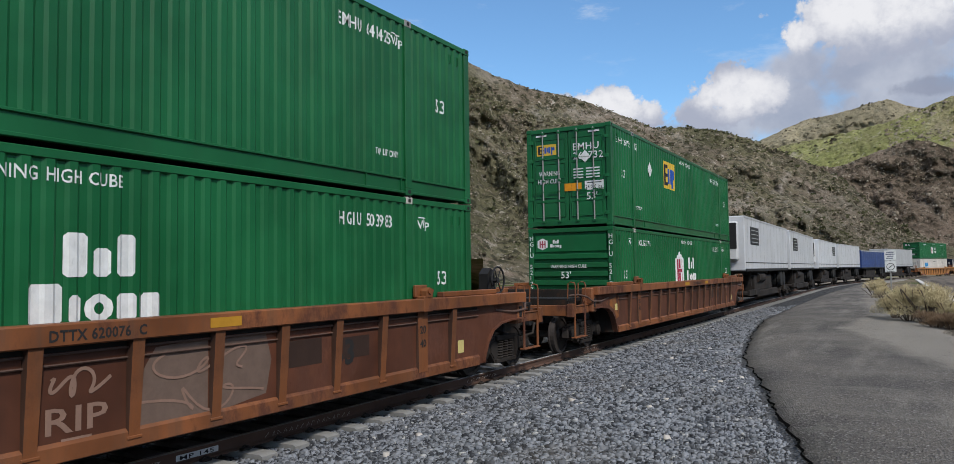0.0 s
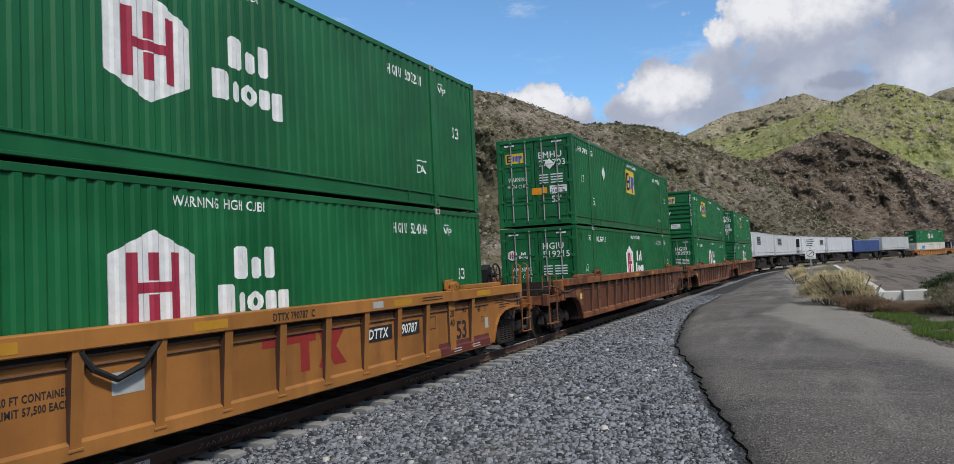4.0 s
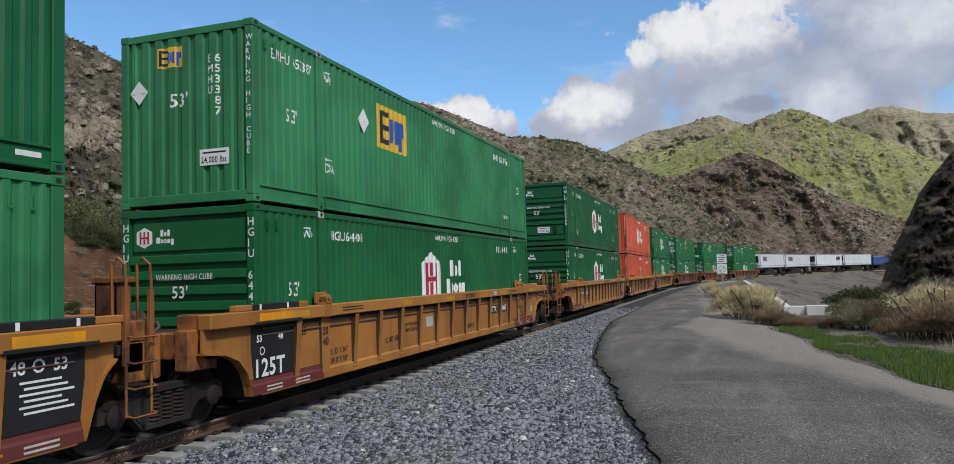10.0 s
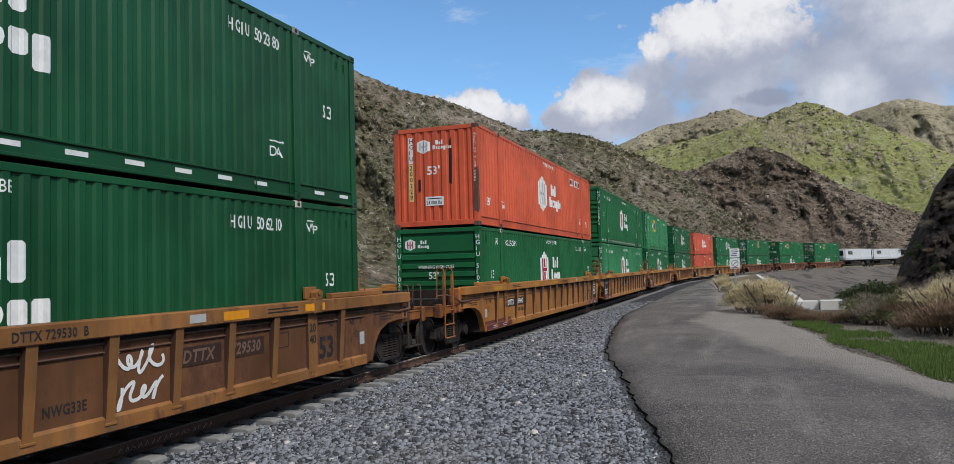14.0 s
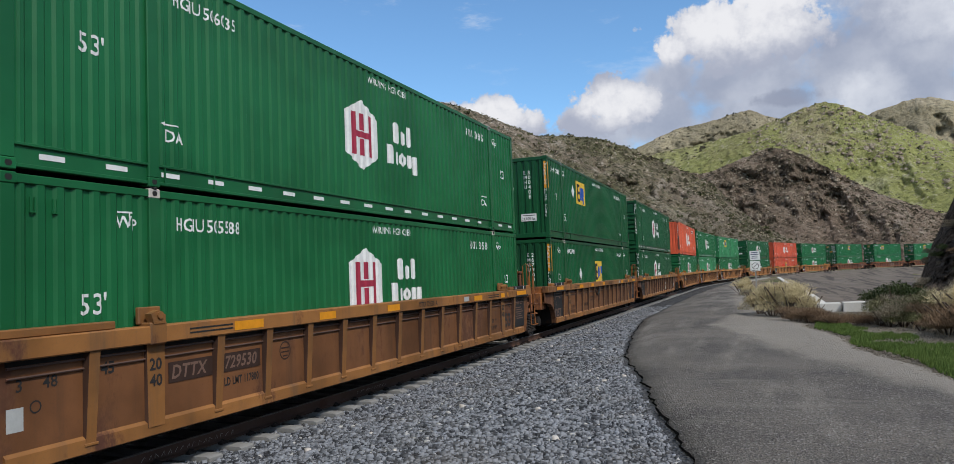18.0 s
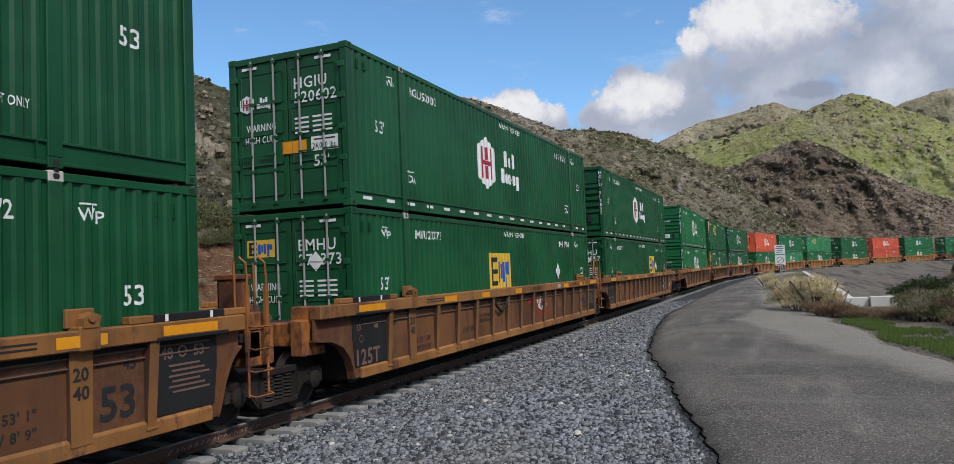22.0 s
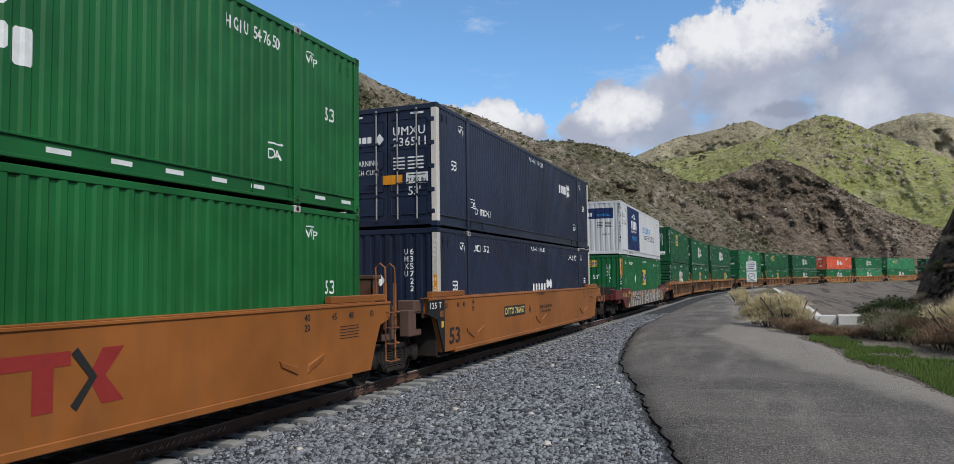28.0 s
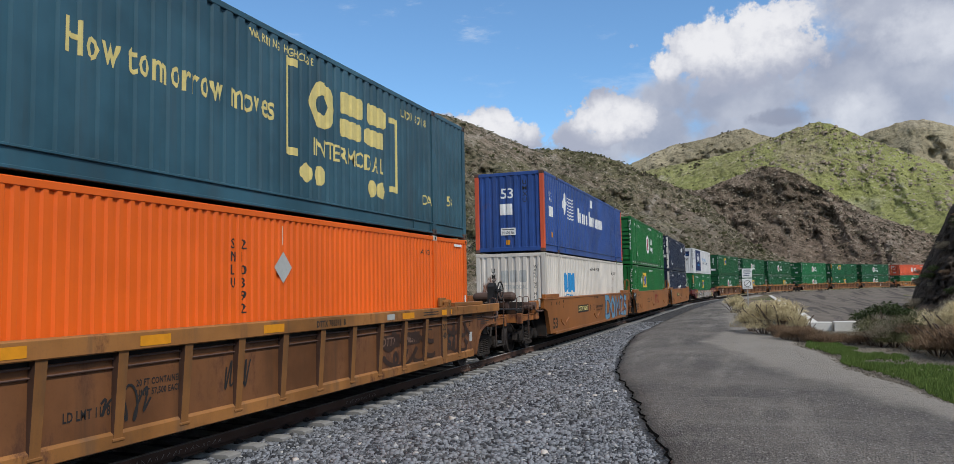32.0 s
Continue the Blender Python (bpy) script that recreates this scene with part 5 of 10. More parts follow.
def build_basin():
    # concrete lining laid over the shallow basin, in slabs
    basin = tagged(new("drainage_basin"), "stained concrete-lined drainage basin inside the curve", "basin")
    rs = np.random.RandomState(71)

    def slab(p0, p1, p2, p3):
        b = Build()
        n = 6
        vs = []
        for i in range(n + 1):
            for j in range(n + 1):
                u, v = i / n, j / n
                x = (p0[0] * (1 - u) + p1[0] * u) * (1 - v) + (p3[0] * (1 - u) + p2[0] * u) * v
                y = (p0[1] * (1 - u) + p1[1] * u) * (1 - v) + (p3[1] * (1 - u) + p2[1] * u) * v
                vs.append((x, y, float(ground_z(x, y)) + 0.07))
        b.add(vs, [(i * (n + 1) + j, (i + 1) * (n + 1) + j, (i + 1) * (n + 1) + j + 1, i * (n + 1) + j + 1) for i in range(n) for j in range(n)])
        return b.mesh("slab", CONCRETE)
    rows = 9
    for r in range(rows):
        for c in range(7):
            q = []
            for rr, cc in ((r, c), (r, c + 1), (r + 1, c + 1), (r + 1, c)):
                v = (rr / rows) ** 1.6
                y = 33.4 + v * 180
                xl = np.interp(y, (33, 60, 100, 150, 215), (2.30, 2.4, 1.9, 2.2, 10.0))
                # the upper edge follows the track
                xr = np.interp(y, (33, 60, 100, 150, 215), (13, 19, 30, 38, 46))
                q.append((xl + (xr - xl) * cc / 7 + 0.0, y))
            part("slab", slab(*q), basin)
    # the white lip along its left edge and the wall across its near end
    lip = Build()
    P = [(2.25, 32.6), (2.35, 45), (2.35, 52), (2.3, 64), (1.9, 90), (1.7, 118)]
    for (xa, ya), (xb, yb) in zip(P, P[1:]):
        za, zb = float(ground_z(xa - 0.6, ya)), float(ground_z(xb - 0.6, yb))
        lip.add([(xa - 0.2, ya, za - 0.4), (xa + 0.2, ya, za - 0.4), (xa + 0.2, ya, za + 0.10), (xa - 0.2, ya, za + 0.10), (xb - 0.2, yb, zb - 0.4), (xb + 0.2, yb, zb - 0.4), (xb + 0.2, yb, zb + 0.10), (xb - 0.2, yb, zb + 0.10)],
                [(3, 2, 6, 7), (0, 3, 7, 4), (2, 1, 5, 6), (0, 1, 2, 3), (4, 5, 6, 7)])
    part("lip", lip.mesh("lip", CONCRETE_PALE), basin, "pale concrete lip")
    wall = thing("low_wall", "low pale concrete wall in blocks across the basin's near end", "wall", at=pose(0, 0, 0))
    for x0, x1, y0, h in ((1.78, 2.66, 32.0, 0.34), (2.70, 4.30, 31.8, 0.37), (4.34, 6.6, 31.6, 0.34), (6.64, 9.0, 31.5, 0.3)):
        part("block", Build().box(x0, x1, y0, y0 + 0.55, -0.6, 0.12 + h, 0.02).mesh("block", CONCRETE_PALE), wall)
    # parapet blocks at the far edge, by the track
    for s0, s1, tall, mt in ((118, 128, 0.55, CONCRETE), (128.3, 141, 0.62, CONCRETE), (141.3, 160, 0.5, CONCRETE)):
        b = Build()
        xs = [track(s0 + (s1 - s0) * k / 4) for k in range(5)]
        for (xa, ya, aa), (xb, yb, ab) in zip(xs, xs[1:]):
            q = []
            for x, y, a in ((xa, ya, aa), (xb, yb, ab)):
                for o in (4.6, 5.0):
                    q.append((x + o * math.cos(a), y - o * math.sin(a)))
            vs = [(*p, -0.5) for p in q] + [(*p, tall - 0.25) for p in q]
            b.add(vs, [(4, 5, 7, 6), (0, 2, 6, 4), (1, 5, 7, 3), (0, 4, 5, 1), (2, 3, 7, 6)])
        tagged(new("parapet", b.mesh("parapet", mt)), "low concrete parapet beside the curved track", "wall")


build_basin()


def road_sign():
    """A steel post with two white plates that face the camera's stretch of road."""
    x, y = polar(-0.66, 47.3)
    z = float(ground_z(x, y))
    ob = thing("road_sign", "white metal road sign with two plates on a steel post", "road sign", at=pose(x, y, z, 0, 0, 4))
    part("post", Build().box(-0.035, 0.035, -0.03, 0.03, -0.3, 2.78, 0.006).mesh("post", GALV), ob)
    up = part("upper_plate", Build().box(-0.28, 0.28, -0.05, -0.03, 2.24, 2.78, 0.008).mesh("plate", INK_WHITE), ob, "white plate with rows of dark lettering")
    lo = part("lower_plate", Build().box(-0.28, 0.28, -0.05, -0.03, 1.58, 2.18, 0.008).mesh("plate", INK_WHITE), ob, "white plate with a dark ring")
    f = Flat()
    for j, (a, b) in enumerate(((-0.18, 0.18), (-0.22, 0.22), (-0.15, 0.16), (-0.2, 0.13))):
        f.rect(a, 2.67 - j * 0.11, b, 2.71 - j * 0.11)
    lay(f, "dark_legend", INK_NAVY, up, "rear", 0, 0, None, x=0.05)
    f = Flat().ring(0, 1.89, 0.17, 0.20, 18).stroke([(-0.13, 1.78), (0.13, 2.0)], 0.03).rect(-0.2, 1.62, 0.2, 1.65)
    lay(f, "dark_ring", INK_BLACK, lo, "rear", 0, 0, None, x=0.05)


def rail_chalk():
    """Chalk scrawls and a painted mile mark on the web of the near rail."""
    x = XC + 0.755 + 0.013
    for y, w, seed in ((7.3, 1.8, 201), (12.6, 1.3, 202), (18.5, 1.5, 203)):
        f = Flat()
        rs = np.random.RandomState(seed)
        for k in range(int(w * 9)):
            u = k / 9 * 1.0
            f.stroke([(u + rs.uniform(0, 0.03), -0.118), (u + rs.uniform(0.0, 0.08), -0.062), (u + 0.07, -0.10 + rs.uniform(-0.02, 0.03))], 0.006)
        lay(f, "chalk_scrawl", INK_CHALK, near_rail, "side", y, 0, None, x=x, gap=0.002)
    lay(Flat().rect(0, -0.125, 0.62, -0.055), "white_patch", INK_WHITE, near_rail, "side", 5.90, 0, None, x=x, gap=0.002)
    lay(Flat().text("MP 145", 5.95, -0.118, 0.05, 0.5), "lettering", INK_BLACK, near_rail, "side", 0, 0, None, x=x, gap=0.004)
    lay(Flat().text("457", 5.45, -0.115, 0.045, 0.24), "lettering", INK_CHALK, near_rail, "side", 0, 0, None, x=x, gap=0.002)


# ---------------- lettering and marks ----------------
class Flat:
    """Flat marks in their own plane: u to the right, v up; weight: how bold the words are."""
    weight = 0.012

    def __init__(self):
        self.v, self.f, self.words, self.rise = [], [], [], 0.0

    def poly(self, pts):
        o = len(self.v)
        self.v += list(pts)
        self.f.append(tuple(range(o, o + len(pts))))
        return self

    def rect(self, u0, v0, u1, v1, c=0.0):
        if c <= 0:
            return self.poly([(u0, v0), (u1, v0), (u1, v1), (u0, v1)])
        return self.poly([(u0 + c, v0), (u1 - c, v0), (u1, v0 + c), (u1, v1 - c), (u1 - c, v1), (u0 + c, v1), (u0, v1 - c), (u0, v0 + c)])

    def ring(self, u, v, r0, r1, n=14, sx=1.0):
        for i in range(n):
            a, b = 2 * math.pi * i / n, 2 * math.pi * (i + 1) / n
            self.poly([(u + sx * r0 * math.cos(a), v + r0 * math.sin(a)), (u + sx * r1 * math.cos(a), v + r1 * math.sin(a)), (u + sx * r1 * math.cos(b), v + r1 * math.sin(b)), (u + sx * r0 * math.cos(b), v + r0 * math.sin(b))])
        return self

    def disc(self, u, v, r, n=14, sx=1.0):
        return self.poly([(u + sx * r * math.cos(2 * math.pi * i / n), v + r * math.sin(2 * math.pi * i / n)) for i in range(n)])

    def stroke(self, pts, w):
        P = [Vector((*p, 0)) for p in pts]
        row = []
        for i, p in enumerate(P):
            d = (P[min(i + 1, len(P) - 1)] - P[max(i - 1, 0)]).normalized()
            n = Vector((-d.y, d.x, 0)) * w / 2
            row.append(((p + n)[:2], (p - n)[:2]))
        for (a, b), (c, d) in zip(row, row[1:]):
            self.poly([b, d, c, a])
        return self

    def text(self, s, u, v, h, width=None, stack=False, slant=0.0):
        """Words with their lower left corner at u, v and capitals h high; stack: one letter under another, downwards."""
        if stack:
            a = len(self.v), len(self.f)
            for i, ch in enumerate(s):
                if ch != " ":
                    self.text(ch, u, v - i * h * 1.32, h)
                    self.words.pop()
            self.words.append((*a, len(self.v), len(self.f)))
            return self
        vs, fs, w = glyphs(s, Flat.weight)
        k = (width / w / h) if width else 1.0
        o, of = len(self.v), len(self.f)
        self.v += [(u + (x + slant * y) * h * k, v + y * h) for x, y in vs]
        self.f += [tuple(i + o for i in q) for q in fs]
        self.words.append((o, of, len(self.v), len(self.f)))
        return self

    def split(self):
        """Each word by itself, and what is left."""
        out, used = [], set()
        for v0, f0, v1, f1 in self.words:
            g = Flat()
            g.v, g.f = self.v[v0:v1], [tuple(i - v0 for i in q) for q in self.f[f0:f1]]
            out.append(g)
            used |= set(range(f0, f1))
        left = [q for i, q in enumerate(self.f) if i not in used]
        if left:
            g = Flat()
            for q in left:
                g.poly([self.v[i] for i in q])
            out.append(g)
        return out


GLYPHS = {}


def glyphs(s, weight):
    if (s, weight) not in GLYPHS:
        cu = bpy.data.curves.new("lettering", "FONT")
        cu.body, cu.size, cu.resolution_u, cu.offset, cu.space_character = s, 1.0, 2, weight, 1.0 if len(s) < 4 else 1.08
        ob = bpy.data.objects.new("lettering", cu)
        scene.collection.objects.link(ob)
        me = bpy.data.meshes.new_from_object(ob)
        bpy.data.objects.remove(ob)
        co = np.array([v.co[:2] for v in me.vertices]) if len(me.vertices) else np.zeros((1, 2))
        x0, x1 = co[:, 0].min(), co[:, 0].max()
        GLYPHS[s, weight] = ([((x - x0) / 0.70, y / 0.70) for x, y in co], [tuple(p.vertices) for p in me.polygons], (x1 - x0) / 0.70)
        bpy.data.meshes.remove(me)
        bpy.data.curves.remove(cu)
    return GLYPHS[s, weight]


def stencilled(fn):
    """Words in a bolder type."""
    def run(*args, **kw):
        Flat.weight = 0.026
        fn(*args, **kw)
        Flat.weight = 0.012
    return run


def corrugation(y0, y1, kind):
    """Breaks (place, depth) of a corrugated sheet between two posts; the sheet is set back where it meets them."""
    flat, slant, low, deep = {"even": (0.080, 0.036, 0.078, 0.027), "groove": (0.135, 0.026, 0.084, 0.036), "fine": (0.060, 0.024, 0.056, 0.030), "wide": (0.105, 0.036, 0.109, 0.048)}[kind]
    pitch = flat + low + 2 * slant
    out, a0, a1 = [(y0, deep), (y0 + 0.045, deep)], y0 + 0.07, y1 - 0.07
    n = max(1, round((a1 - a0) / pitch))
    k = (a1 - a0) / (n * pitch)
    for i in range(n):
        a = a0 + i * pitch * k
        out += [(a, 0.0), (a + flat * k / 2, 0.0), (a + (flat / 2 + slant) * k, deep), (a + (flat / 2 + slant + low) * k, deep), (a + (flat / 2 + 2 * slant + low) * k, 0.0)]
    return out + [(a1, 0.0), (y1 - 0.045, deep), (y1, deep)]


L2, WX, HC = 8.077, 1.295, 2.896
SIDE_BREAKS = {k: corrugation(-L2 + 0.16, -6.18, k) + corrugation(-6.01, 6.01, k) + corrugation(6.18, L2 - 0.16, k) for k in ("even", "groove", "fine", "wide")}
END_BREAKS = corrugation(-WX + 0.15, WX - 0.15, "groove")


def lay(fl, name, mat, parent, face, u0=0.0, v0=0.0, breaks=None, label="", x=None, gap=0.004, key=None):
    """Lays flat marks on a thing: face 'side' (u runs forward, on the right side) or 'rear' (u runs right, on the rear end).
    breaks: the corrugation that the paint follows."""
    if len(fl.words) > 1 or (fl.words and len(fl.f) > fl.words[0][3] - fl.words[0][1]):
        bits = fl.split()
        for i, g in enumerate(bits):
            lay(g, name if i < len(fl.words) else "marking", mat, parent, face, u0, v0, breaks, label, x, gap, (key, i) if key else None)
        return None

    def make():
        me = bpy.data.meshes.new(name)
        me.from_pydata([(a + u0, b + v0, 0.0) for a, b in fl.v], [], fl.f)
        bm = bmesh.new()
        bm.from_mesh(me)
        if breaks:
            lo, hi = min(v.co.x for v in bm.verts), max(v.co.x for v in bm.verts)
            seen = None
            for b, _ in breaks:
                if lo < b < hi and (seen is None or b - seen > 1e-4):
                    bmesh.ops.bisect_plane(bm, geom=bm.verts[:] + bm.edges[:] + bm.faces[:], plane_co=(b, 0, 0), plane_no=(1, 0, 0))
                    seen = b
            ks, ds = [b for b, _ in breaks], [d for _, d in breaks]
        for v in bm.verts:
            u, w = v.co.x, v.co.y
            d = float(np.interp(u, ks, ds)) if breaks else 0.0
            if fl.rise:
                d -= fl.rise * v.index
            v.co = (x - d + gap, u, w) if face == "side" else (u, -(x - d + gap), w)
        bm.normal_update()
        out = Vector((1, 0, 0)) if face == "side" else Vector((0, -1, 0))
        for p in bm.faces:
            if p.normal.dot(out) < 0:
                p.normal_flip()
        bm.to_mesh(me)
        bm.free()
        me.materials.append(mat)
        return me
    me = cached(key, make) if key else make()
    return part(name, me, parent, label)


# ---------------- intermodal containers ----------------
def container(paint_mat, label, upper, end="ribs", kind="even", posts=None, end_mat=None):
    """A 53-foot container, its middle at the origin, standing on z = 0; its rear end faces -y."""
    ob = thing("intermodal_container", label, "container", "containers on the train")
    K = paint_mat.name
    pm = posts or paint_mat
    em = end_mat or paint_mat
    br = SIDE_BREAKS[kind]
    XS = WX - 0.012

    def side():
        b, vs, fs = Build(), [], []
        for y, d in br:
            vs += [(XS - d, y, 0.27), (XS - d, y, 2.80)]
        fs = [(2 * i, 2 * i + 2, 2 * i + 3, 2 * i + 1) for i in range(len(br) - 1)]
        b.add(vs, fs)
        o = len(br) * 2
        vs = [(XS - 0.062, y, z) for y in (-L2 + 0.1, L2 - 0.1) for z in (0.27, 2.80)]
        b.add(vs, [(0, 2, 3, 1)])
        return b.mesh("side_panel", paint_mat)
    sp = cached(("side", K, kind), side)
    part("side_panel", sp, ob)
    part("side_panel", sp, ob, at=pose(0, 0, 0, 0, 0, 180))
    tr = cached(("toprail", K), lambda: Build().box(WX - 0.075, WX - 0.004, -L2 + 0.15, L2 - 0.15, 2.79, HC - 0.012, 0.008).mesh("top_rail", paint_mat))

    def low_rail():
        b = Build()
        b.box(WX - 0.09, WX - 0.034, -L2 + 0.15, L2 - 0.15, 0.06, 0.262, 0.004)
        b.box(WX - 0.10, WX - 0.008, -L2 + 0.15, L2 - 0.15, 0.256, 0.290, 0.006)
        b.box(WX - 0.10, WX - 0.010, -L2 + 0.15, L2 - 0.15, 0.030, 0.072, 0.006)
        for y in (-5.9, -5.0, 5.0, 5.9):
            b.prism([(WX - 0.035, 0.07), (WX - 0.012, 0.07), (WX - 0.012, 0.26), (WX - 0.035, 0.26)], 1, y - 0.01, y + 0.01)
        return b.mesh("bottom_rail", paint_mat)
    brl = cached(("lowrail", K), low_rail)
    for turn in (0, 180):
        part("top_rail", tr, ob, at=pose(0, 0, 0, 0, 0, turn))
        part("bottom_rail", brl, ob, at=pose(0, 0, 0, 0, 0, turn))
    cp = cached(("corner", pm.name), lambda: Build().box(WX - 0.15, WX, -L2, -L2 + 0.165, 0.115, HC - 0.115, 0.012).mesh("corner_post", pm))
    mp = cached(("mid", K), lambda: Build().box(WX - 0.11, WX + 0.004, -6.18, -6.01, 0.115, HC - 0.11, 0.01).mesh("lift_post", paint_mat))
    castm = CAST if kind == "groove" else paint_mat

    def casting(y, z, mat):
        b = Build().box(WX - 0.165, WX + 0.006, y - 0.002, y + 0.178, z, z + 0.118, 0.010)
        # a black plug, slightly proud, stands for the shaded hole
        b.cur = 1
        b.prism([(y + 0.065, z + 0.03), (y + 0.11, z + 0.03), (y + 0.125, z + 0.05), (y + 0.125, z + 0.075), (y + 0.11, z + 0.09), (y + 0.065, z + 0.09), (y + 0.05, z + 0.075), (y + 0.05, z + 0.05)], 0, WX - 0.02, WX + 0.008)
        return b.mesh("casting", mat, RUBBER)
    for sx in (1, -1):
        for sy in (1, -1):
            m = Matrix.Diagonal((sx, sy, 1, 1))
            part("corner_post", cp, ob, at=m)
            part("lift_post", mp, ob, at=m)
            for zi, z in enumerate((0.0, HC - 0.118)):
                part("corner_casting", cached(("cast", castm.name, zi), lambda: casting(-L2, z, castm)), ob, at=m)
                lm = (WHITE_WORN if not upper else (GALV if kind == "even" else castm)) if zi else castm
                part("lift_casting", cached(("castm", lm.name, zi), lambda: casting(-6.184, z, lm)), ob, at=m)
            if upper:
                part("twist_lock", cached("tlock", lambda: Build().box(WX - 0.13, WX - 0.01, -6.15, -6.04, -0.045, 0.02, 0.01).box(WX - 0.03, WX + 0.02, -6.12, -6.07, -0.035, -0.005, 0.006).mesh("twist_lock", BLACK_STEEL)), ob, at=m)

    def roof():
        b, vs = Build(), []
        n = 48
        for i in range(n + 1):
            y = -L2 + 0.1 + (2 * L2 - 0.2) * i / n
            vs += [(-WX + 0.05, y, HC - 0.02 - 0.015 * (i % 2)), (WX - 0.05, y, HC - 0.02 - 0.015 * (i % 2))]
        b.add(vs, [(2 * i, 2 * i + 1, 2 * i + 3, 2 * i + 2) for i in range(n)])
        return b.mesh("roof", paint_mat)
    part("roof", cached(("roof", K), roof), ob)

    def floor():
        b = Build()
        b.box(-WX + 0.09, WX - 0.09, -L2 + 0.1, L2 - 0.1, 0.09, 0.17)
        return b.mesh("underframe", BLACK_STEEL)
    part("underframe", cached("underframe", floor), ob)

    hd = cached(("header", em.name), lambda: Build().box(-WX + 0.14, WX - 0.14, -L2 + 0.004, -L2 + 0.12, HC - 0.135, HC - 0.014, 0.008).mesh("header", em))
    sl = cached(("endsill", em.name), lambda: Build().box(-WX + 0.14, WX - 0.14, -L2 + 0.004, -L2 + 0.12, 0.04, 0.19, 0.008).mesh("end_sill", em))
    for m in (Matrix.Identity(4), Matrix.Diagonal((1, -1, 1, 1))):
        part("header", hd, ob, at=m)
        part("end_sill", sl, ob, at=m)

    def vert_end():
        b, vs = Build(), []
        for u, d in END_BREAKS:
            vs += [(u, -L2 + 0.014 + d, 0.185), (u, -L2 + 0.014 + d, HC - 0.13)]
        b.add(vs, [(2 * i, 2 * i + 2, 2 * i + 3, 2 * i + 1) for i in range(len(END_BREAKS) - 1)])
        return b.mesh("end_panel", em)
    ve = cached(("vertend", em.name), vert_end)
    part("end_panel", ve, ob, at=Matrix.Diagonal((1, -1, 1, 1)))
    if end == "vert":
        part("end_panel", ve, ob)
    elif end == "ribs":
        def ribs_panel():
            b = Build()
            b.box(-WX + 0.14, WX - 0.14, -L2 + 0.085, -L2 + 0.10, 0.18, HC - 0.13)
            b.box(-WX + 0.19, WX - 0.19, -L2 + 0.050, -L2 + 0.09, 2.20, HC - 0.20, 0.02)
            if upper:
                b.box(-WX + 0.19, WX - 0.19, -L2 + 0.050, -L2 + 0.09, 0.52, 0.93, 0.02)
            return b.mesh("end_panel", em)
        ep = part("end_panel", cached(("ribend", em.name, upper), ribs_panel), ob)
        rb = cached(("rib", em.name), lambda: Build().prism([(-L2 + 0.09, -0.105), (-L2 + 0.012, -0.060), (-L2 + 0.012, 0.060), (-L2 + 0.09, 0.080)], 0, -WX + 0.17, WX - 0.17).mesh("rib", em))
        zs = (0.36, 1.06, 1.32, 1.58, 1.84, 2.08) if upper else (0.32, 0.57, 0.82, 1.07, 1.32, 1.57, 1.82, 2.07)
        for z in zs:
            part("rib", rb, ep, at=pose(0, 0, z))
    else:
        def leaf():
            b = Build()
            w = WX - 0.17
            b.box(0.012, w, -L2 + 0.035, -L2 + 0.06, 0.19, HC - 0.14, 0.004)
            for z0, z1 in ((0.30, 0.72), (0.86, 1.28), (1.42, 1.84), (1.98, 2.55)):
                b.box(0.10, w - 0.10, -L2 + 0.055, -L2 + 0.022, z0, z1, 0.012)
            return b.mesh("door", em)
        dm = cached(("door", em.name), leaf)
        rod = cached("rod", lambda: Build().cyl((0, -L2 - 0.004), 0.020, 2, 0.13, HC - 0.09, 8).mesh("lock_rod", GALV))

        def keeper():
            b = Build()
            for z in (0.16, 0.75, 1.35, 2.0, HC - 0.16):
                b.box(-0.045, 0.045, -L2 - 0.026, -L2 + 0.03, z - 0.03, z + 0.03, 0.006)
            b.box(-0.025, 0.30, -L2 - 0.040, -L2 - 0.018, 1.02, 1.05, 0.004)
            return b.mesh("rod_bracket", em)
        kp = cached(("keeper", em.name), keeper)

        hg = cached(("hinge", em.name), lambda: Build().box(WX - 0.20, WX - 0.06, -L2 - 0.010, -L2 + 0.04, -0.05, 0.05, 0.008).mesh("hinge", em))
        for sx in (1, -1):
            dr = part("door", dm, ob, at=Matrix.Diagonal((sx, 1, 1, 1)))
            for u in (0.28, 0.78):
                part("lock_rod", rod, dr, at=pose(u, 0, 0))
                part("rod_bracket", kp, dr, at=pose(u, 0, 0))
            for z in (0.35, 0.85, 1.40, 1.95, 2.5):
                part("hinge", hg, dr, at=pose(0, 0, z))
    return ob


def yr(v):
    """Metres from the rear end to the thing's own y."""
    return v - L2


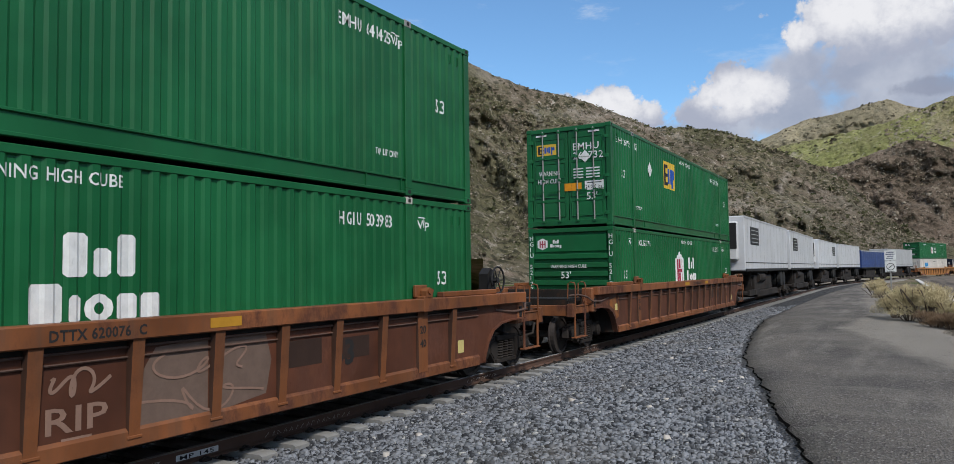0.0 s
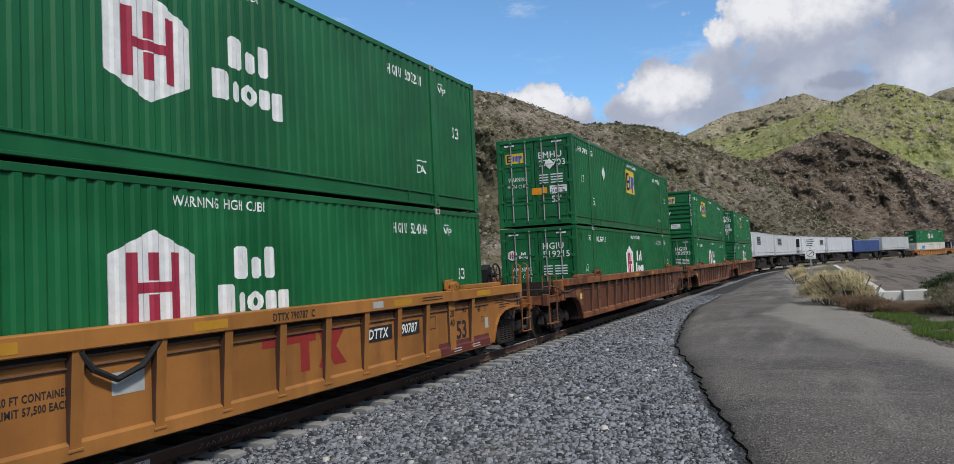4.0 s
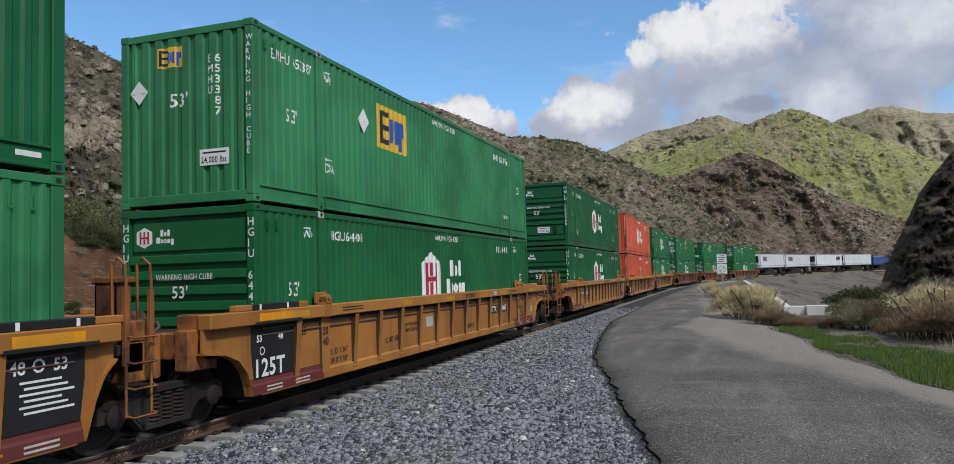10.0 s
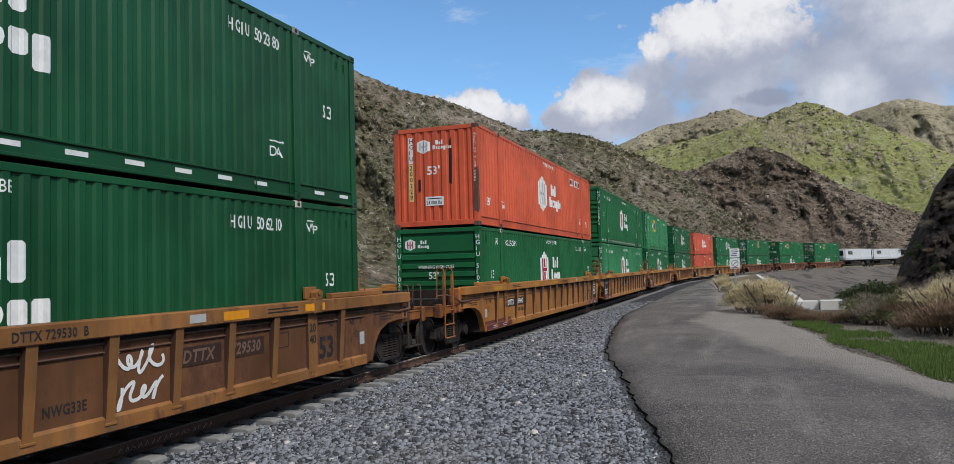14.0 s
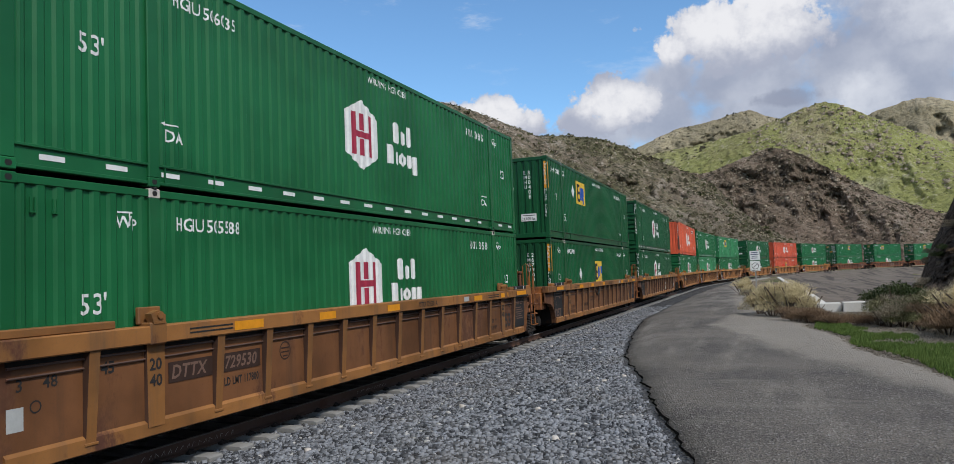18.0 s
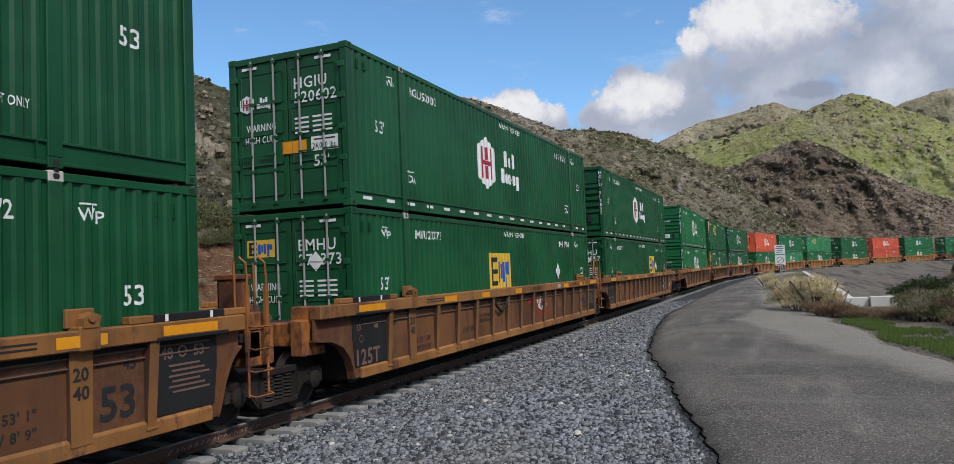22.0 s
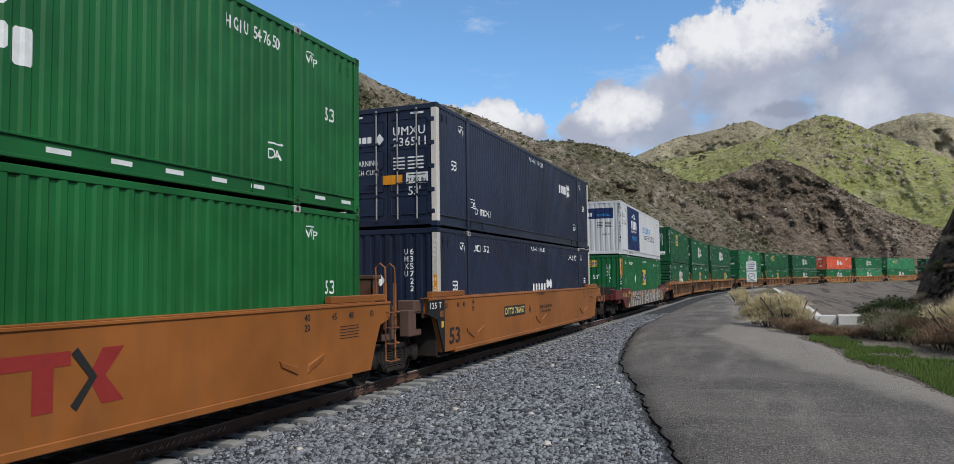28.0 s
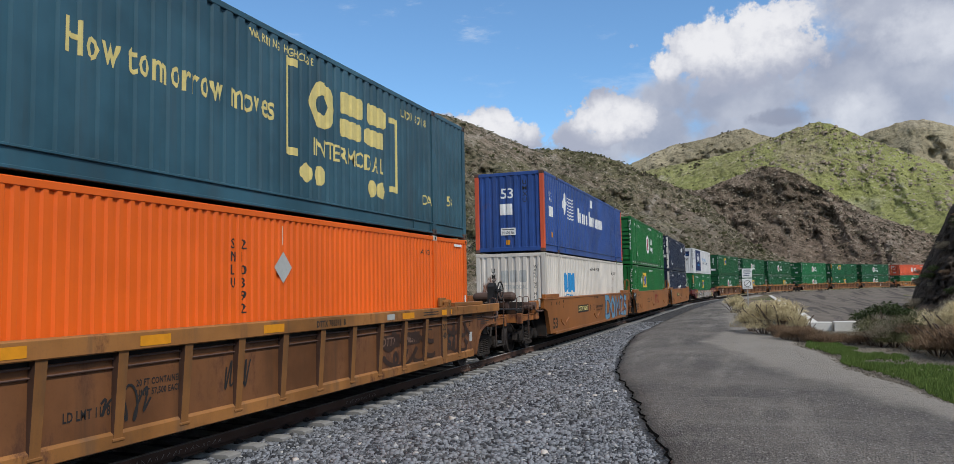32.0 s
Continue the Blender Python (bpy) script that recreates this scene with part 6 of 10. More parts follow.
def emblem(c, breaks, y, z, h, white=INK_WHITE, bars=INK_RED, house=False, face="side", x=WX - 0.012, tag="e"):
    """A six-sided white badge with red bars."""
    w = h * 0.94
    key = ("emb", tag, y, z, h, white.name, bars.name, house, face)
    e = Flat().poly([(-w / 2, -h * 0.28 if not house else -h * 0.5), (0, -h / 2), (w / 2, -h * 0.28 if not house else -h * 0.5), (w / 2, h * 0.28), (0, h / 2), (-w / 2, h * 0.28)])
    lay(e, "badge", white, c, face, y, z, breaks, x=x, gap=0.004, key=key + (0,))
    b = Flat()
    q = h * 0.30
    b.rect(-w * 0.30, -q, -w * 0.19, q).rect(w * 0.19, -q, w * 0.30, q).rect(-w * 0.055, h * 0.06, w * 0.055, q).rect(-w * 0.055, -q, w * 0.055, -h * 0.06)
    b.rect(-w * 0.19, -h * 0.045, w * 0.19, h * 0.045)
    lay(b, "badge_symbol", bars, c, face, y, z, breaks, x=x, gap=0.007, key=key + (1,))


def word_blocks(c, breaks, y, z, h, mat=INK_WHITE, face="side", x=WX - 0.012, tag="w", inc=False):
    """Two rows of plain rounded blocks, the shape of a painted company name."""
    k = h / 0.86
    f = Flat()
    for u0, u1, v0, v1 in ((0.32, 0.56, 0.44, 0.86), (0.61, 0.80, 0.44, 0.72), (0.86, 1.06, 0.44, 0.86)):
        f.rect(u0 * k, v0 * k, u1 * k, v1 * k, 0.035 * k)
    for u0, u1, v0, v1 in ((0.0, 0.32, 0.0, 0.38), (0.37, 0.50, 0.0, 0.27), (0.86, 1.08, 0.0, 0.27), (1.14, 1.36, -0.12, 0.27)) + (((1.44, 1.52, 0, 0.36), (1.57, 1.74, 0, 0.26), (1.79, 1.95, 0, 0.26)) if inc else ()):
        f.rect(u0 * k, v0 * k, u1 * k, v1 * k, 0.035 * k)
    f.ring(0.68 * k, 0.135 * k, 0.06 * k, 0.145 * k, 12)
    lay(f, "company_mark", mat, c, face, y, z, breaks, x=x, key=("wb", tag, y, z, h, mat.name, face, inc))


def colour_panel(c, breaks, y, z, w, h, face="side", x=WX - 0.012, tag="p"):
    """A yellow panel with one dark and two blue blocks."""
    key = ("cp", tag, y, z, w, h, face)
    lay(Flat().rect(0, 0, w, h), "yellow_panel", INK_YELLOW, c, face, y, z, breaks, x=x, gap=0.004, key=key + (0,))
    d = Flat().rect(0.07 * w, 0.12 * h, 0.17 * w, 0.88 * h)
    for v in (0.12, 0.44, 0.76):
        d.rect(0.17 * w, v * h, 0.37 * w, (v + 0.12) * h)
    lay(d, "dark_block", INK_BLACK, c, face, y, z, breaks, x=x, gap=0.007, key=key + (1,))
    b = Flat().rect(0.40 * w, 0.20 * h, 0.50 * w, 0.76 * h).rect(0.52 * w, 0.30 * h, 0.58 * w, 0.70 * h).rect(0.60 * w, 0.20 * h, 0.69 * w, 0.76 * h)
    b.rect(0.73 * w, 0.06 * h, 0.81 * w, 0.76 * h).rect(0.81 * w, 0.40 * h, 0.92 * w, 0.76 * h, 0.03)
    lay(b, "blue_block", INK_BLUE, c, face, y, z, breaks, x=x, gap=0.007, key=key + (2,))


def placard(c, breaks, u, v, r, face="side", x=WX - 0.012, mat=INK_WHITE):
    lay(Flat().poly([(0, -r), (r * 0.92, 0), (0, r), (-r * 0.92, 0)]), "placard", mat, c, face, u, v, None, x=x, gap=0.008, key=("plac", u, v, r, face, mat.name))
    lay(Flat().rect(-r * 0.7, -0.02, r * 0.7, 0.0), "placard_seam", INK_GREY, c, face, u, v, breaks, x=x, gap=0.011, key=("plac2", u, v, r, face))


def side_words(c, number, upper, mat=INK_WHITE, kind="even", low53=False, stripes=False, nums=True, big=True, panel=False, lift=False):
    """The usual small words on a container's long side."""
    br = SIDE_BREAKS[kind]
    X = WX - 0.012

    def put(f, tag, nm="lettering"):
        if f.f:
            lay(f, nm, mat, c, "side", 0, 0, br, x=X, key=(tag, mat.name, kind) if tag else None)
    f = Flat()
    z53 = 0.62 if low53 else 1.42
    if big:
        f.text("53'", yr(0.70 if low53 else 0.92), z53, 0.23)
        f.text("53", yr(15.0), z53 if low53 else 1.53 if upper else 1.46, 0.23)
    w0 = 2.15 if panel and upper else 1.05 if panel else 1.42
    w1 = 13.72 if panel and upper else 14.45
    for w in (w0, w1) if not low53 else ():
        f.text("W", yr(w), 2.40, 0.14).text("P", yr(w + 0.22), 2.37, 0.14).rect(yr(w + 0.02), 2.57, yr(w + 0.24), 2.59).rect(yr(w + 0.17), 2.42, yr(w + 0.19), 2.57)
    put(f, ("sw1", z53, big, panel, w0, upper))
    put(Flat().text("WARNING HIGH CUBE", yr(7.45), 2.58, 0.13, 1.62), "warn")
    if upper:
        f = Flat()
        if panel:
            f.text("TOP LIFT ONLY", yr(13.3), 0.58, 0.10, 0.62)
            if lift:
                f.text("TOP LIFT ONLY", yr(2.25), 0.58, 0.10, 0.55)
            else:
                f.text("DA", yr(2.2), 0.72, 0.17).rect(yr(2.24), 0.945, yr(2.47), 0.965).poly([(yr(2.27), 0.995), (yr(2.15), 0.955), (yr(2.27), 0.925)])
        else:
            f.text("DA", yr(2.2), 0.60, 0.16).rect(yr(2.18), 0.81, yr(2.44), 0.83).poly([(yr(2.18), 0.85), (yr(2.18), 0.79), (yr(2.12), 0.82)]).text("DA", yr(13.45), 0.64, 0.16).rect(yr(13.45), 0.87, yr(13.75), 0.895)
            f.poly([(yr(13.75), 0.91), (yr(13.75), 0.855), (yr(13.81), 0.882)])
        put(f, ("da", panel, lift))
    if number and nums:
        f = Flat().text(number, yr(0.55 if panel and upper else 2.35), 2.40, 0.17, 1.22).text(number, yr(12.45), 2.38, 0.19, 1.28)
        put(f, None)
    elif nums:
        f = Flat()
        for y in (2.35, 12.45):
            for i in range(9):
                f.rect(yr(y) + i * 0.14, 2.40, yr(y) + i * 0.14 + 0.09, 2.57)
        put(f, "numbars")
    # locker slots at the top of the end bays
    def slot():
        return Build().box(X - 0.01, X + 0.010, -0.030, -0.018, 2.50, 2.66).box(X - 0.01, X + 0.010, 0.018, 0.030, 2.50, 2.66).box(X - 0.01, X + 0.010, -0.018, 0.018, 2.50, 2.512).mesh("locker_slot", skin)
    skin = c.children[0].data.materials[0]
    for y in (0.36, 0.62, 15.5, 15.76):
        part("locker_slot", cached(("slots", skin.name), slot), c, at=pose(0, yr(y), 0))
    if stripes:
        for i in range(19):
            a = yr(0.45 + i * 0.84)
            if abs(abs(a + 0.15) - 6.096) > 0.26:
                lay(Flat().rect(a, 0.14, a + 0.31, 0.20), "reflective_tape", INK_WHITE, c, "side", 0, 0, None, x=WX - 0.034, gap=0.004, key=("stripe", i))


def end_words(c, number, style, logo, upper, mat=INK_WHITE):
    """Marks on the end that faces back along the train."""
    X = {"ribs": L2 - 0.050, "vert": L2 - 0.014, "doors": L2 - 0.022}[style]
    br = END_BREAKS if style == "vert" else None
    XP = L2

    def put(f, gap=0.005, m=mat, nm="lettering", x=X, b=br, key=None):
        lay(f, nm, m, c, "rear", 0, 0, b, x=x, gap=gap, key=key)
    if style == "ribs":
        if logo == "badge":
            emblem(c, None, -0.86, 2.44, 0.34, face="rear", x=X, tag="re")
            word_blocks(c, None, -0.62, 2.34, 0.22, face="rear", x=X, tag="rw")
        else:
            colour_panel(c, None, -0.36, 2.14, 0.66, 0.42, face="rear", x=X, tag="rpp")
            placard(c, None, -0.86, 1.93, 0.24, face="rear", x=L2 - 0.012)
            f = Flat()
            for j in range(5):
                f.rect(-1.0, 0.92 - j * 0.075, -0.68, 0.945 - j * 0.075)
                if j < 3:
                    f.rect(-0.58, 0.90 - j * 0.075, -0.14, 0.925 - j * 0.075)
            put(f, x=X, key=("ewb", mat.name), nm="stencil")
            rating_plate(c, X, -0.02, 0.62)
        if logo == "badge":
            put(Flat().text("WARNING HIGH CUBE", -0.60, 1.74, 0.095, 1.1), 0.004, x=L2 - 0.012, key=("ew1", mat.name))
        put(Flat().text("53'", -0.28, 1.45, 0.19), 0.004, x=L2 - 0.012, key=("ew2", mat.name))
        if number:
            put(Flat().text(number, -WX + 0.05, 2.55, 0.125, stack=True).text(number if logo == "badge" else "WARNING HIGH CUBE", WX - 0.12, 2.55, 0.125 if logo == "badge" else 0.085, stack=True), x=XP, b=None)
        if upper and logo == "badge":
            rating_plate(c, X, -0.12, 0.62)
            b = cached("endbox", lambda: Build().box(0.62, 0.78, -L2 + 0.0, -L2 + 0.06, 0.60, 0.92, 0.012).mesh("document_box", BLACK_STEEL))
            part("document_box", b, c)
    elif style == "vert":
        if logo == "panel":
            colour_panel(c, br, -0.55, 2.28, 0.50, 0.34, face="rear", x=X, tag="rp")
            placard(c, br, -0.92, 1.92, 0.20, face="rear", x=X)
            put(Flat().text("53'", -0.30, 1.62, 0.22), key=("ev1", mat.name))
            if upper:
                rating_plate(c, X, 0.28, 0.62)
        if number:
            a, b = number.split(" ")
            put(Flat().text(a, 0.42, 2.28, 0.13, stack=True).text(b, 0.58, 2.28, 0.13, stack=True))
            put(Flat().text("WARNING HIGH CUBE", WX - 0.12, 2.55, 0.085, stack=True), x=XP, b=None, key=("evw", mat.name))
    else:
        if logo == "badge":
            emblem(c, None, -0.90, 2.02, 0.34, face="rear", x=X, tag="de")
            word_blocks(c, None, -0.68, 1.92, 0.20, face="rear", x=X, tag="dw")
        elif logo == "panel":
            colour_panel(c, None, -0.98, 2.10, 0.62, 0.32, face="rear", x=X, tag="dp")
            placard(c, None, 0.52, 1.98, 0.18, face="rear", x=X)
        f = Flat()
        if number:
            a, b = number.split(" ")
            f.text(a, 0.16, 2.18, 0.20).text(b, 0.16, 1.92, 0.20)
        f.text("WARNING", -0.92, 1.50, 0.13, 0.66).text("HIGH CUBE", -0.95, 1.27, 0.13, 0.72).text("53'", 0.55, 0.75, 0.20)
        put(f)
        f = Flat()
        for j in range(4):
            f.rect(0.16, 1.62 - j * 0.085, 0.46, 1.655 - j * 0.085).rect(0.54, 1.62 - j * 0.085, 0.95, 1.655 - j * 0.085)
        put(f, key=("dbars", mat.name))
        f = Flat()
        for u in (-1.0, 0.62):
            f.rect(u, 2.66, u + 0.34, 2.71)
        put(f, key="dtape", nm="reflective_tape", m=INK_WHITE)
        rating_plate(c, X, -0.98 if not upper else 0.50, 0.52 if not upper else 1.02, upper)


def rating_plate(c, x, u, v, amber=False):
    b = ("rate", x, u, v)
    lay(Flat().rect(0, 0, 0.56, 0.26), "rating_label", INK_WHITE, c, "rear", u, v, None, x=x, gap=0.009, key=b + (0,))
    lay(Flat().text("24,000 lbs", 0.03, 0.04, 0.10, 0.48).rect(0.06, 0.19, 0.5, 0.215), "rating_text", INK_BLACK, c, "rear", u, v, None, x=x, gap=0.012, key=b + (1,))
    if amber:
        lay(Flat().rect(-0.62, 0, -0.1, 0.22), "amber_label", INK_AMBER, c, "rear", u, v, None, x=x, gap=0.009, key=b + (2,))


# one call for each finish
def hub(number, upper, end, mat=None, stripes=False, shift=0.0):
    """Green (or orange) container with the white six-sided badge."""
    mt = mat or GREEN
    orange = mt in (ORANGE, ORANGE_OLD)
    kind = "groove" if orange else "even"
    col = "orange-red" if orange else ("faded green" if mt is GREEN_PALE else "dark green")
    where = "stacked on top" if upper else "in a rail car well"
    c = container(mt, "%s corrugated freight container %s, white badge" % (col, where), upper, end, kind)
    br = SIDE_BREAKS[kind]
    side_words(c, number, upper, kind=kind, low53=orange, stripes=stripes, nums=not orange)
    zc = 1.50 if upper else 1.62
    emblem(c, br, yr(7.15 + shift), zc, 1.33, bars=INK_GREY if orange else INK_RED, house=not upper and not orange, tag=kind)
    word_blocks(c, br, yr(8.12 + shift), zc - 0.40, 0.88, tag=kind, inc=orange)
    if orange:
        number_plates(c, br, 11.85, 2.28, 1.35)
    end_words(c, "" if end == "vert" else number, end, "badge", upper)
    if end == "vert":
        XE = L2 - 0.014
        emblem(c, END_BREAKS, -0.36, 2.34, 0.42, bars=INK_GREY, face="rear", x=XE, tag="ov")
        word_blocks(c, END_BREAKS, -0.08, 2.24, 0.26, face="rear", x=XE, tag="ovw", inc=True)
        lay(Flat().text("53'", -0.26, 1.52, 0.24), "lettering", INK_WHITE, c, "rear", 0, 0, END_BREAKS, x=XE, key="ov53")
        rating_plate(c, XE, -0.32, 0.62)
        a, b = number.split(" ")
        for v0, v1, word, back in ((1.86, 2.62, a, INK_WHITE), (0.76, 1.84, b, INK_CREAM)):
            lay(Flat().rect(-0.83, v0, -0.69, v1), "number_strip", back, c, "rear", 0, 0, None, x=XE, gap=0.004, key=("ovs", v0))
            lay(Flat().text(word, -0.80, v1 - 0.16, 0.13, stack=True), "lettering", INK_BLACK, c, "rear", 0, 0, None, x=XE, gap=0.007)
        lay(Flat().poly([(0.40, 1.25), (0.50, 1.20), (0.53, 2.0), (0.50, 2.55), (0.42, 2.45)]), "dark_stain", INK_UMBER, c, "rear", 0, 0, END_BREAKS, x=XE, gap=0.002, key="ovst")
        lay(Flat().poly([(WX - 0.14, 0.42), (WX - 0.005, 0.36), (WX - 0.005, 1.66), (WX - 0.10, 1.60), (WX - 0.13, 1.1)]), "rust_patch", CAST, c, "rear", 0, 0, None, x=L2, gap=0.002, key="ovr1")
        lay(Flat().poly([(-L2 + 0.005, 0.36), (-L2 + 0.10, 0.50), (-L2 + 0.07, 1.1), (-L2 + 0.11, 1.5), (-L2 + 0.005, 1.66)]), "rust_patch", CAST, c, "side", 0, 0, None, x=WX, gap=0.002, key="ovr2")
        part("door_latch", cached("ovlatch", lambda: Build().box(-0.53, -0.46, -L2 - 0.012, -L2 + 0.03, 1.05, 1.40, 0.012).mesh("door_latch", BLACK_STEEL)), c)
        lay(Flat().text("WARNING HIGH CUBE", WX - 0.11, 2.55, 0.062, stack=True), "lettering", INK_WHITE, c, "rear", 0, 0, None, x=L2, key="ovwarn")
    return c


def emp(number, upper, end, mat=None, ye=None, strips=False, high=False, lift=False, card=True):
    """Green container with the yellow panel."""
    mt = mat or GREEN
    orange = mt in (ORANGE, ORANGE_OLD)
    kind = "groove" if orange else "even"
    c = container(mt, "%s corrugated freight container %s, yellow panel" % ("orange-red" if orange else "dark green", "stacked on top" if upper else "in a rail car well"), upper, end, kind)
    br = SIDE_BREAKS[kind]
    if orange:
        # repainted patches round the panel, the number on stuck-on plates
        side_words(c, "", upper, kind=kind, low53=True, nums=False, big=False)
        for y, z, w, h in ((5.05, 0.30, 1.75, 1.45), (9.0, 0.30, 1.05, 0.95), (6.0, 2.36, 1.2, 0.28)):
            lay(Flat().rect(yr(y), z, yr(y + w), z + h), "fresh_patch", FRESH_RED, c, "side", 0, 0, br, x=WX - 0.012, gap=0.002)
        colour_panel(c, br, yr(7.0), 1.12, 1.40, 0.84, tag=kind)
        number_plates(c, br, 12.3, 2.25)
    else:
        side_words(c, number, upper, kind=kind, panel=True, lift=lift, nums=not high)
        y = ye if ye is not None else (4.35 if upper or high else 7.2)
        colour_panel(c, br, yr(y), 1.52 if upper or high else 1.20, 1.48, 0.94, tag=kind)
        if card:
            placard(c, br, yr(3.7 if upper or high else (4.4 if ye is None else 12.2)), 1.95 if upper or high else 1.6, 0.26)
    end_words(c, number, end, "panel", upper)
    if strips:
        for u in (-WX + 0.04, WX - 0.12):
            lay(Flat().rect(0, 0, 0.08, 0.95), "yellow_strip", INK_AMBER, c, "rear", u, 1.75, None, x=L2, gap=0.004, key=("ystrip", u))
        lay(Flat().rect(0, 0, 0.07, 0.95), "yellow_strip", INK_AMBER, c, "side", yr(0.04), 1.75, None, x=WX, gap=0.004, key="ystrip")
    return c


def number_plates(c, br, y, z, k=1.0):
    """Stuck-on white plates with black figures."""
    for a, w in ((0.0, 0.42), (0.62, 0.20), (0.90, 0.20), (1.18, 0.20)):
        u = y + a * k
        lay(Flat().rect(yr(u), z, yr(u + w * k), z + 0.22 * k), "number_plate", INK_WHITE, c, "side", 0, 0, br, x=WX - 0.012, gap=0.004, key=("nplate", u, z))
        for i in range(int(w / 0.1)):
            b = u + (0.04 + i * 0.095) * k
            lay(Flat().rect(yr(b), z + 0.04 * k, yr(b + 0.05 * k), z + 0.18 * k), "figure_bar", INK_BLACK, c, "side", 0, 0, br, x=WX - 0.012, gap=0.007, key=("nbar", b, z))


def umax(number, upper, end):
    white = upper
    c = container(NAVY, "navy blue corrugated freight container with pale corner posts", upper, end, "fine", posts=WHITE_WORN)
    br = SIDE_BREAKS["fine"]
    side_words(c, number, upper, kind="fine", nums=not upper)
    f = Flat()
    y0, z0, k = (11.3, 1.95, 0.40) if upper else (7.6, 1.05, 0.62)
    for i in range(5):
        f.rect(i * 0.52 * k, 0, i * 0.52 * k + (0.40 if i else 0.28) * k, 0.75 * k if i else 0.75 * k, 0.05 * k)
    lay(f, "company_mark", INK_WHITE, c, "side", yr(y0), z0, br, x=WX - 0.012)
    d = Flat()
    for a in range(4):
        q = a * math.pi / 2 + math.pi / 4
        u, v = 3.25 * k + math.cos(q) * 0.42 * k, 0.42 * k + math.sin(q) * 0.42 * k
        d.poly([(u, v - 0.33 * k), (u + 0.33 * k, v), (u, v + 0.33 * k), (u - 0.33 * k, v)])
    lay(d, "badge", INK_WHITE, c, "side", yr(y0), z0, br, x=WX - 0.012)
    if upper:
        lay(Flat().text("TOP LIFT ONLY", yr(2.4), 0.45, 0.17, 1.3), "lettering", INK_WHITE, c, "side", 0, 0, br, x=WX - 0.012)
    f = Flat()
    for i in range(4):
        f.rect(-0.95 + i * 0.14, 2.05 if upper else 1.6, -0.84 + i * 0.14, 2.20 if upper else 1.75, 0.01)
    z = 2.12 if upper else 1.68
    f.poly([(-0.32, z), (-0.20, z + 0.14), (-0.08, z), (-0.20, z - 0.14)])
    X = L2 - (0.022 if end == "doors" else 0.014)
    lay(f, "company_mark", INK_WHITE, c, "rear", 0, 0, None if end == "doors" else END_BREAKS, x=X)
    end_words(c, number, end, "", upper)
    if not upper:
        for u in (-WX + 0.03, WX - 0.11):
            lay(Flat().rect(0, 0, 0.08, 0.6), "yellow_strip", INK_AMBER, c, "rear", u, 1.2, None, x=L2, gap=0.004)
    return c


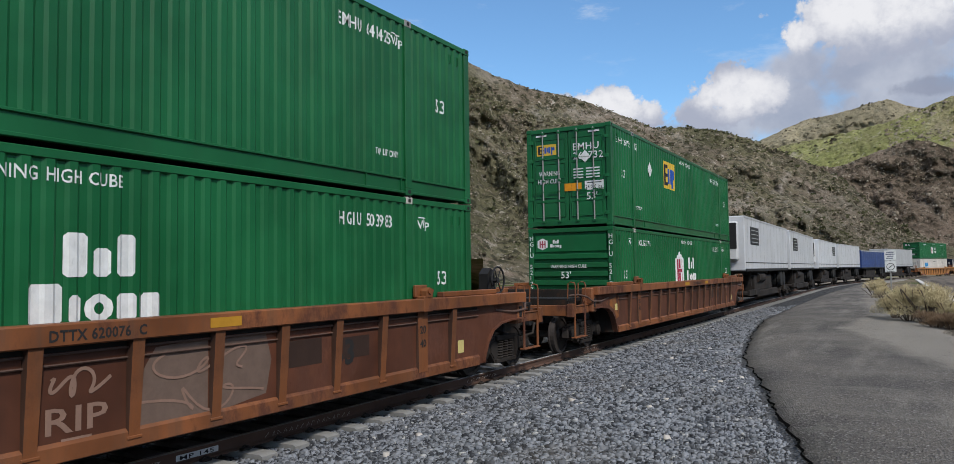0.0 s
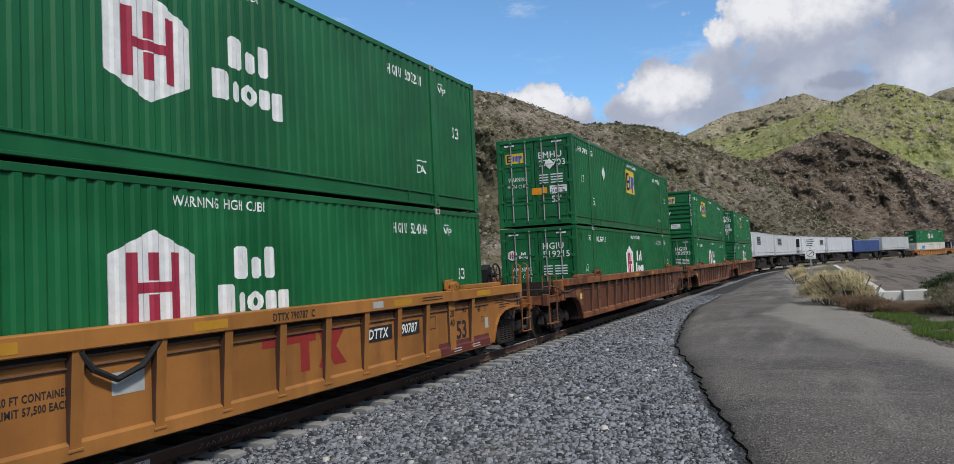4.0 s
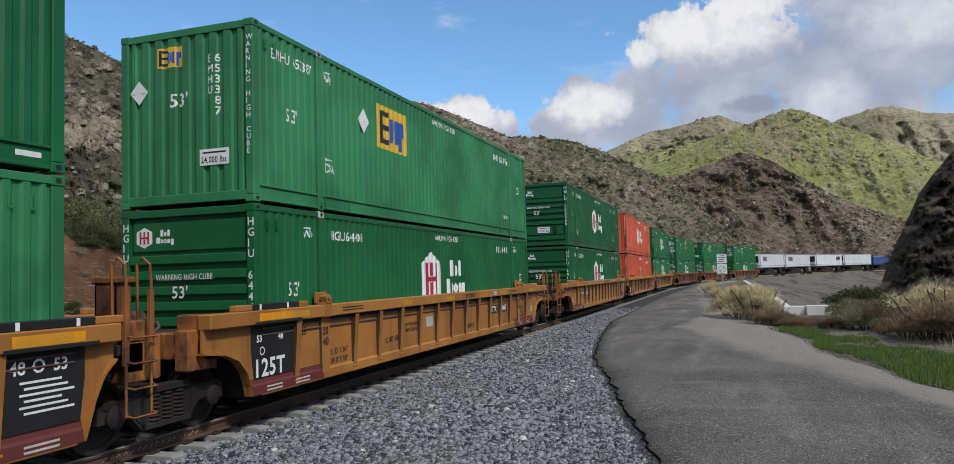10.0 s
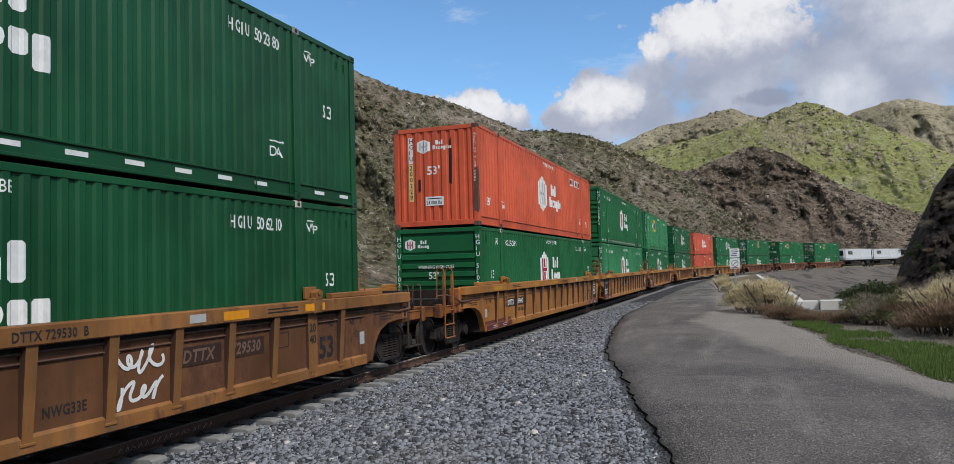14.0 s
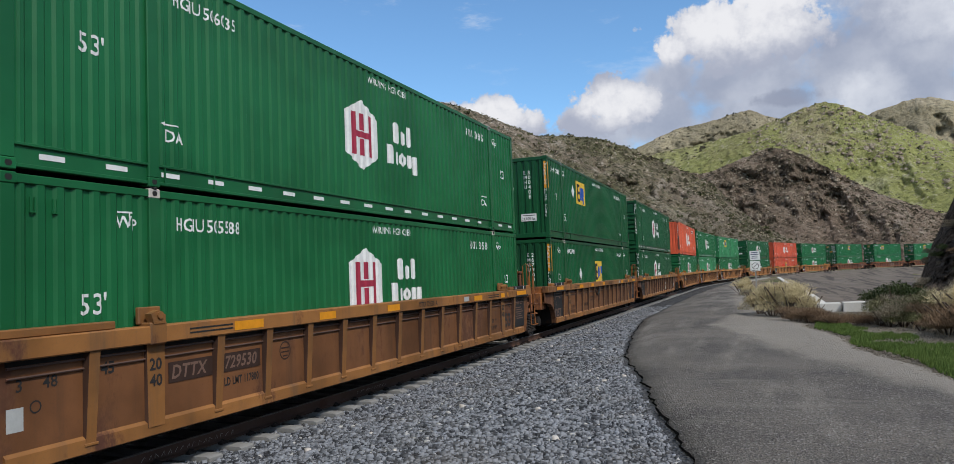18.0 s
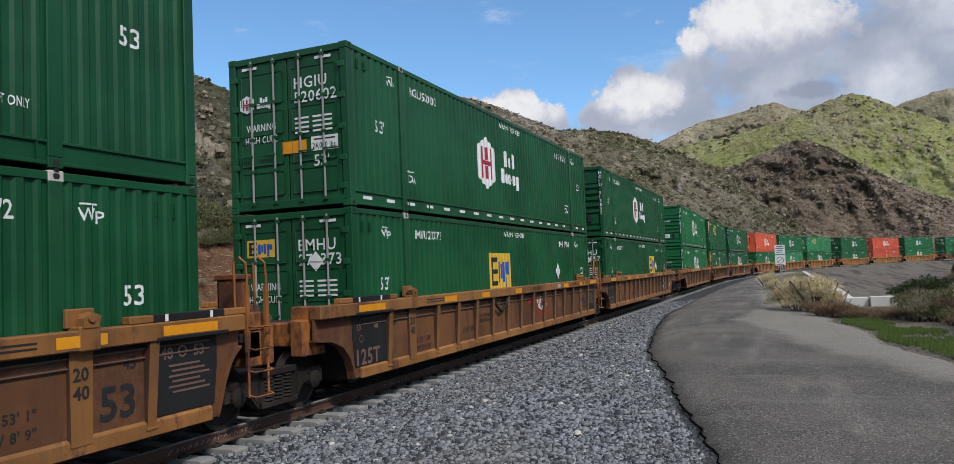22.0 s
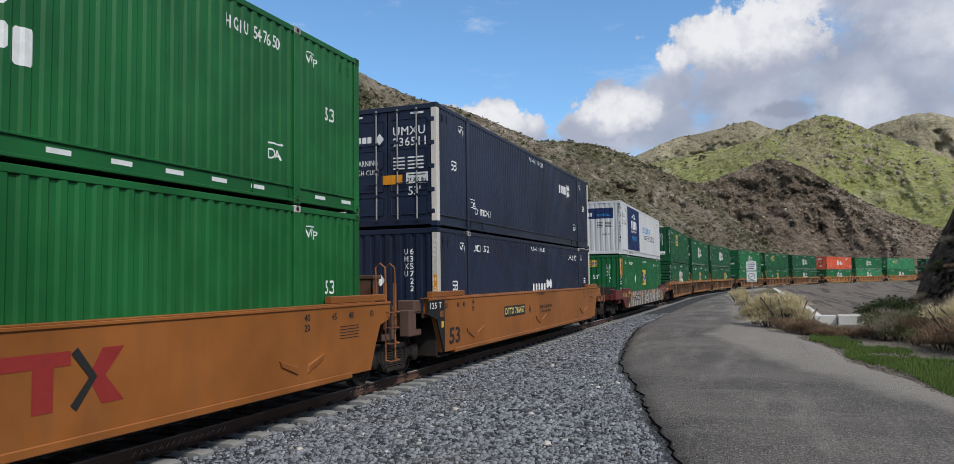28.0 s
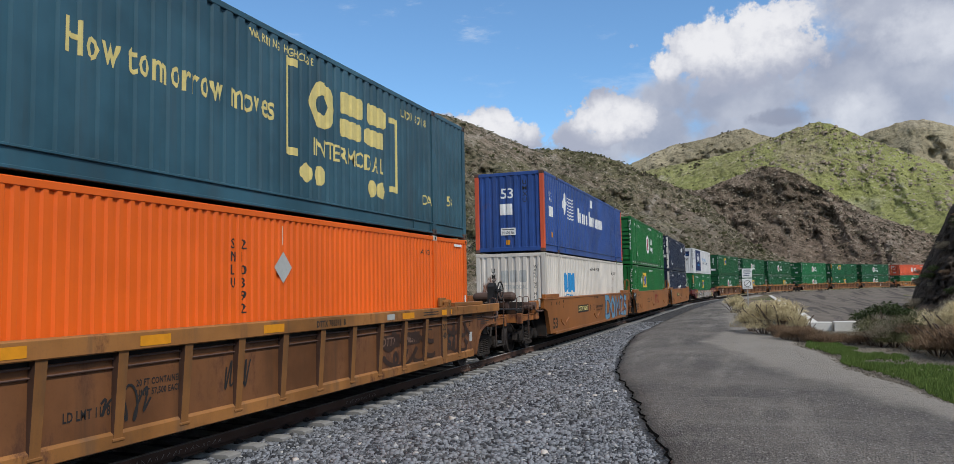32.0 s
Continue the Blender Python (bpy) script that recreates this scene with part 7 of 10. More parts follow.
def kllm():
    c = container(WHITE, "white corrugated refrigerated container with dark blue panel, stacked on top", True, "vert", "fine")
    br = SIDE_BREAKS["fine"]
    X = WX - 0.012
    lay(Flat().rect(yr(2.2), 0.33, yr(6.4), 2.76), "dark_panel", INK_NAVY, c, "side", 0, 0, br, x=X, gap=0.003)
    f = Flat()
    for i in range(4):
        f.rect(yr(3.5) + i * 0.50, 1.55, yr(3.5) + i * 0.50 + 0.36, 2.05, 0.04)
    for k, (u, v) in enumerate(((3.6, 2.2), (4.0, 2.32), (4.3, 2.14))):
        f.poly([(yr(u), v), (yr(u + 0.35), v + 0.16), (yr(u + 0.85), v + 0.02), (yr(u + 0.4), v + 0.06)])
    lay(f, "company_mark", INK_WHITE, c, "side", 0, 0, br, x=X, gap=0.006)
    lay(Flat().text("TRANSPORT SERVICES", yr(3.45), 1.36, 0.12, 1.9), "lettering", INK_WHITE, c, "side", 0, 0, br, x=X, gap=0.006)
    lay(Flat().text("INTERMODAL", yr(3.6), 0.92, 0.24, 1.75), "lettering", INK_SKY, c, "side", 0, 0, br, x=X, gap=0.006)
    lay(Flat().text("EXCELLENCE", yr(7.75), 1.58, 0.36, 3.5), "lettering", INK_SKY, c, "side", 0, 0, br, x=X)
    lay(Flat().text("THROUGH", yr(8.3), 1.18, 0.24, 1.5).text("EXECUTION", yr(9.95), 1.12, 0.36, 2.95), "lettering", INK_NAVY, c, "side", 0, 0, br, x=X)
    f = Flat().text("KDLU", yr(0.5), 2.05, 0.26, 0.75).text("342145", yr(0.5), 1.65, 0.26, 1.0).text("53", yr(0.4), 2.45, 0.18).text("WP", yr(1.45), 2.42, 0.16).text("53", yr(15.0), 2.3, 0.2).text("WP", yr(14.5), 2.4, 0.14)
    lay(f, "lettering", INK_BLACK, c, "side", 0, 0, br, x=X)
    lay(Flat().text("TOP LIFT ONLY", yr(2.6), 0.11, 0.13, 1.2), "lettering", INK_BLACK, c, "side", 0, 0, None, x=WX - 0.034)
    XR = L2 - 0.014
    lay(Flat().rect(-0.95, 1.95, 0.88, 2.52), "dark_panel", INK_NAVY, c, "rear", 0, 0, END_BREAKS, x=XR, gap=0.003)
    f = Flat()
    for i in range(4):
        f.rect(-0.82 + i * 0.15, 2.08, -0.71 + i * 0.15, 2.28, 0.01)
    lay(f, "company_mark", INK_WHITE, c, "rear", 0, 0, END_BREAKS, x=XR, gap=0.006)
    lay(Flat().text("INTERMODAL", 0.0, 2.08, 0.12, 0.75), "lettering", INK_SKY, c, "rear", 0, 0, END_BREAKS, x=XR, gap=0.006)
    lay(Flat().text("KDLU 342145", -WX + 0.04, 2.62, 0.15, stack=True).text("KDLU 342145", WX - 0.12, 2.62, 0.15, stack=True), "lettering", INK_BLACK, c, "rear", 0, 0, None, x=L2, gap=0.004)
    f = Flat()
    for j in range(4):
        f.rect(0.0, 1.72 - j * 0.08, 0.30, 1.755 - j * 0.08).rect(0.42, 1.72 - j * 0.08, 0.78, 1.755 - j * 0.08)
    f.text("24,000 lb", 0.25, 1.05, 0.09, 0.4)
    lay(f, "lettering", INK_BLACK, c, "rear", 0, 0, END_BREAKS, x=XR)
    part("latch", Build().box(-0.72, -0.64, -L2 - 0.02, -L2 + 0.03, 0.95, 1.35, 0.01).mesh("latch", BLACK_STEEL), c)
    return c


def csx_white():
    c = container(WHITE_WORN, "worn white corrugated container with rust streaks, blue letters", False, "vert", "wide")
    br = SIDE_BREAKS["wide"]
    X = WX - 0.012
    f = Flat()
    for i in range(3):
        f.rect(yr(2.7) + i * 0.66, 1.45, yr(2.7) + i * 0.66 + 0.54, 2.20, 0.10)
    lay(f, "company_mark", INK_SKY, c, "side", 0, 0, br, x=X)
    lay(Flat().text("INTERMODAL", yr(2.75), 1.16, 0.22, 1.95), "lettering", INK_SKY, c, "side", 0, 0, br, x=X)
    lay(Flat().text("WARNING HIGH CUBE", yr(7.6), 2.35, 0.15, 1.9).text("UMXU 937010", yr(12.6), 2.20, 0.17, 1.2), "lettering", INK_BLACK, c, "side", 0, 0, br, x=X)
    f = Flat()
    for i in range(3):
        f.rect(-0.35 + i * 0.34, 1.85, -0.08 + i * 0.34, 2.28, 0.04)
    lay(f, "faded_mark", INK_GREY, c, "rear", 0, 0, END_BREAKS, x=L2 - 0.014)
    lay(Flat().text("INTERMODAL", -0.38, 1.62, 0.14, 1.0), "lettering", INK_GREY, c, "rear", 0, 0, END_BREAKS, x=L2 - 0.014)
    lay(Flat().text("UMXU 93", -0.72, 2.2, 0.16, stack=True).text("WARNING HIGH CUBE", 0.86, 2.35, 0.09, stack=True), "lettering", INK_BLACK, c, "rear", 0, 0, END_BREAKS, x=L2 - 0.014)
    return c


def pacer():
    c = container(BLUE, "blue corrugated container with orange corner posts, stacked on top", True, "vert", "groove", posts=ORANGE)
    br = SIDE_BREAKS["groove"]
    X = WX - 0.012
    f = Flat().text("53", yr(0.75), 1.85, 0.36).rect(yr(0.7), 1.30, yr(1.3), 1.68).rect(yr(8.0), 2.28, yr(8.4), 2.62)
    x0 = 5.35
    for i, (w, h) in enumerate(((0.42, 0.62), (0.36, 0.44), (0.36, 0.44), (0.34, 0.44), (0.40, 0.44))):
        f.rect(yr(x0), 1.42, yr(x0 + w - 0.1), 1.42 + h, 0.05)
        x0 += w + 0.03
    x0 += 0.20
    for i in range(10):
        h = 0.66 if i == 0 else 0.44
        w = 0.34 if i == 0 else 0.28
        f.rect(yr(x0), 1.42, yr(x0 + w - 0.06), 1.42 + h, 0.04)
        x0 += w + 0.03
    lay(f, "company_mark", INK_WHITE, c, "side", 0, 0, br, x=X)
    g = Flat().poly([(yr(2.75), 1.95), (yr(3.2), 2.45), (yr(3.45), 2.0), (yr(3.1), 1.5)])
    for j in range(7):
        v = 1.45 + j * 0.13
        g.stroke([(yr(3.5) + k * 0.1, v + 0.03 * math.sin(k * 1.3)) for k in range(12)], 0.045)
    lay(g, "badge", INK_WHITE, c, "side", 0, 0, br, x=X)
    lay(Flat().rect(yr(1.0), 0.55, yr(1.22), 0.74), "amber_label", INK_AMBER, c, "side", 0, 0, br, x=X)
    f = Flat().text("53", -0.30, 1.95, 0.36).rect(-0.35, 1.35, 0.12, 1.75)
    lay(f, "lettering", INK_WHITE, c, "rear", 0, 0, END_BREAKS, x=L2 - 0.014)
    rating_plate(c, L2 - 0.014, -0.32, 0.62)
    lay(Flat().text("UMXU", 0.52, 2.42, 0.16, stack=True), "lettering", INK_BLACK, c, "rear", 0, 0, END_BREAKS, x=L2 - 0.014)
    lay(Flat().rect(-0.15, 0.28, 0.02, 0.45), "amber_label", INK_AMBER, c, "rear", 0, 0, END_BREAKS, x=L2 - 0.014)
    return c


def csx_dark():
    c = container(TEAL, "dark blue-grey corrugated container with yellow lettering, stacked on top", True, "vert", "groove")
    br = SIDE_BREAKS["groove"]
    X = WX - 0.012
    lay(Flat().text("How tomorrow moves", yr(4.3), 1.42, 0.40, 3.75), "lettering", INK_CREAM, c, "side", 0, 0, br, x=X)
    f = Flat()
    f.rect(yr(8.37), 0.95, yr(8.45), 2.55).rect(yr(8.45), 2.42, yr(8.72), 2.55).rect(yr(8.45), 0.95, yr(8.72), 1.08)
    f.rect(yr(12.24), 0.75, yr(12.32), 2.30).rect(yr(11.97), 2.18, yr(12.24), 2.30).rect(yr(11.97), 0.75, yr(12.24), 0.87)
    for i in range(3):
        a = yr(9.05) + i * 0.95
        f.ring(a + 0.40, 1.965, 0.18, 0.42, 14, 0.95) if i == 0 else f.rect(a, 1.55, a + 0.78, 1.88, 0.05).rect(a + 0.06, 1.98, a + 0.84, 2.38, 0.05)
    for y in (8.95, 9.35, 11.2, 11.6):
        f.disc(yr(y), 0.72, 0.17)
    lay(f, "company_mark", INK_CREAM, c, "side", 0, 0, br, x=X)
    lay(Flat().text("INTERMODAL", yr(9.15), 1.06, 0.30, 2.55), "lettering", INK_CREAM, c, "side", 0, 0, br, x=X)
    lay(Flat().text("WARNING HIGH CUBE", yr(7.45), 2.58, 0.13, 1.7).text("UMXU 637118", yr(12.55), 2.42, 0.17, 1.2).text("53", yr(15.0), 0.75, 0.24).text("DA", yr(13.6), 0.65, 0.22).text("53", yr(0.8), 0.75, 0.26), "lettering", INK_CREAM, c, "side", 0, 0, br, x=X)
    return c


def orange_plain():
    c = container(TANGERINE, "bright orange corrugated container in the well of a rail car", False, "vert", "fine")
    br = SIDE_BREAKS["fine"]
    X = WX - 0.012
    f = Flat().rect(yr(2.7), 1.9, yr(3.55), 2.12, 0.03).rect(yr(2.7), 1.3, yr(3.55), 1.52, 0.03).rect(yr(3.25), 1.52, yr(3.55), 1.9)
    f.text("SNLU", yr(7.05), 2.30, 0.14, stack=True).text("210392", yr(7.30), 2.30, 0.14, stack=True).text("EAX HIGH ONLY", yr(13.4), 2.45, 0.10, 0.9)
    lay(f, "lettering", INK_BLACK, c, "side", 0, 0, br, x=X)
    lay(Flat().rect(yr(8.26), 2.40, yr(8.30), 2.70), "white_tick", INK_WHITE, c, "side", 0, 0, br, x=X)
    placard(c, br, yr(8.28), 2.05, 0.25, mat=INK_GREY)
    lay(Flat().rect(yr(15.95), 1.0, yr(16.03), 1.5).rect(yr(15.3), 2.70, yr(15.8), 2.76), "reflective_tape", INK_WHITE, c, "side", 0, 0, None, x=WX + 0.001)
    return c


# ---------------- rail cars ----------------
WR = 0.46


def wheelset_mesh():
    b = Build()
    b.cyl((0, 0), 0.085, 0, -1.05, 1.05, 12)
    for s in (-1, 1):
        prof = [(0.665, WR + 0.028), (0.695, WR + 0.028), (0.705, WR), (0.80, WR - 0.008), (0.80, WR - 0.07), (0.775, WR - 0.08), (0.745, 0.16), (0.82, 0.14), (0.82, 0.09), (0.62, 0.09), (0.62, 0.16), (0.69, WR - 0.09), (0.665, WR - 0.06)]
        b.lathe([(s * w, r) for w, r in prof], 0, (0, 0), 28)
    return b.mesh("wheelset", WHEEL)


def wheel_mark_mesh():
    b = Build()
    for k in range(3):
        a = 0.5 + k * 0.16
        b.add([(0.8025, math.cos(t) * r, math.sin(t) * r) for t, r in ((a, WR - 0.065), (a, WR - 0.012), (a + 0.10, WR - 0.012), (a + 0.10, WR - 0.065))], [(0, 1, 2, 3)])
    return b.mesh("chalk_mark", INK_CHALK)


def side_frame_mesh():
    b = Build()
    out = [(-1.13, 0.40), (-1.13, 0.60), (-1.02, 0.66), (-0.62, 0.66), (-0.42, 0.74), (0.42, 0.74), (0.62, 0.66), (1.02, 0.66), (1.13, 0.60), (1.13, 0.40), (0.98, 0.40), (0.80, 0.46), (0.62, 0.42), (0.44, 0.22), (-0.44, 0.22), (-0.62, 0.42), (-0.80, 0.46), (-0.98, 0.40)]
    b.prism(out, 0, 0.93, 1.07)
    for s in (-1, 1):
        b.prism([(s * 0.46, 0.30), (s * 0.60, 0.44), (s * 0.60, 0.60), (s * 0.46, 0.64)], 0, 1.05, 1.085)
    b.box(0.94, 1.12, -0.40, 0.40, 0.655, 0.75, 0.01)
    b.box(0.94, 1.12, -0.42, 0.42, 0.21, 0.29, 0.01)
    return b.mesh("side_frame", GRIMY)


def spring_mesh():
    b = Build()
    for y in (-0.22, 0.0, 0.22):
        prof = []
        for i in range(7):
            z = 0.295 + i * 0.052
            prof += [(z, 0.075), (z + 0.018, 0.098), (z + 0.036, 0.075)]
        b.lathe(prof, 2, (1.045, y), 10)
    return b.mesh("spring", GRIMY)


def bearing_mesh():
    b = Build()
    b.lathe([(0.98, 0.14), (1.12, 0.14), (1.14, 0.11), (1.16, 0.05)], 0, (0, WR), 14)
    b.box(0.95, 1.09, -0.17, 0.17, WR + 0.10, WR + 0.20, 0.01)
    return b.mesh("bearing", GRIMY)


WHEELSETS = []


def truck(car, y):
    """A three-piece freight truck under a car, y metres from its middle."""
    bol = cached("bolster", lambda: Build().box(-0.95, 0.95, -0.19, 0.19, 0.42, 0.66, 0.03).box(-0.6, 0.6, -0.34, 0.34, 0.60, 0.70, 0.02).cyl((0, 0), 0.2, 2, 0.66, 0.76, 16).mesh("truck", GRIMY))
    t = part("truck", bol, car, "grimy dark three-piece freight truck", pose(0, y, 0))
    for m in (Matrix.Identity(4), Matrix.Rotation(math.pi, 4, "Z")):
        part("side_frame", cached("sideframe", side_frame_mesh), t, at=m)
        part("spring", cached("spring", spring_mesh), t, at=m)
        for dy in (-0.89, 0.89):
            part("bearing", cached("bearing", bearing_mesh), t, at=m @ pose(0, dy, 0))
    for dy in (-0.89, 0.89):
        w = part("wheelset", cached("wheelset", wheelset_mesh), t, at=pose(0, dy, WR))
        WHEELSETS.append((w, car, y + dy))
    return t


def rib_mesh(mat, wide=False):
    """A tapered channel standing out from the side sheet, its flanks a darker brown than its face."""
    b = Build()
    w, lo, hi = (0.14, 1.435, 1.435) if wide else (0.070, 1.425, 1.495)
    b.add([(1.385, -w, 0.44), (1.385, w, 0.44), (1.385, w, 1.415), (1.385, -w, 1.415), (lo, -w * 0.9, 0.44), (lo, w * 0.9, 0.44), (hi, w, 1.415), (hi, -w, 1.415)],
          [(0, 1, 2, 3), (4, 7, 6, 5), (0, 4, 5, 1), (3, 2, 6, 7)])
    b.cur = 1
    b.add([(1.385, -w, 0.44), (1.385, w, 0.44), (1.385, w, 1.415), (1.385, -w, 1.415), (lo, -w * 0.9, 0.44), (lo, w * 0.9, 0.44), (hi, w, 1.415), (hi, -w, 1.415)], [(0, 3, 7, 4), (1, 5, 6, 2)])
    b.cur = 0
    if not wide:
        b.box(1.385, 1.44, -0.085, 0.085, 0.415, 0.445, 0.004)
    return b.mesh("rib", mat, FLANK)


def well_car(mat, label, rear, front, style="ribbed", dark_ends=True):
    """A double-stack well car. rear and front: 'art' shares a truck with its neighbour, 'coup' has a platform and coupler.
    Its middle is at the origin, the rails' head at z = 0; it runs towards +y."""
    car = thing("well_car", label, "rail car", "well cars of the train")
    K = mat.name
    smooth = style == "smooth"
    low = mat is MAROON_CAR
    ends = ((-1, rear), (1, front))

    def sheet():
        b = Build()
        if low:
            b.prism([(-11.05, 0.96), (-9.05, 0.94), (-8.75, 0.84), (-8.2, 0.42), (8.2, 0.42), (8.75, 0.84), (9.05, 0.94), (11.05, 0.96), (11.05, 1.37), (6.4, 1.37), (6.28, 1.26), (-6.12, 1.26), (-6.24, 1.37), (-11.05, 1.37)], 0, 1.33, 1.46)
        elif smooth:
            b.prism([(-8.55, 1.22), (-8.36, 0.85), (-8.18, 0.42), (8.18, 0.42), (8.36, 0.85), (8.55, 1.22), (8.95, 1.32), (8.95, 1.62), (-8.95, 1.62), (-8.95, 1.32)], 0, 1.33, 1.46)
            b.box(1.33, 1.475, -7.5, 7.5, 0.36, 0.46, 0.01)
            b.box(1.32, 1.48, -8.95, 8.95, 1.60, 1.645, 0.008)
        else:
            pts = [(-7.8, 0.36), (7.8, 0.36)]
            arch = {"art": [(8.22, 0.36), (8.27, 0.50), (8.36, 0.78), (8.48, 1.02), (8.60, 1.14), (8.66, 1.18), (8.66, 1.41)],
                    "tail": [(8.38, 0.36), (8.41, 0.50), (8.50, 0.72), (8.70, 0.92), (9.0, 1.03), (9.42, 1.07), (9.42, 1.41)],
                    "coup": [(8.28, 0.36), (8.34, 0.50), (8.46, 0.72), (8.66, 0.92), (8.98, 1.03), (9.40, 1.07), (9.93, 1.07), (9.93, 1.41)]}
            pts = [(y, z) for y, z in arch[front]]
            tail = "tail" if rear == "art" else "coup"
            pts += [(-y, z) for y, z in arch[tail][::-1]]
            b.prism(pts, 0, 1.36, 1.39)
            # flange round the wheel arch
            for s, e in ends:
                a = arch[e if s > 0 else tail][:-1]
                for (y0, z0), (y1, z1) in zip(a, a[1:]):
                    b.add([(1.30, s * y0, z0), (1.45, s * y0, z0), (1.45, s * y1, z1), (1.30, s * y1, z1), (1.30, s * y0, z0 + 0.03), (1.45, s * y0, z0 + 0.03), (1.45, s * y1, z1 + 0.03), (1.30, s * y1, z1 + 0.03)], [(0, 1, 2, 3), (4, 7, 6, 5), (1, 5, 6, 2), (0, 3, 7, 4), (0, 4, 5, 1), (3, 2, 6, 7)])
            b.box(1.305, 1.425, -8.1, 8.1, 0.335, 0.385, 0.006)
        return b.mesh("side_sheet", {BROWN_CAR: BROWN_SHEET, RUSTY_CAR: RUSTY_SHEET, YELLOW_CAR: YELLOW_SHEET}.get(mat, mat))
    sh = cached(("sheet", K, style, rear, front), sheet)
    shm = sh
    part("side_sheet", shm, car)
    part("side_sheet", shm, car, at=Matrix.Diagonal((-1, 1, 1, 1)))

    def chord():
        b = Build()
        y0, y1 = (-9.4 if rear == "art" else -9.92), (8.66 if front == "art" else 9.92)
        if low:
            b.box(1.315, 1.47, -11.05, -6.26, 1.37, 1.40, 0.004).box(1.315, 1.47, 6.42, 11.05, 1.37, 1.40, 0.004)
        elif smooth:
            b.box(1.315, 1.47, -9.1, 9.1 if front != "art" else 8.31, 1.645, 1.665, 0.004)
        else:
            b.box(1.305, 1.52, y0, y1, 1.41, 1.62, 0.014)
        return b.mesh("top_chord", mat)
    ch = cached(("chord", K, style, rear, front), chord)
    curb = cached(("curb", K, style), lambda: Build().box(1.32, 1.46, 6.85, 8.75, 1.40 if low else 1.665 if smooth else 1.62, 1.47 if low else 1.79 if smooth else 1.71, 0.012).mesh("guide_rail", mat))
    guide = cached(("guide", K), lambda: Build().box(1.33, 1.53, 6.16, 6.42, 1.40, 1.66, 0.015).box(1.33, 1.39, 6.12, 6.46, 1.64, 1.84, 0.012).prism([(6.20, 1.64), (6.38, 1.64), (6.42, 1.76), (6.30, 1.80), (6.20, 1.74)], 0, 1.44, 1.54).cyl((6.29, 1.74), 0.045, 0, 1.36, 1.56, 10).mesh("container_guide", mat if not smooth else GRIMY))
    if not smooth:
        pipe = cached(("pipe", K), lambda: Build().tube([(1.412, -8.1, 1.335), (1.412, 0, 1.335), (1.412, 8.1, 1.335)], 0.014, 6).tube([(1.408, -8.1, 1.235), (1.408, 8.1, 1.235)], 0.013, 6).mesh("brake_pipe", CAST))
        # thin black strip on the sheet stands for the shaded gap under the chord
        slot = cached("shadeline", lambda: Build().box(1.385, 1.396, -8.1, 8.1, 1.350, 1.408, 0.003).mesh("dark_slot", BLACK_STEEL))
        for sx in (1, -1):
            part("brake_pipe", pipe, car, at=Matrix.Diagonal((sx, 1, 1, 1)))
            part("dark_slot", slot, car, at=Matrix.Diagonal((sx, 1, 1, 1)))
    for sx in (1, -1):
        part("top_chord", ch, car, at=Matrix.Diagonal((sx, 1, 1, 1)))
        for sy in (1, -1):
            part("guide_rail", curb, car, at=Matrix.Diagonal((sx, sy, 1, 1)))
            if not smooth:
                part("container_guide", guide, car, at=Matrix.Diagonal((sx, sy, 1, 1)))
    if not smooth:
        bs = cached(("bsill", K), lambda: Build().prism([(1.386, 0.53), (1.424, 0.49), (1.430, 0.345), (1.386, 0.345)], 1, -8.12, 8.12).mesh("bottom_sill", mat))
        for sx in (1, -1):
            part("bottom_sill", bs, car, at=Matrix.Diagonal((sx, 1, 1, 1)))
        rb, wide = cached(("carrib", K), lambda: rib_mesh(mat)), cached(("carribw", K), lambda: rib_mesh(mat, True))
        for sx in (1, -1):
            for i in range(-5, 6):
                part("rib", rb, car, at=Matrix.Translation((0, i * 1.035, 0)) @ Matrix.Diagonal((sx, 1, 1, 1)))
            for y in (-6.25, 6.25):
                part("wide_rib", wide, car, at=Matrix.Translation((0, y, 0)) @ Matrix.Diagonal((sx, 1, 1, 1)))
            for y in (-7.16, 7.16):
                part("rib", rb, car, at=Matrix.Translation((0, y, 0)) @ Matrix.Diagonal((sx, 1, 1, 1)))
    else:
        lug = cached(("lug", K), lambda: Build().add([(1.455, 0.62, 0.88), (1.455, 0.56, 0.76), (1.455, 0.12, 0.60), (1.455, 0.14, 0.74), (1.485, 0.60, 0.86), (1.485, 0.56, 0.78), (1.485, 0.14, 0.62), (1.485, 0.16, 0.72)], [(0, 1, 2, 3), (4, 7, 6, 5), (0, 4, 5, 1), (1, 5, 6, 2), (2, 6, 7, 3), (3, 7, 4, 0)]).mesh("side_lug", mat))
        for y in (-5.95, 0.0, 6.2) if not low else ():
            for s in (1, -1):
                part("side_lug", lug, car, at=Matrix.Translation((0, y - 0.2, 0)) @ Matrix.Diagonal((1, s, 1, 1)))

    def floor():
        b = Build()
        b.box(-1.33, 1.33, -8.2, 8.2, 0.30, 0.345)
        for y in (-7.9, -6.1, -3, 0, 3, 6.1, 7.9):
            b.box(-1.33, 1.33, y - 0.18, y + 0.18, 0.345, 0.365)
        return b.mesh("well_floor", GRIMY)
    part("well_floor", cached("wellfloor", floor), car)

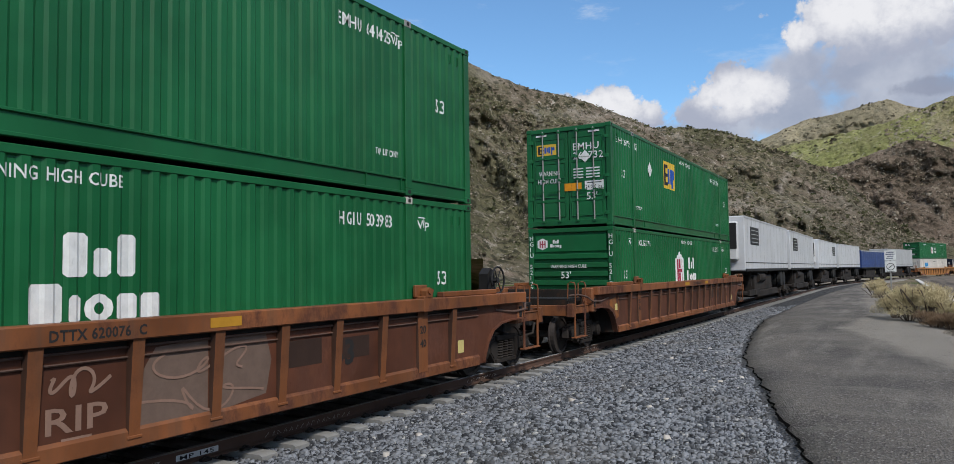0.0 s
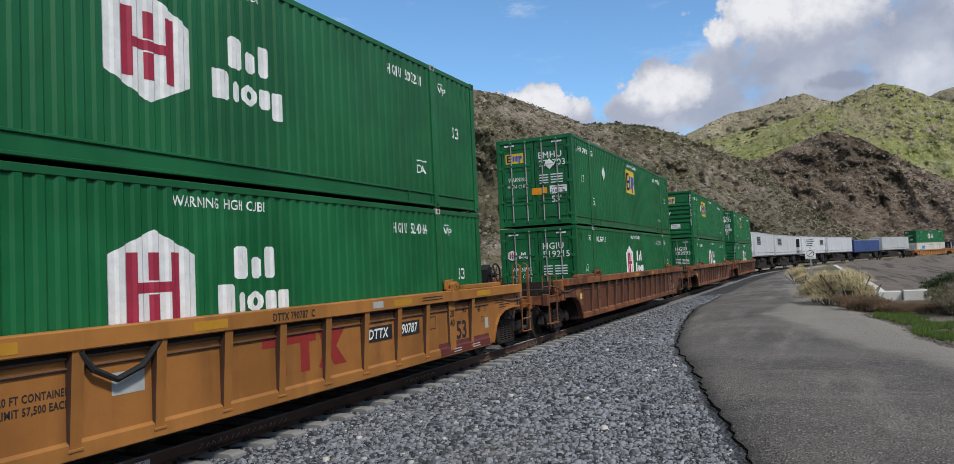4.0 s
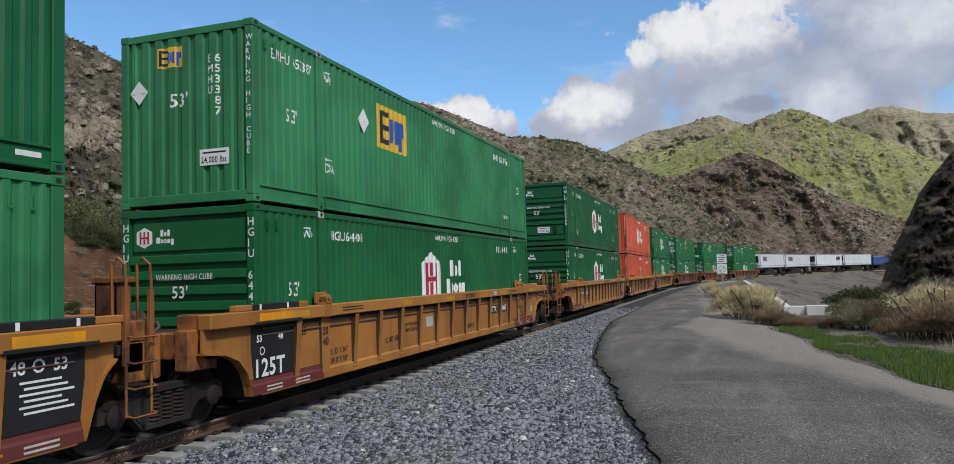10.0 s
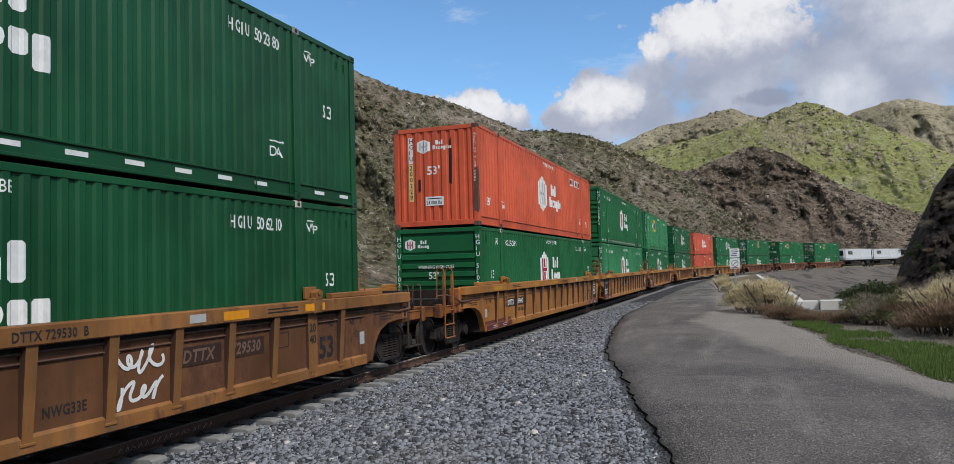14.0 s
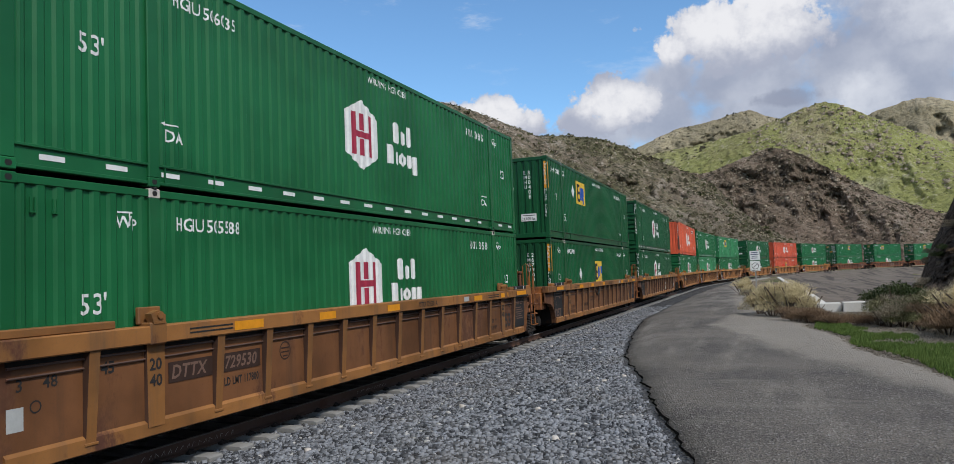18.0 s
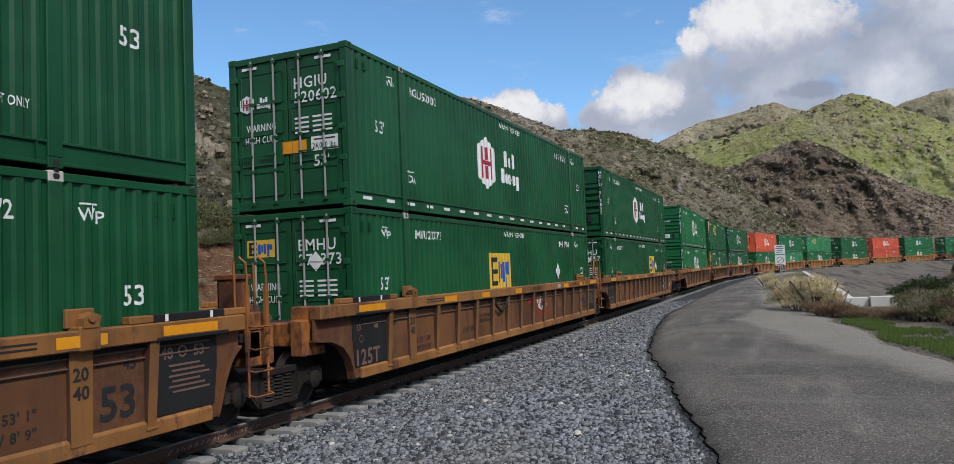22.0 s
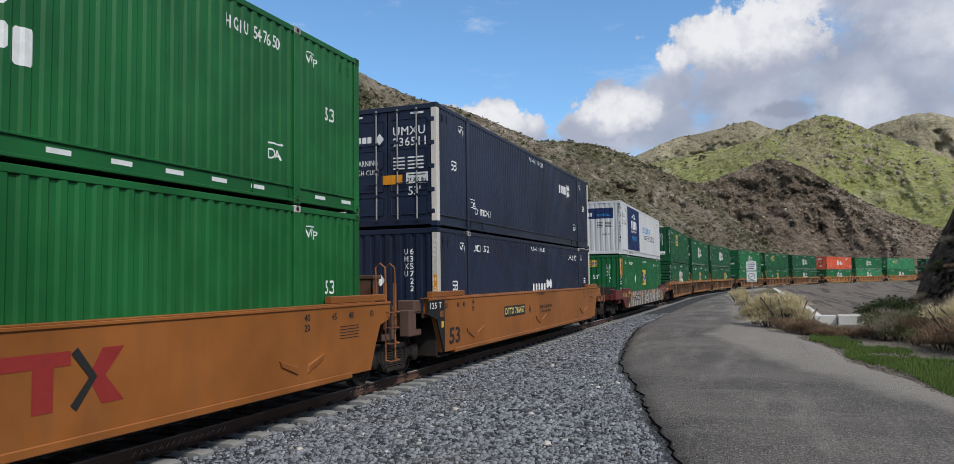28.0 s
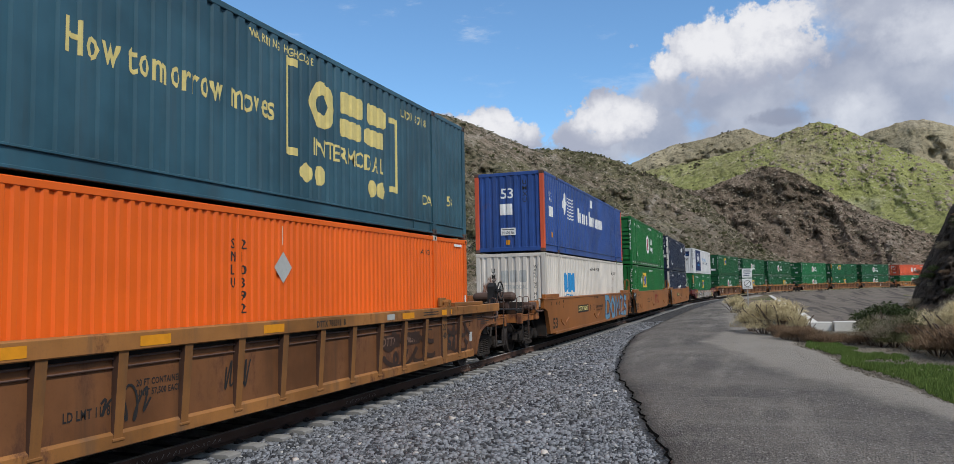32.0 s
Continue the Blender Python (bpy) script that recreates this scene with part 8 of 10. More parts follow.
    def bulkhead():
        b = Build()
        b.box(-1.33, 1.33, 8.20, 8.30, 0.34, 1.35, 0.01)
        b.box(-1.33, 1.33, 8.30, 8.95, 1.22, 1.34, 0.01)
        b.box(-0.36, 0.36, 8.25, 9.5, 0.74, 1.22, 0.02)
        for x in (-0.9, 0.9):
            b.prism([(8.3, 0.5), (8.3, 1.22), (8.9, 1.22)], 0, x - 0.02, x + 0.02)
        # dark steel on every car: the shade behind the wheels put into the colour
        return b.mesh("end_bulkhead", GRIMY)
    bk = cached("bulk", bulkhead)
    for sy, e in ends:
        part("end_bulkhead", bk, car, at=Matrix.Diagonal((1, sy, 1, 1)))
        (end_platform if e == "coup" else joint)(car, mat, sy, smooth)
    if low:
        # this car's deck lies lower than the others'
        for ob in car.children:
            if ob.name.split(".")[0] in ("deck_board", "end_block", "deck_stay", "brake_wheel"):
                ob.location.z -= 0.26
    return car


def joint(car, mat, sy, smooth):
    """The end of a unit that rides on a truck shared with its neighbour; the rear unit's front end carries the truck."""
    if smooth and sy < 0:
        part("dark_panel", cached("sdpan", lambda: Build().prism([(-9.0, 1.30), (-8.55, 1.18), (-8.36, 0.80), (-8.18, 0.42), (-8.12, 0.42), (-8.12, 1.60), (-9.0, 1.60)], 0, 1.44, 1.472).mesh("dark_panel", BLACK_STEEL)), car, "black stencilled end panel")
        lay(Flat().text("125 T", -8.92, 1.42, 0.13, 0.62), "lettering", INK_WHITE, car, "side", 0, 0, None, x=1.472, key="s125")
        lay(Flat().rect(-8.40, 1.22, -8.16, 1.36), "ochre_patch", OCHRE, car, "side", 0, 0, None, x=1.472, key="s125p")
        lay(Flat().rect(-8.32, 0.98, -8.18, 1.12), "yellow_label", INK_YELLOW, car, "side", 0, 0, None, x=1.472, key="s125l")
    mat = CAST if smooth else (mat if mat is BROWN_CAR else OCHRE)
    K = mat.name
    m = Matrix.Diagonal((1, sy, 1, 1))

    def bolster():
        b = Build()
        b.box(-1.28, 1.28, 8.95, 9.25, 0.98, 1.36, 0.02)
        for s in (-1, 1):
            b.box(s * 1.16 - 0.12, s * 1.16 + 0.12, 8.95, 9.55, 0.86, 1.42, 0.02)
            b.box(s * 1.1 - 0.2, s * 1.1 + 0.2, 9.0, 9.35, 1.36, 1.62, 0.02)
        return b.mesh("end_bolster", mat)
    part("end_bolster", cached(("jbol", K), bolster), car, at=m)

    def post():
        b = Build()
        b.box(0.70, 1.02, 9.05, 9.09, 1.36, 2.12, 0.01)
        for x in (0.70, 0.98):
            b.box(x, x + 0.04, 9.05, 9.32, 1.36, 2.12, 0.01)
        b.box(0.66, 1.06, 9.03, 9.36, 2.08, 2.16, 0.012)
        return b.mesh("end_post", mat)

    def ladder(x):
        b = Build()
        for y in (8.80, 9.20):
            b.tube([(x, y, 0.50), (x, y, 2.10), (x, y - 0.02, 2.30), (x - 0.10, y - 0.02, 2.38), (x - 0.20, y - 0.02, 2.30), (x - 0.20, y, 1.40)], 0.018, 6)
            b.box(x - 0.03, x + 0.015, y - 0.035, y + 0.035, 1.1, 2.0)
        for z in (0.52, 0.85, 1.15, 1.45):
            b.tube([(x + 0.01, 8.80, z), (x + 0.10, 8.82, z - 0.02), (x + 0.10, 9.18, z - 0.02), (x + 0.01, 9.20, z)], 0.014, 5)
        return b.mesh("ladder", OCHRE)
    if sy > 0:
        part("ladder", cached(("ladder", K), lambda: ladder(1.44)), car, "bent steel grab rails and steps")
        part("end_post", cached(("jpost", K), post), car, at=m)
        part("end_post", cached(("jpost", K), post), car, at=Matrix.Diagonal((-1, sy, 1, 1)))
        b = cached("brakegear", lambda: Build().box(0.35, 0.85, 9.3, 9.62, 1.42, 1.66, 0.03).cyl((9.5, 1.62), 0.10, 0, 0.4, 1.0, 12).tube([(1.0, 9.3, 1.2), (1.2, 9.6, 1.5), (0.9, 9.9, 1.55), (0.6, 9.8, 1.3)], 0.022, 6).mesh("brake_gear", CAST))
        part("brake_gear", b, car)


def end_platform(car, base, sy, smooth):
    """Platform, sills, coupler and handrails at a car's outer end."""
    mat = base if base in (BROWN_CAR, MAROON_CAR) else OCHRE
    rail_mat = {YELLOW_CAR: OCHRE, BROWN_CAR: BROWN_CAR, MAROON_CAR: MAROON_CAR}.get(base, CAST)
    K, KR = mat.name, rail_mat.name
    m = Matrix.Diagonal((1, sy, 1, 1))
    y0 = 9.38 if smooth else 9.72     # where the side sheet ends

    def sill():
        b = Build()
        b.box(-0.33, 0.33, 8.9, 11.45, 0.72, 1.12, 0.02)
        b.box(-1.15, 1.15, 9.62, 9.94, 0.80, 1.06, 0.02)
        return b.mesh("centre_sill", BLACK_STEEL)

    def side_sill():
        b = Build()
        b.prism([(y0 + 0.2, 0.98), (11.1, 1.00), (11.1, 1.17), (y0 + 0.2, 1.20)], 0, 1.18, 1.29)
        b.box(1.16, 1.31, y0 + 0.2, 11.1, 1.165, 1.185, 0.004)
        return b.mesh("side_sill", mat)

    def end_block():
        b = Build().box(1.10, 1.40, y0, y0 + 0.30, 0.98, 1.60, 0.03)
        b.prism([(y0 + 0.30, 1.20), (y0 + 0.52, 1.20), (y0 + 0.30, 1.42)], 0, 1.20, 1.24)
        b.cur = 1
        b.box(1.38, 1.412, y0 + 0.09, y0 + 0.21, 1.10, 1.34, 0.02)
        return b.mesh("end_block", mat, BLACK_STEEL)

    def end_beam():
        return Build().box(-1.30, 1.30, 11.0, 11.10, 0.94, 1.20, 0.012).box(-1.32, -1.16, 10.97, 11.13, 0.92, 1.24, 0.012).box(1.16, 1.32, 10.97, 11.13, 0.92, 1.24, 0.012).mesh("end_beam", mat)

    def board():
        b = Build()
        b.box(-1.12, 1.12, -0.10, 0.10, 1.335, 1.365, 0.006)
        for x in (-1.10, 1.10):
            b.box(x - 0.02, x + 0.02, -0.11, 0.11, 1.30, 1.337)
        return b.mesh("deck_board", BLACK_STEEL)

    def stay():
        b = Build()
        for y in (y0 + 0.35, 10.9):
            b.box(1.08, 1.12, y - 0.03, y + 0.03, 1.15, 1.34)
        b.box(1.09, 1.11, y0 + 0.35, 10.9, 1.27, 1.31)
        return b.mesh("deck_stay", GRIMY)

    def grab():
        return Build().tube([(1.30, 0, 1.08), (1.31, 0, 1.66), (1.29, 0, 1.74), (1.20, 0, 1.76), (1.12, 0, 1.72), (1.10, 0, 1.30)], 0.017, 6).mesh("grab_rail", rail_mat)

    def ladder():
        b = Build()
        for y in (10.32, 10.86):
            b.tube([(1.33, y, 0.42), (1.34, y, 1.96), (1.31, y, 2.08), (1.22, y, 2.12), (1.14, y, 2.06), (1.12, y, 1.36)], 0.019, 6)
            b.box(1.29, 1.35, y - 0.035, y + 0.035, 0.95, 1.95, 0.006)
        for z in (0.42, 0.74, 1.08):
            b.tube([(1.33, 10.32, z), (1.37, 10.34, z), (1.37, 10.84, z), (1.33, 10.86, z)], 0.016, 6)
        return b.mesh("ladder", rail_mat)

    def stirrup():
        b = Build()
        for y in (10.26, 10.92):
            b.box(1.27, 1.30, y - 0.035, y + 0.035, 0.42, 1.10, 0.006)
        b.box(1.20, 1.33, 10.22, 10.96, 0.40, 0.43, 0.006)
        return b.mesh("stirrup_step", GRIMY if rail_mat is CAST else rail_mat)

    def coupler():
        b = Build()
        b.box(-0.11, 0.11, 11.4, 11.68, 0.72, 0.94, 0.02)
        b.prism([(-0.17, 11.66), (0.17, 11.66), (0.20, 11.86), (0.06, 11.93), (0.02, 11.80), (-0.10, 11.80), (-0.18, 11.90)], 2, 0.68, 1.0)
        b.tube([(0.35, 11.2, 0.9), (0.42, 11.5, 0.55), (0.30, 11.85, 0.5)], 0.03, 8)
        return b.mesh("coupler", GRIMY)
    part("centre_sill", cached("esill", sill), car, at=m)
    part("end_beam", cached(("ebeam", K), end_beam), car, at=m)
    part("end_plate", cached(("eplate", smooth), lambda: Build().box(-1.20, 1.20, y0 + 0.02, y0 + 0.10, 0.98, 1.56, 0.01).mesh("end_plate", GRIMY)), car, at=m)
    for sx in (1, -1):
        mm = Matrix.Diagonal((sx, sy, 1, 1))
        part("side_sill", cached(("ssill", K, smooth), side_sill), car, at=mm)
        part("end_block", cached(("eblock", K, smooth), end_block), car, at=mm)
        part("deck_stay", cached(("dstay", smooth), stay), car, at=mm)
        if base is YELLOW_CAR:
            part("ladder", cached(("endladder", KR), ladder), car, at=mm)
        elif base is not MAROON_CAR:
            part("stirrup_step", cached(("stirrup", KR), stirrup), car, at=mm)
            for y in (10.26, 10.92):
                part("grab_rail", cached(("grab", KR), grab), car, at=Matrix.Translation((0, sy * y, 0)) @ Matrix.Diagonal((sx, 1, 1, 1)))
    n = int((11.0 - y0 - 0.14) / 0.235)
    for k in range(n):
        part("deck_board", cached("deckboard", board), car, at=pose(0, sy * (10.88 - k * 0.235), 0))
    part("coupler", cached("coupler", coupler), car, at=m)
    part("train_pipe", cached(("tpipe", K, smooth), lambda: Build().tube([(1.38, y0 - 0.9, 1.30), (1.41, y0 - 0.2, 1.24), (1.42, y0 + 0.32, 1.26), (1.34, y0 + 0.5, 1.38), (1.22, y0 + 0.75, 1.44), (1.0, y0 + 0.85, 1.42)], 0.024, 8).mesh("train_pipe", CAST)), car, "bent air pipe along the platform", m)
    if smooth and sy < 0 and base is not MAROON_CAR:
        part("air_reservoir", cached("airres", lambda: Build().lathe([(-0.75, 0.05), (-0.70, 0.13), (-0.62, 0.16), (0.62, 0.16), (0.70, 0.13), (0.75, 0.05)], 0, (9.85, 1.74), 16).box(-0.5, -0.4, 9.78, 9.92, 1.36, 1.62).box(0.4, 0.5, 9.78, 9.92, 1.36, 1.62).mesh("air_reservoir", CAST)), car, "rusty cylindrical air reservoir", m)
        part("brake_valve", cached("bvalve", lambda: Build().box(1.05, 1.34, 9.80, 10.05, 1.30, 1.56, 0.03).cyl((9.92, 1.46), 0.11, 0, 1.30, 1.44, 10).cyl((10.14, 1.40), 0.08, 0, 1.12, 1.38, 10).box(1.12, 1.3, 9.66, 9.82, 1.36, 1.52, 0.02).mesh("brake_valve", CAST)), car, "rusty brake control valve", m)
    if sy > 0 and base is not RUSTY_CAR:
        brake_wheel(car, 0.72, 10.15, 1.86)


def brake_wheel(car, x, y, z):
    """A spoked hand brake wheel in front of its dark gear housing."""
    def wheel():
        b = Build()
        n = 20
        b.tube([(0.02, 0.28 * math.cos(2 * math.pi * i / n), 0.28 * math.sin(2 * math.pi * i / n)) for i in range(n + 1)], 0.022, 6)
        for i in range(6):
            a = math.pi * i / 3
            b.tube([(0, 0, 0), (0.02, 0.28 * math.cos(a), 0.28 * math.sin(a))], 0.014, 5)
        b.cyl((0, 0), 0.06, 0, -0.14, 0.03, 10)
        b.prism([(-0.17, -0.52), (0.17, -0.52), (0.15, 0.14), (0.0, 0.26), (-0.15, 0.14)], 0, -0.36, -0.14)
        return b.mesh("brake_wheel", BLACK_STEEL)
    part("brake_wheel", cached("brakewheel", wheel), car, "round spoked hand brake wheel", pose(x, y, z))


def scribble(seed, w, h, strokes, width):
    """A sprayed cursive scrawl of loops, no letters."""
    rs = np.random.RandomState(seed)
    f = Flat()
    rows = 2 if h > 0.6 else 1
    for r in range(rows):
        t = np.linspace(0, 1, 14 * strokes)
        amp = h / rows * (0.30 + 0.13 * np.sin(t * rs.uniform(5, 9) + rs.rand() * 6))
        fr = strokes * rs.uniform(0.75, 1.0)
        u = w * (0.06 + 0.82 * t) + w / strokes * 0.34 * np.sin(2 * math.pi * fr * t + rs.rand() * 6)
        v = h * (r + 0.5) / rows + amp * np.cos(2 * math.pi * fr * t + 1.1 * np.sin(t * 7 + rs.rand() * 6))
        f.stroke([(float(a), float(b)) for a, b in zip(u, v)], width)
    f.rise = 2e-5
    return f


XCH, XSH = 1.52, 1.39


@stencilled
def car_words(car, num, unit, style, coup=0, worn=False):
    """Words on the side of a well car."""
    ink = INK_BLACK
    if style == "smooth":
        X = 1.46
        put = lambda f, m=INK_BLACK, nm="lettering": lay(f, nm, m, car, "side", 0, 0, None, x=X)
        put(Flat().text("53", -7.85, 0.58, 0.36, 0.66).text("53", -8.08, 1.40, 0.11).text("48", -7.38, 1.40, 0.11).text("45", -7.0, 1.40, 0.11).text("40", -6.38, 1.44, 0.11).text("20", -6.38, 1.27, 0.11).text(unit, -1.57, 1.0, 0.24).text("53", 8.15, 1.40, 0.10).text("40", 6.05, 1.42, 0.11).text("20", 6.05, 1.26, 0.11).text("45", 6.85, 1.40, 0.11).text("48", 7.4, 1.40, 0.11))
        if unit == "C":
            put(Flat().text("LD LMT 118,200 PER UNIT", -3.55, 1.06, 0.10, 1.55).text("20 FT CONTAINER LIMIT 57,500 EACH", -3.55, 0.92, 0.065, 1.4))
        else:
            put(Flat().text("LD LMT 116,200 PER UNIT", -0.34, 1.08, 0.10, 1.5).text("20 FT CONTAINER LIMIT 52,900 EACH", -0.34, 0.95, 0.065, 1.35))
        if unit != "C":
            put(Flat().rect(-0.89, 1.01, -0.64, 1.02).rect(-0.89, 1.24, -0.64, 1.25).rect(-0.89, 1.01, -0.875, 1.25).rect(-0.655, 1.01, -0.64, 1.25), INK_BLACK, "stencil_box")
        put(Flat().text("DTTX %s  %s" % (num, unit), -0.66, 1.51, 0.09, 1.0))
        if unit != "C":
            put(Flat().rect(-3.9, 0.98, -1.95, 1.28), INK_BLACK, "number_board")
            lay(Flat().text("DTTX %s" % num, -3.82, 1.05, 0.18, 1.8), "lettering", INK_CREAM, car, "side", 0, 0, None, x=X, gap=0.007)
        f = Flat()
        for j in range(5):
            f.rect(7.1, 1.26 - j * 0.05, 7.75, 1.275 - j * 0.05)
        put(f)
        return
    if num[0] == "6":
        return brown_words(car, num, unit)
    lay(Flat().text("DTTX %s  %s" % (num, unit), 0.79, 1.46, 0.10, 0.9), "lettering", INK_BLACK, car, "side", 0, 0, None, x=XCH)
    if worn:
        for i, (y, w) in enumerate(((-4.95, 0.62), (-2.9, 0.48), (-0.6, 0.5), (3.9, 0.55), (5.9, 0.6))):
            lay(Flat().rect(y, 1.45, y + w, 1.57), "amber_reflector", INK_AMBER, car, "side", 0, 0, None, x=XCH, key=("ambw", i))
    else:
        for i, (y, w) in enumerate(((-7.6, 0.7), (-3.2, 0.5), (-0.6, 0.55), (3.9, 0.6), (7.3, 0.7))):
            lay(Flat().rect(y, 1.455, y + w, 1.565), "reflector_patch", INK_PATCH, car, "side", 0, 0, None, x=XCH, key=("amb", i))
    f = Flat()
    for y in (-5.78, 4.9):
        for j in range(2):
            f.rect(y, 1.48 + j * 0.05, y + 0.8, 1.50 + j * 0.05)
    lay(f, "stencil_line", INK_BLACK, car, "side", 0, 0, None, x=XCH, key=("stl",))
    lay(Flat().rect(3.24, 1.46, 3.55, 1.57), "paper_label", INK_GREY, car, "side", 0, 0, None, x=XCH, key=("lab2",))
    # on the wide posts and on the sheets between the ribs
    for s in (-1, 1):
        lay(Flat().text("20", -0.105, 1.10, 0.135).text("40", -0.105, 0.91, 0.135), "lettering", ink, car, "side", 6.25 * s, 0, None, x=1.435, gap=0.004, key=("post", s))
    f = Flat()
    for s in (-1, 1):
        if s > 0:
            f.text("53", 6.78 - 0.28, 0.63, 0.35)
        f.text("45", 6.90 * s - 0.1, 1.14, 0.13)
    lay(f, "lettering", ink, car, "side", 0, 0, None, x=XSH, key=("sz1",))
    f = Flat().text("LD LMT 117800", -5.02 if coup < 0 else -3.80, 0.72, 0.105, 0.72)
    if coup >= 0:
        f.text("20 FT CONTAINER", -2.82, 0.98, 0.075, 0.72).text("LIMIT 57,500 EACH", -2.82, 0.86, 0.075, 0.72)
        f.text("IL 53' 1 3/4\"", -6.02, 0.72, 0.10, 0.62).text("IW 8' 9 7/8\"", -6.02, 0.56, 0.10, 0.62)
    else:
        f.text("IL 53' 1\"", 5.28, 0.80, 0.10, 0.50).text("IW 8' 9\"", 5.28, 0.62, 0.10, 0.50)
    if unit == "A" and not worn or num == "729530" and unit == "B":
        f.text("NWG33E", 1.23, 0.64, 0.115, 0.55)
    lay(f, "lettering", ink, car, "side", 0, 0, None, x=XSH, key=("sz2", coup >= 0, worn, unit, num))
    if unit != "B" and not worn:
        lay(Flat().rect(-1.62, 0.88, -1.20, 1.12), "paper_label", INK_GREY, car, "side", 0, 0, None, x=XSH, key=("lab",))
    f = Flat().rect(5.32, 0.92, 5.62, 0.935).rect(5.32, 1.145, 5.62, 1.16).rect(5.32, 0.92, 5.335, 1.16).rect(5.605, 0.92, 5.62, 1.16)
    if coup >= 0:
        lay(f, "stencil_box", ink, car, "side", 0, 0, None, x=XSH, key=("sbx",))
    elif worn:
        lay(Flat().ring(-3.66, 1.05, 0.12, 0.14, 16).rect(-3.76, 1.08, -3.56, 1.10).rect(-3.76, 1.02, -3.56, 1.04).rect(-3.72, 0.96, -3.60, 0.98), "round_stencil", INK_UMBER, car, "side", 0, 0, None, x=XSH, key="rst")
    if coup:
        a = 3.20 if coup > 0 else -6.02
        board = INK_UMBER if worn else INK_BLACK
        lay(Flat().rect(a, 0.90, a + 0.80, 1.15), "number_board", board, car, "side", 0, 0, None, x=XSH, gap=0.008)
        lay(Flat().rect(a + 0.96, 0.90, a + 1.76, 1.15), "number_board", board, car, "side", 0, 0, None, x=XSH, gap=0.008)
        lay(Flat().text("DTTX", a + 0.05, 0.95, 0.16, 0.60, slant=0.2).text(num, a + 1.00, 0.95, 0.16, 0.66, slant=0.2), "lettering", INK_FADED if worn else INK_WHITE, car, "side", 0, 0, None, x=XSH, gap=0.012)
    if unit == "C" and num[:3] in ("790", "789", "721"):
        f = Flat().rect(0.70, 1.10, 1.86, 1.25).rect(0.98, 0.68, 1.18, 1.10).rect(1.50, 0.68, 1.70, 1.10)
        f.poly([(2.30, 1.25), (2.62, 1.25), (2.36, 0.96), (2.62, 0.68), (2.30, 0.68), (2.12, 0.96)]).stroke([(1.96, 1.25), (2.10, 0.96), (1.96, 0.68)], 0.09)
        lay(f, "painted_mark", INK_BROWNRED, car, "side", 0, 0, None, x=XSH, key="ttx")
    # a hanging strap on the chord
    if unit == "C":
        part("strap", cached("strap", lambda: Build().tube([(1.47, -2.05, 1.40), (1.48, -1.90, 1.20), (1.48, -1.62, 1.06), (1.48, -1.30, 1.16), (1.47, -1.05, 1.40)], 0.035, 6).mesh("strap", RUBBER)), car, "hanging black strap")


def brown_words(car, num, unit):
    """Faint stencils on the rust-brown cars."""
    lay(Flat().text("DTTX %s  %s" % (num, unit), 0.1, 1.46, 0.10, 1.0), "lettering", INK_BLACK, car, "side", 0, 0, None, x=XCH)
    for y, w in ((-1.2, 0.6), (1.9, 0.45)):
        lay(Flat().rect(y, 1.46, y + w, 1.57), "reflector_patch", INK_PATCH, car, "side", 0, 0, None, x=XCH)
    for s in (-1, 1):
        lay(Flat().text("20", -0.09, 1.06, 0.12).text("40", -0.09, 0.84, 0.12), "lettering", INK_BLACK, car, "side", 6.25 * s, 0, None, x=1.435, gap=0.004, key=("bpost", s))
    for y, w, h in ((3.25, 0.62, 0.34), (4.30, 0.6, 0.3)):
        lay(Flat().rect(y, 0.85, y + w, 0.85 + h), "dark_patch", INK_UMBER, car, "side", 0, 0, None, x=XSH, gap=0.003)
    lay(Flat().text("53", 4.1, 0.78, 0.34), "lettering", INK_BLACK, car, "side", 0, 0, None, x=XSH)
    f = Flat().poly([(-9.1, 1.12), (-8.75, 1.10), (-8.42, 0.98), (-8.24, 0.72), (-8.05, 0.75), (-7.95, 1.05), (-8.0, 1.34), (-8.35, 1.30), (-8.9, 1.22)])
    lay(f, "ochre_patch", OCHRE, car, "side", 0, 0, None, x=XSH, gap=0.003, key="ochre")
    for y in (-8.32, -7.2, 7.4):
        lay(Flat().rect(y, 0.95 if y < -8 else 0.62, y + 0.20, 1.12 if y < -8 else 0.84), "paper_label", INK_CREAM, car, "side", 0, 0, None, x=XSH)


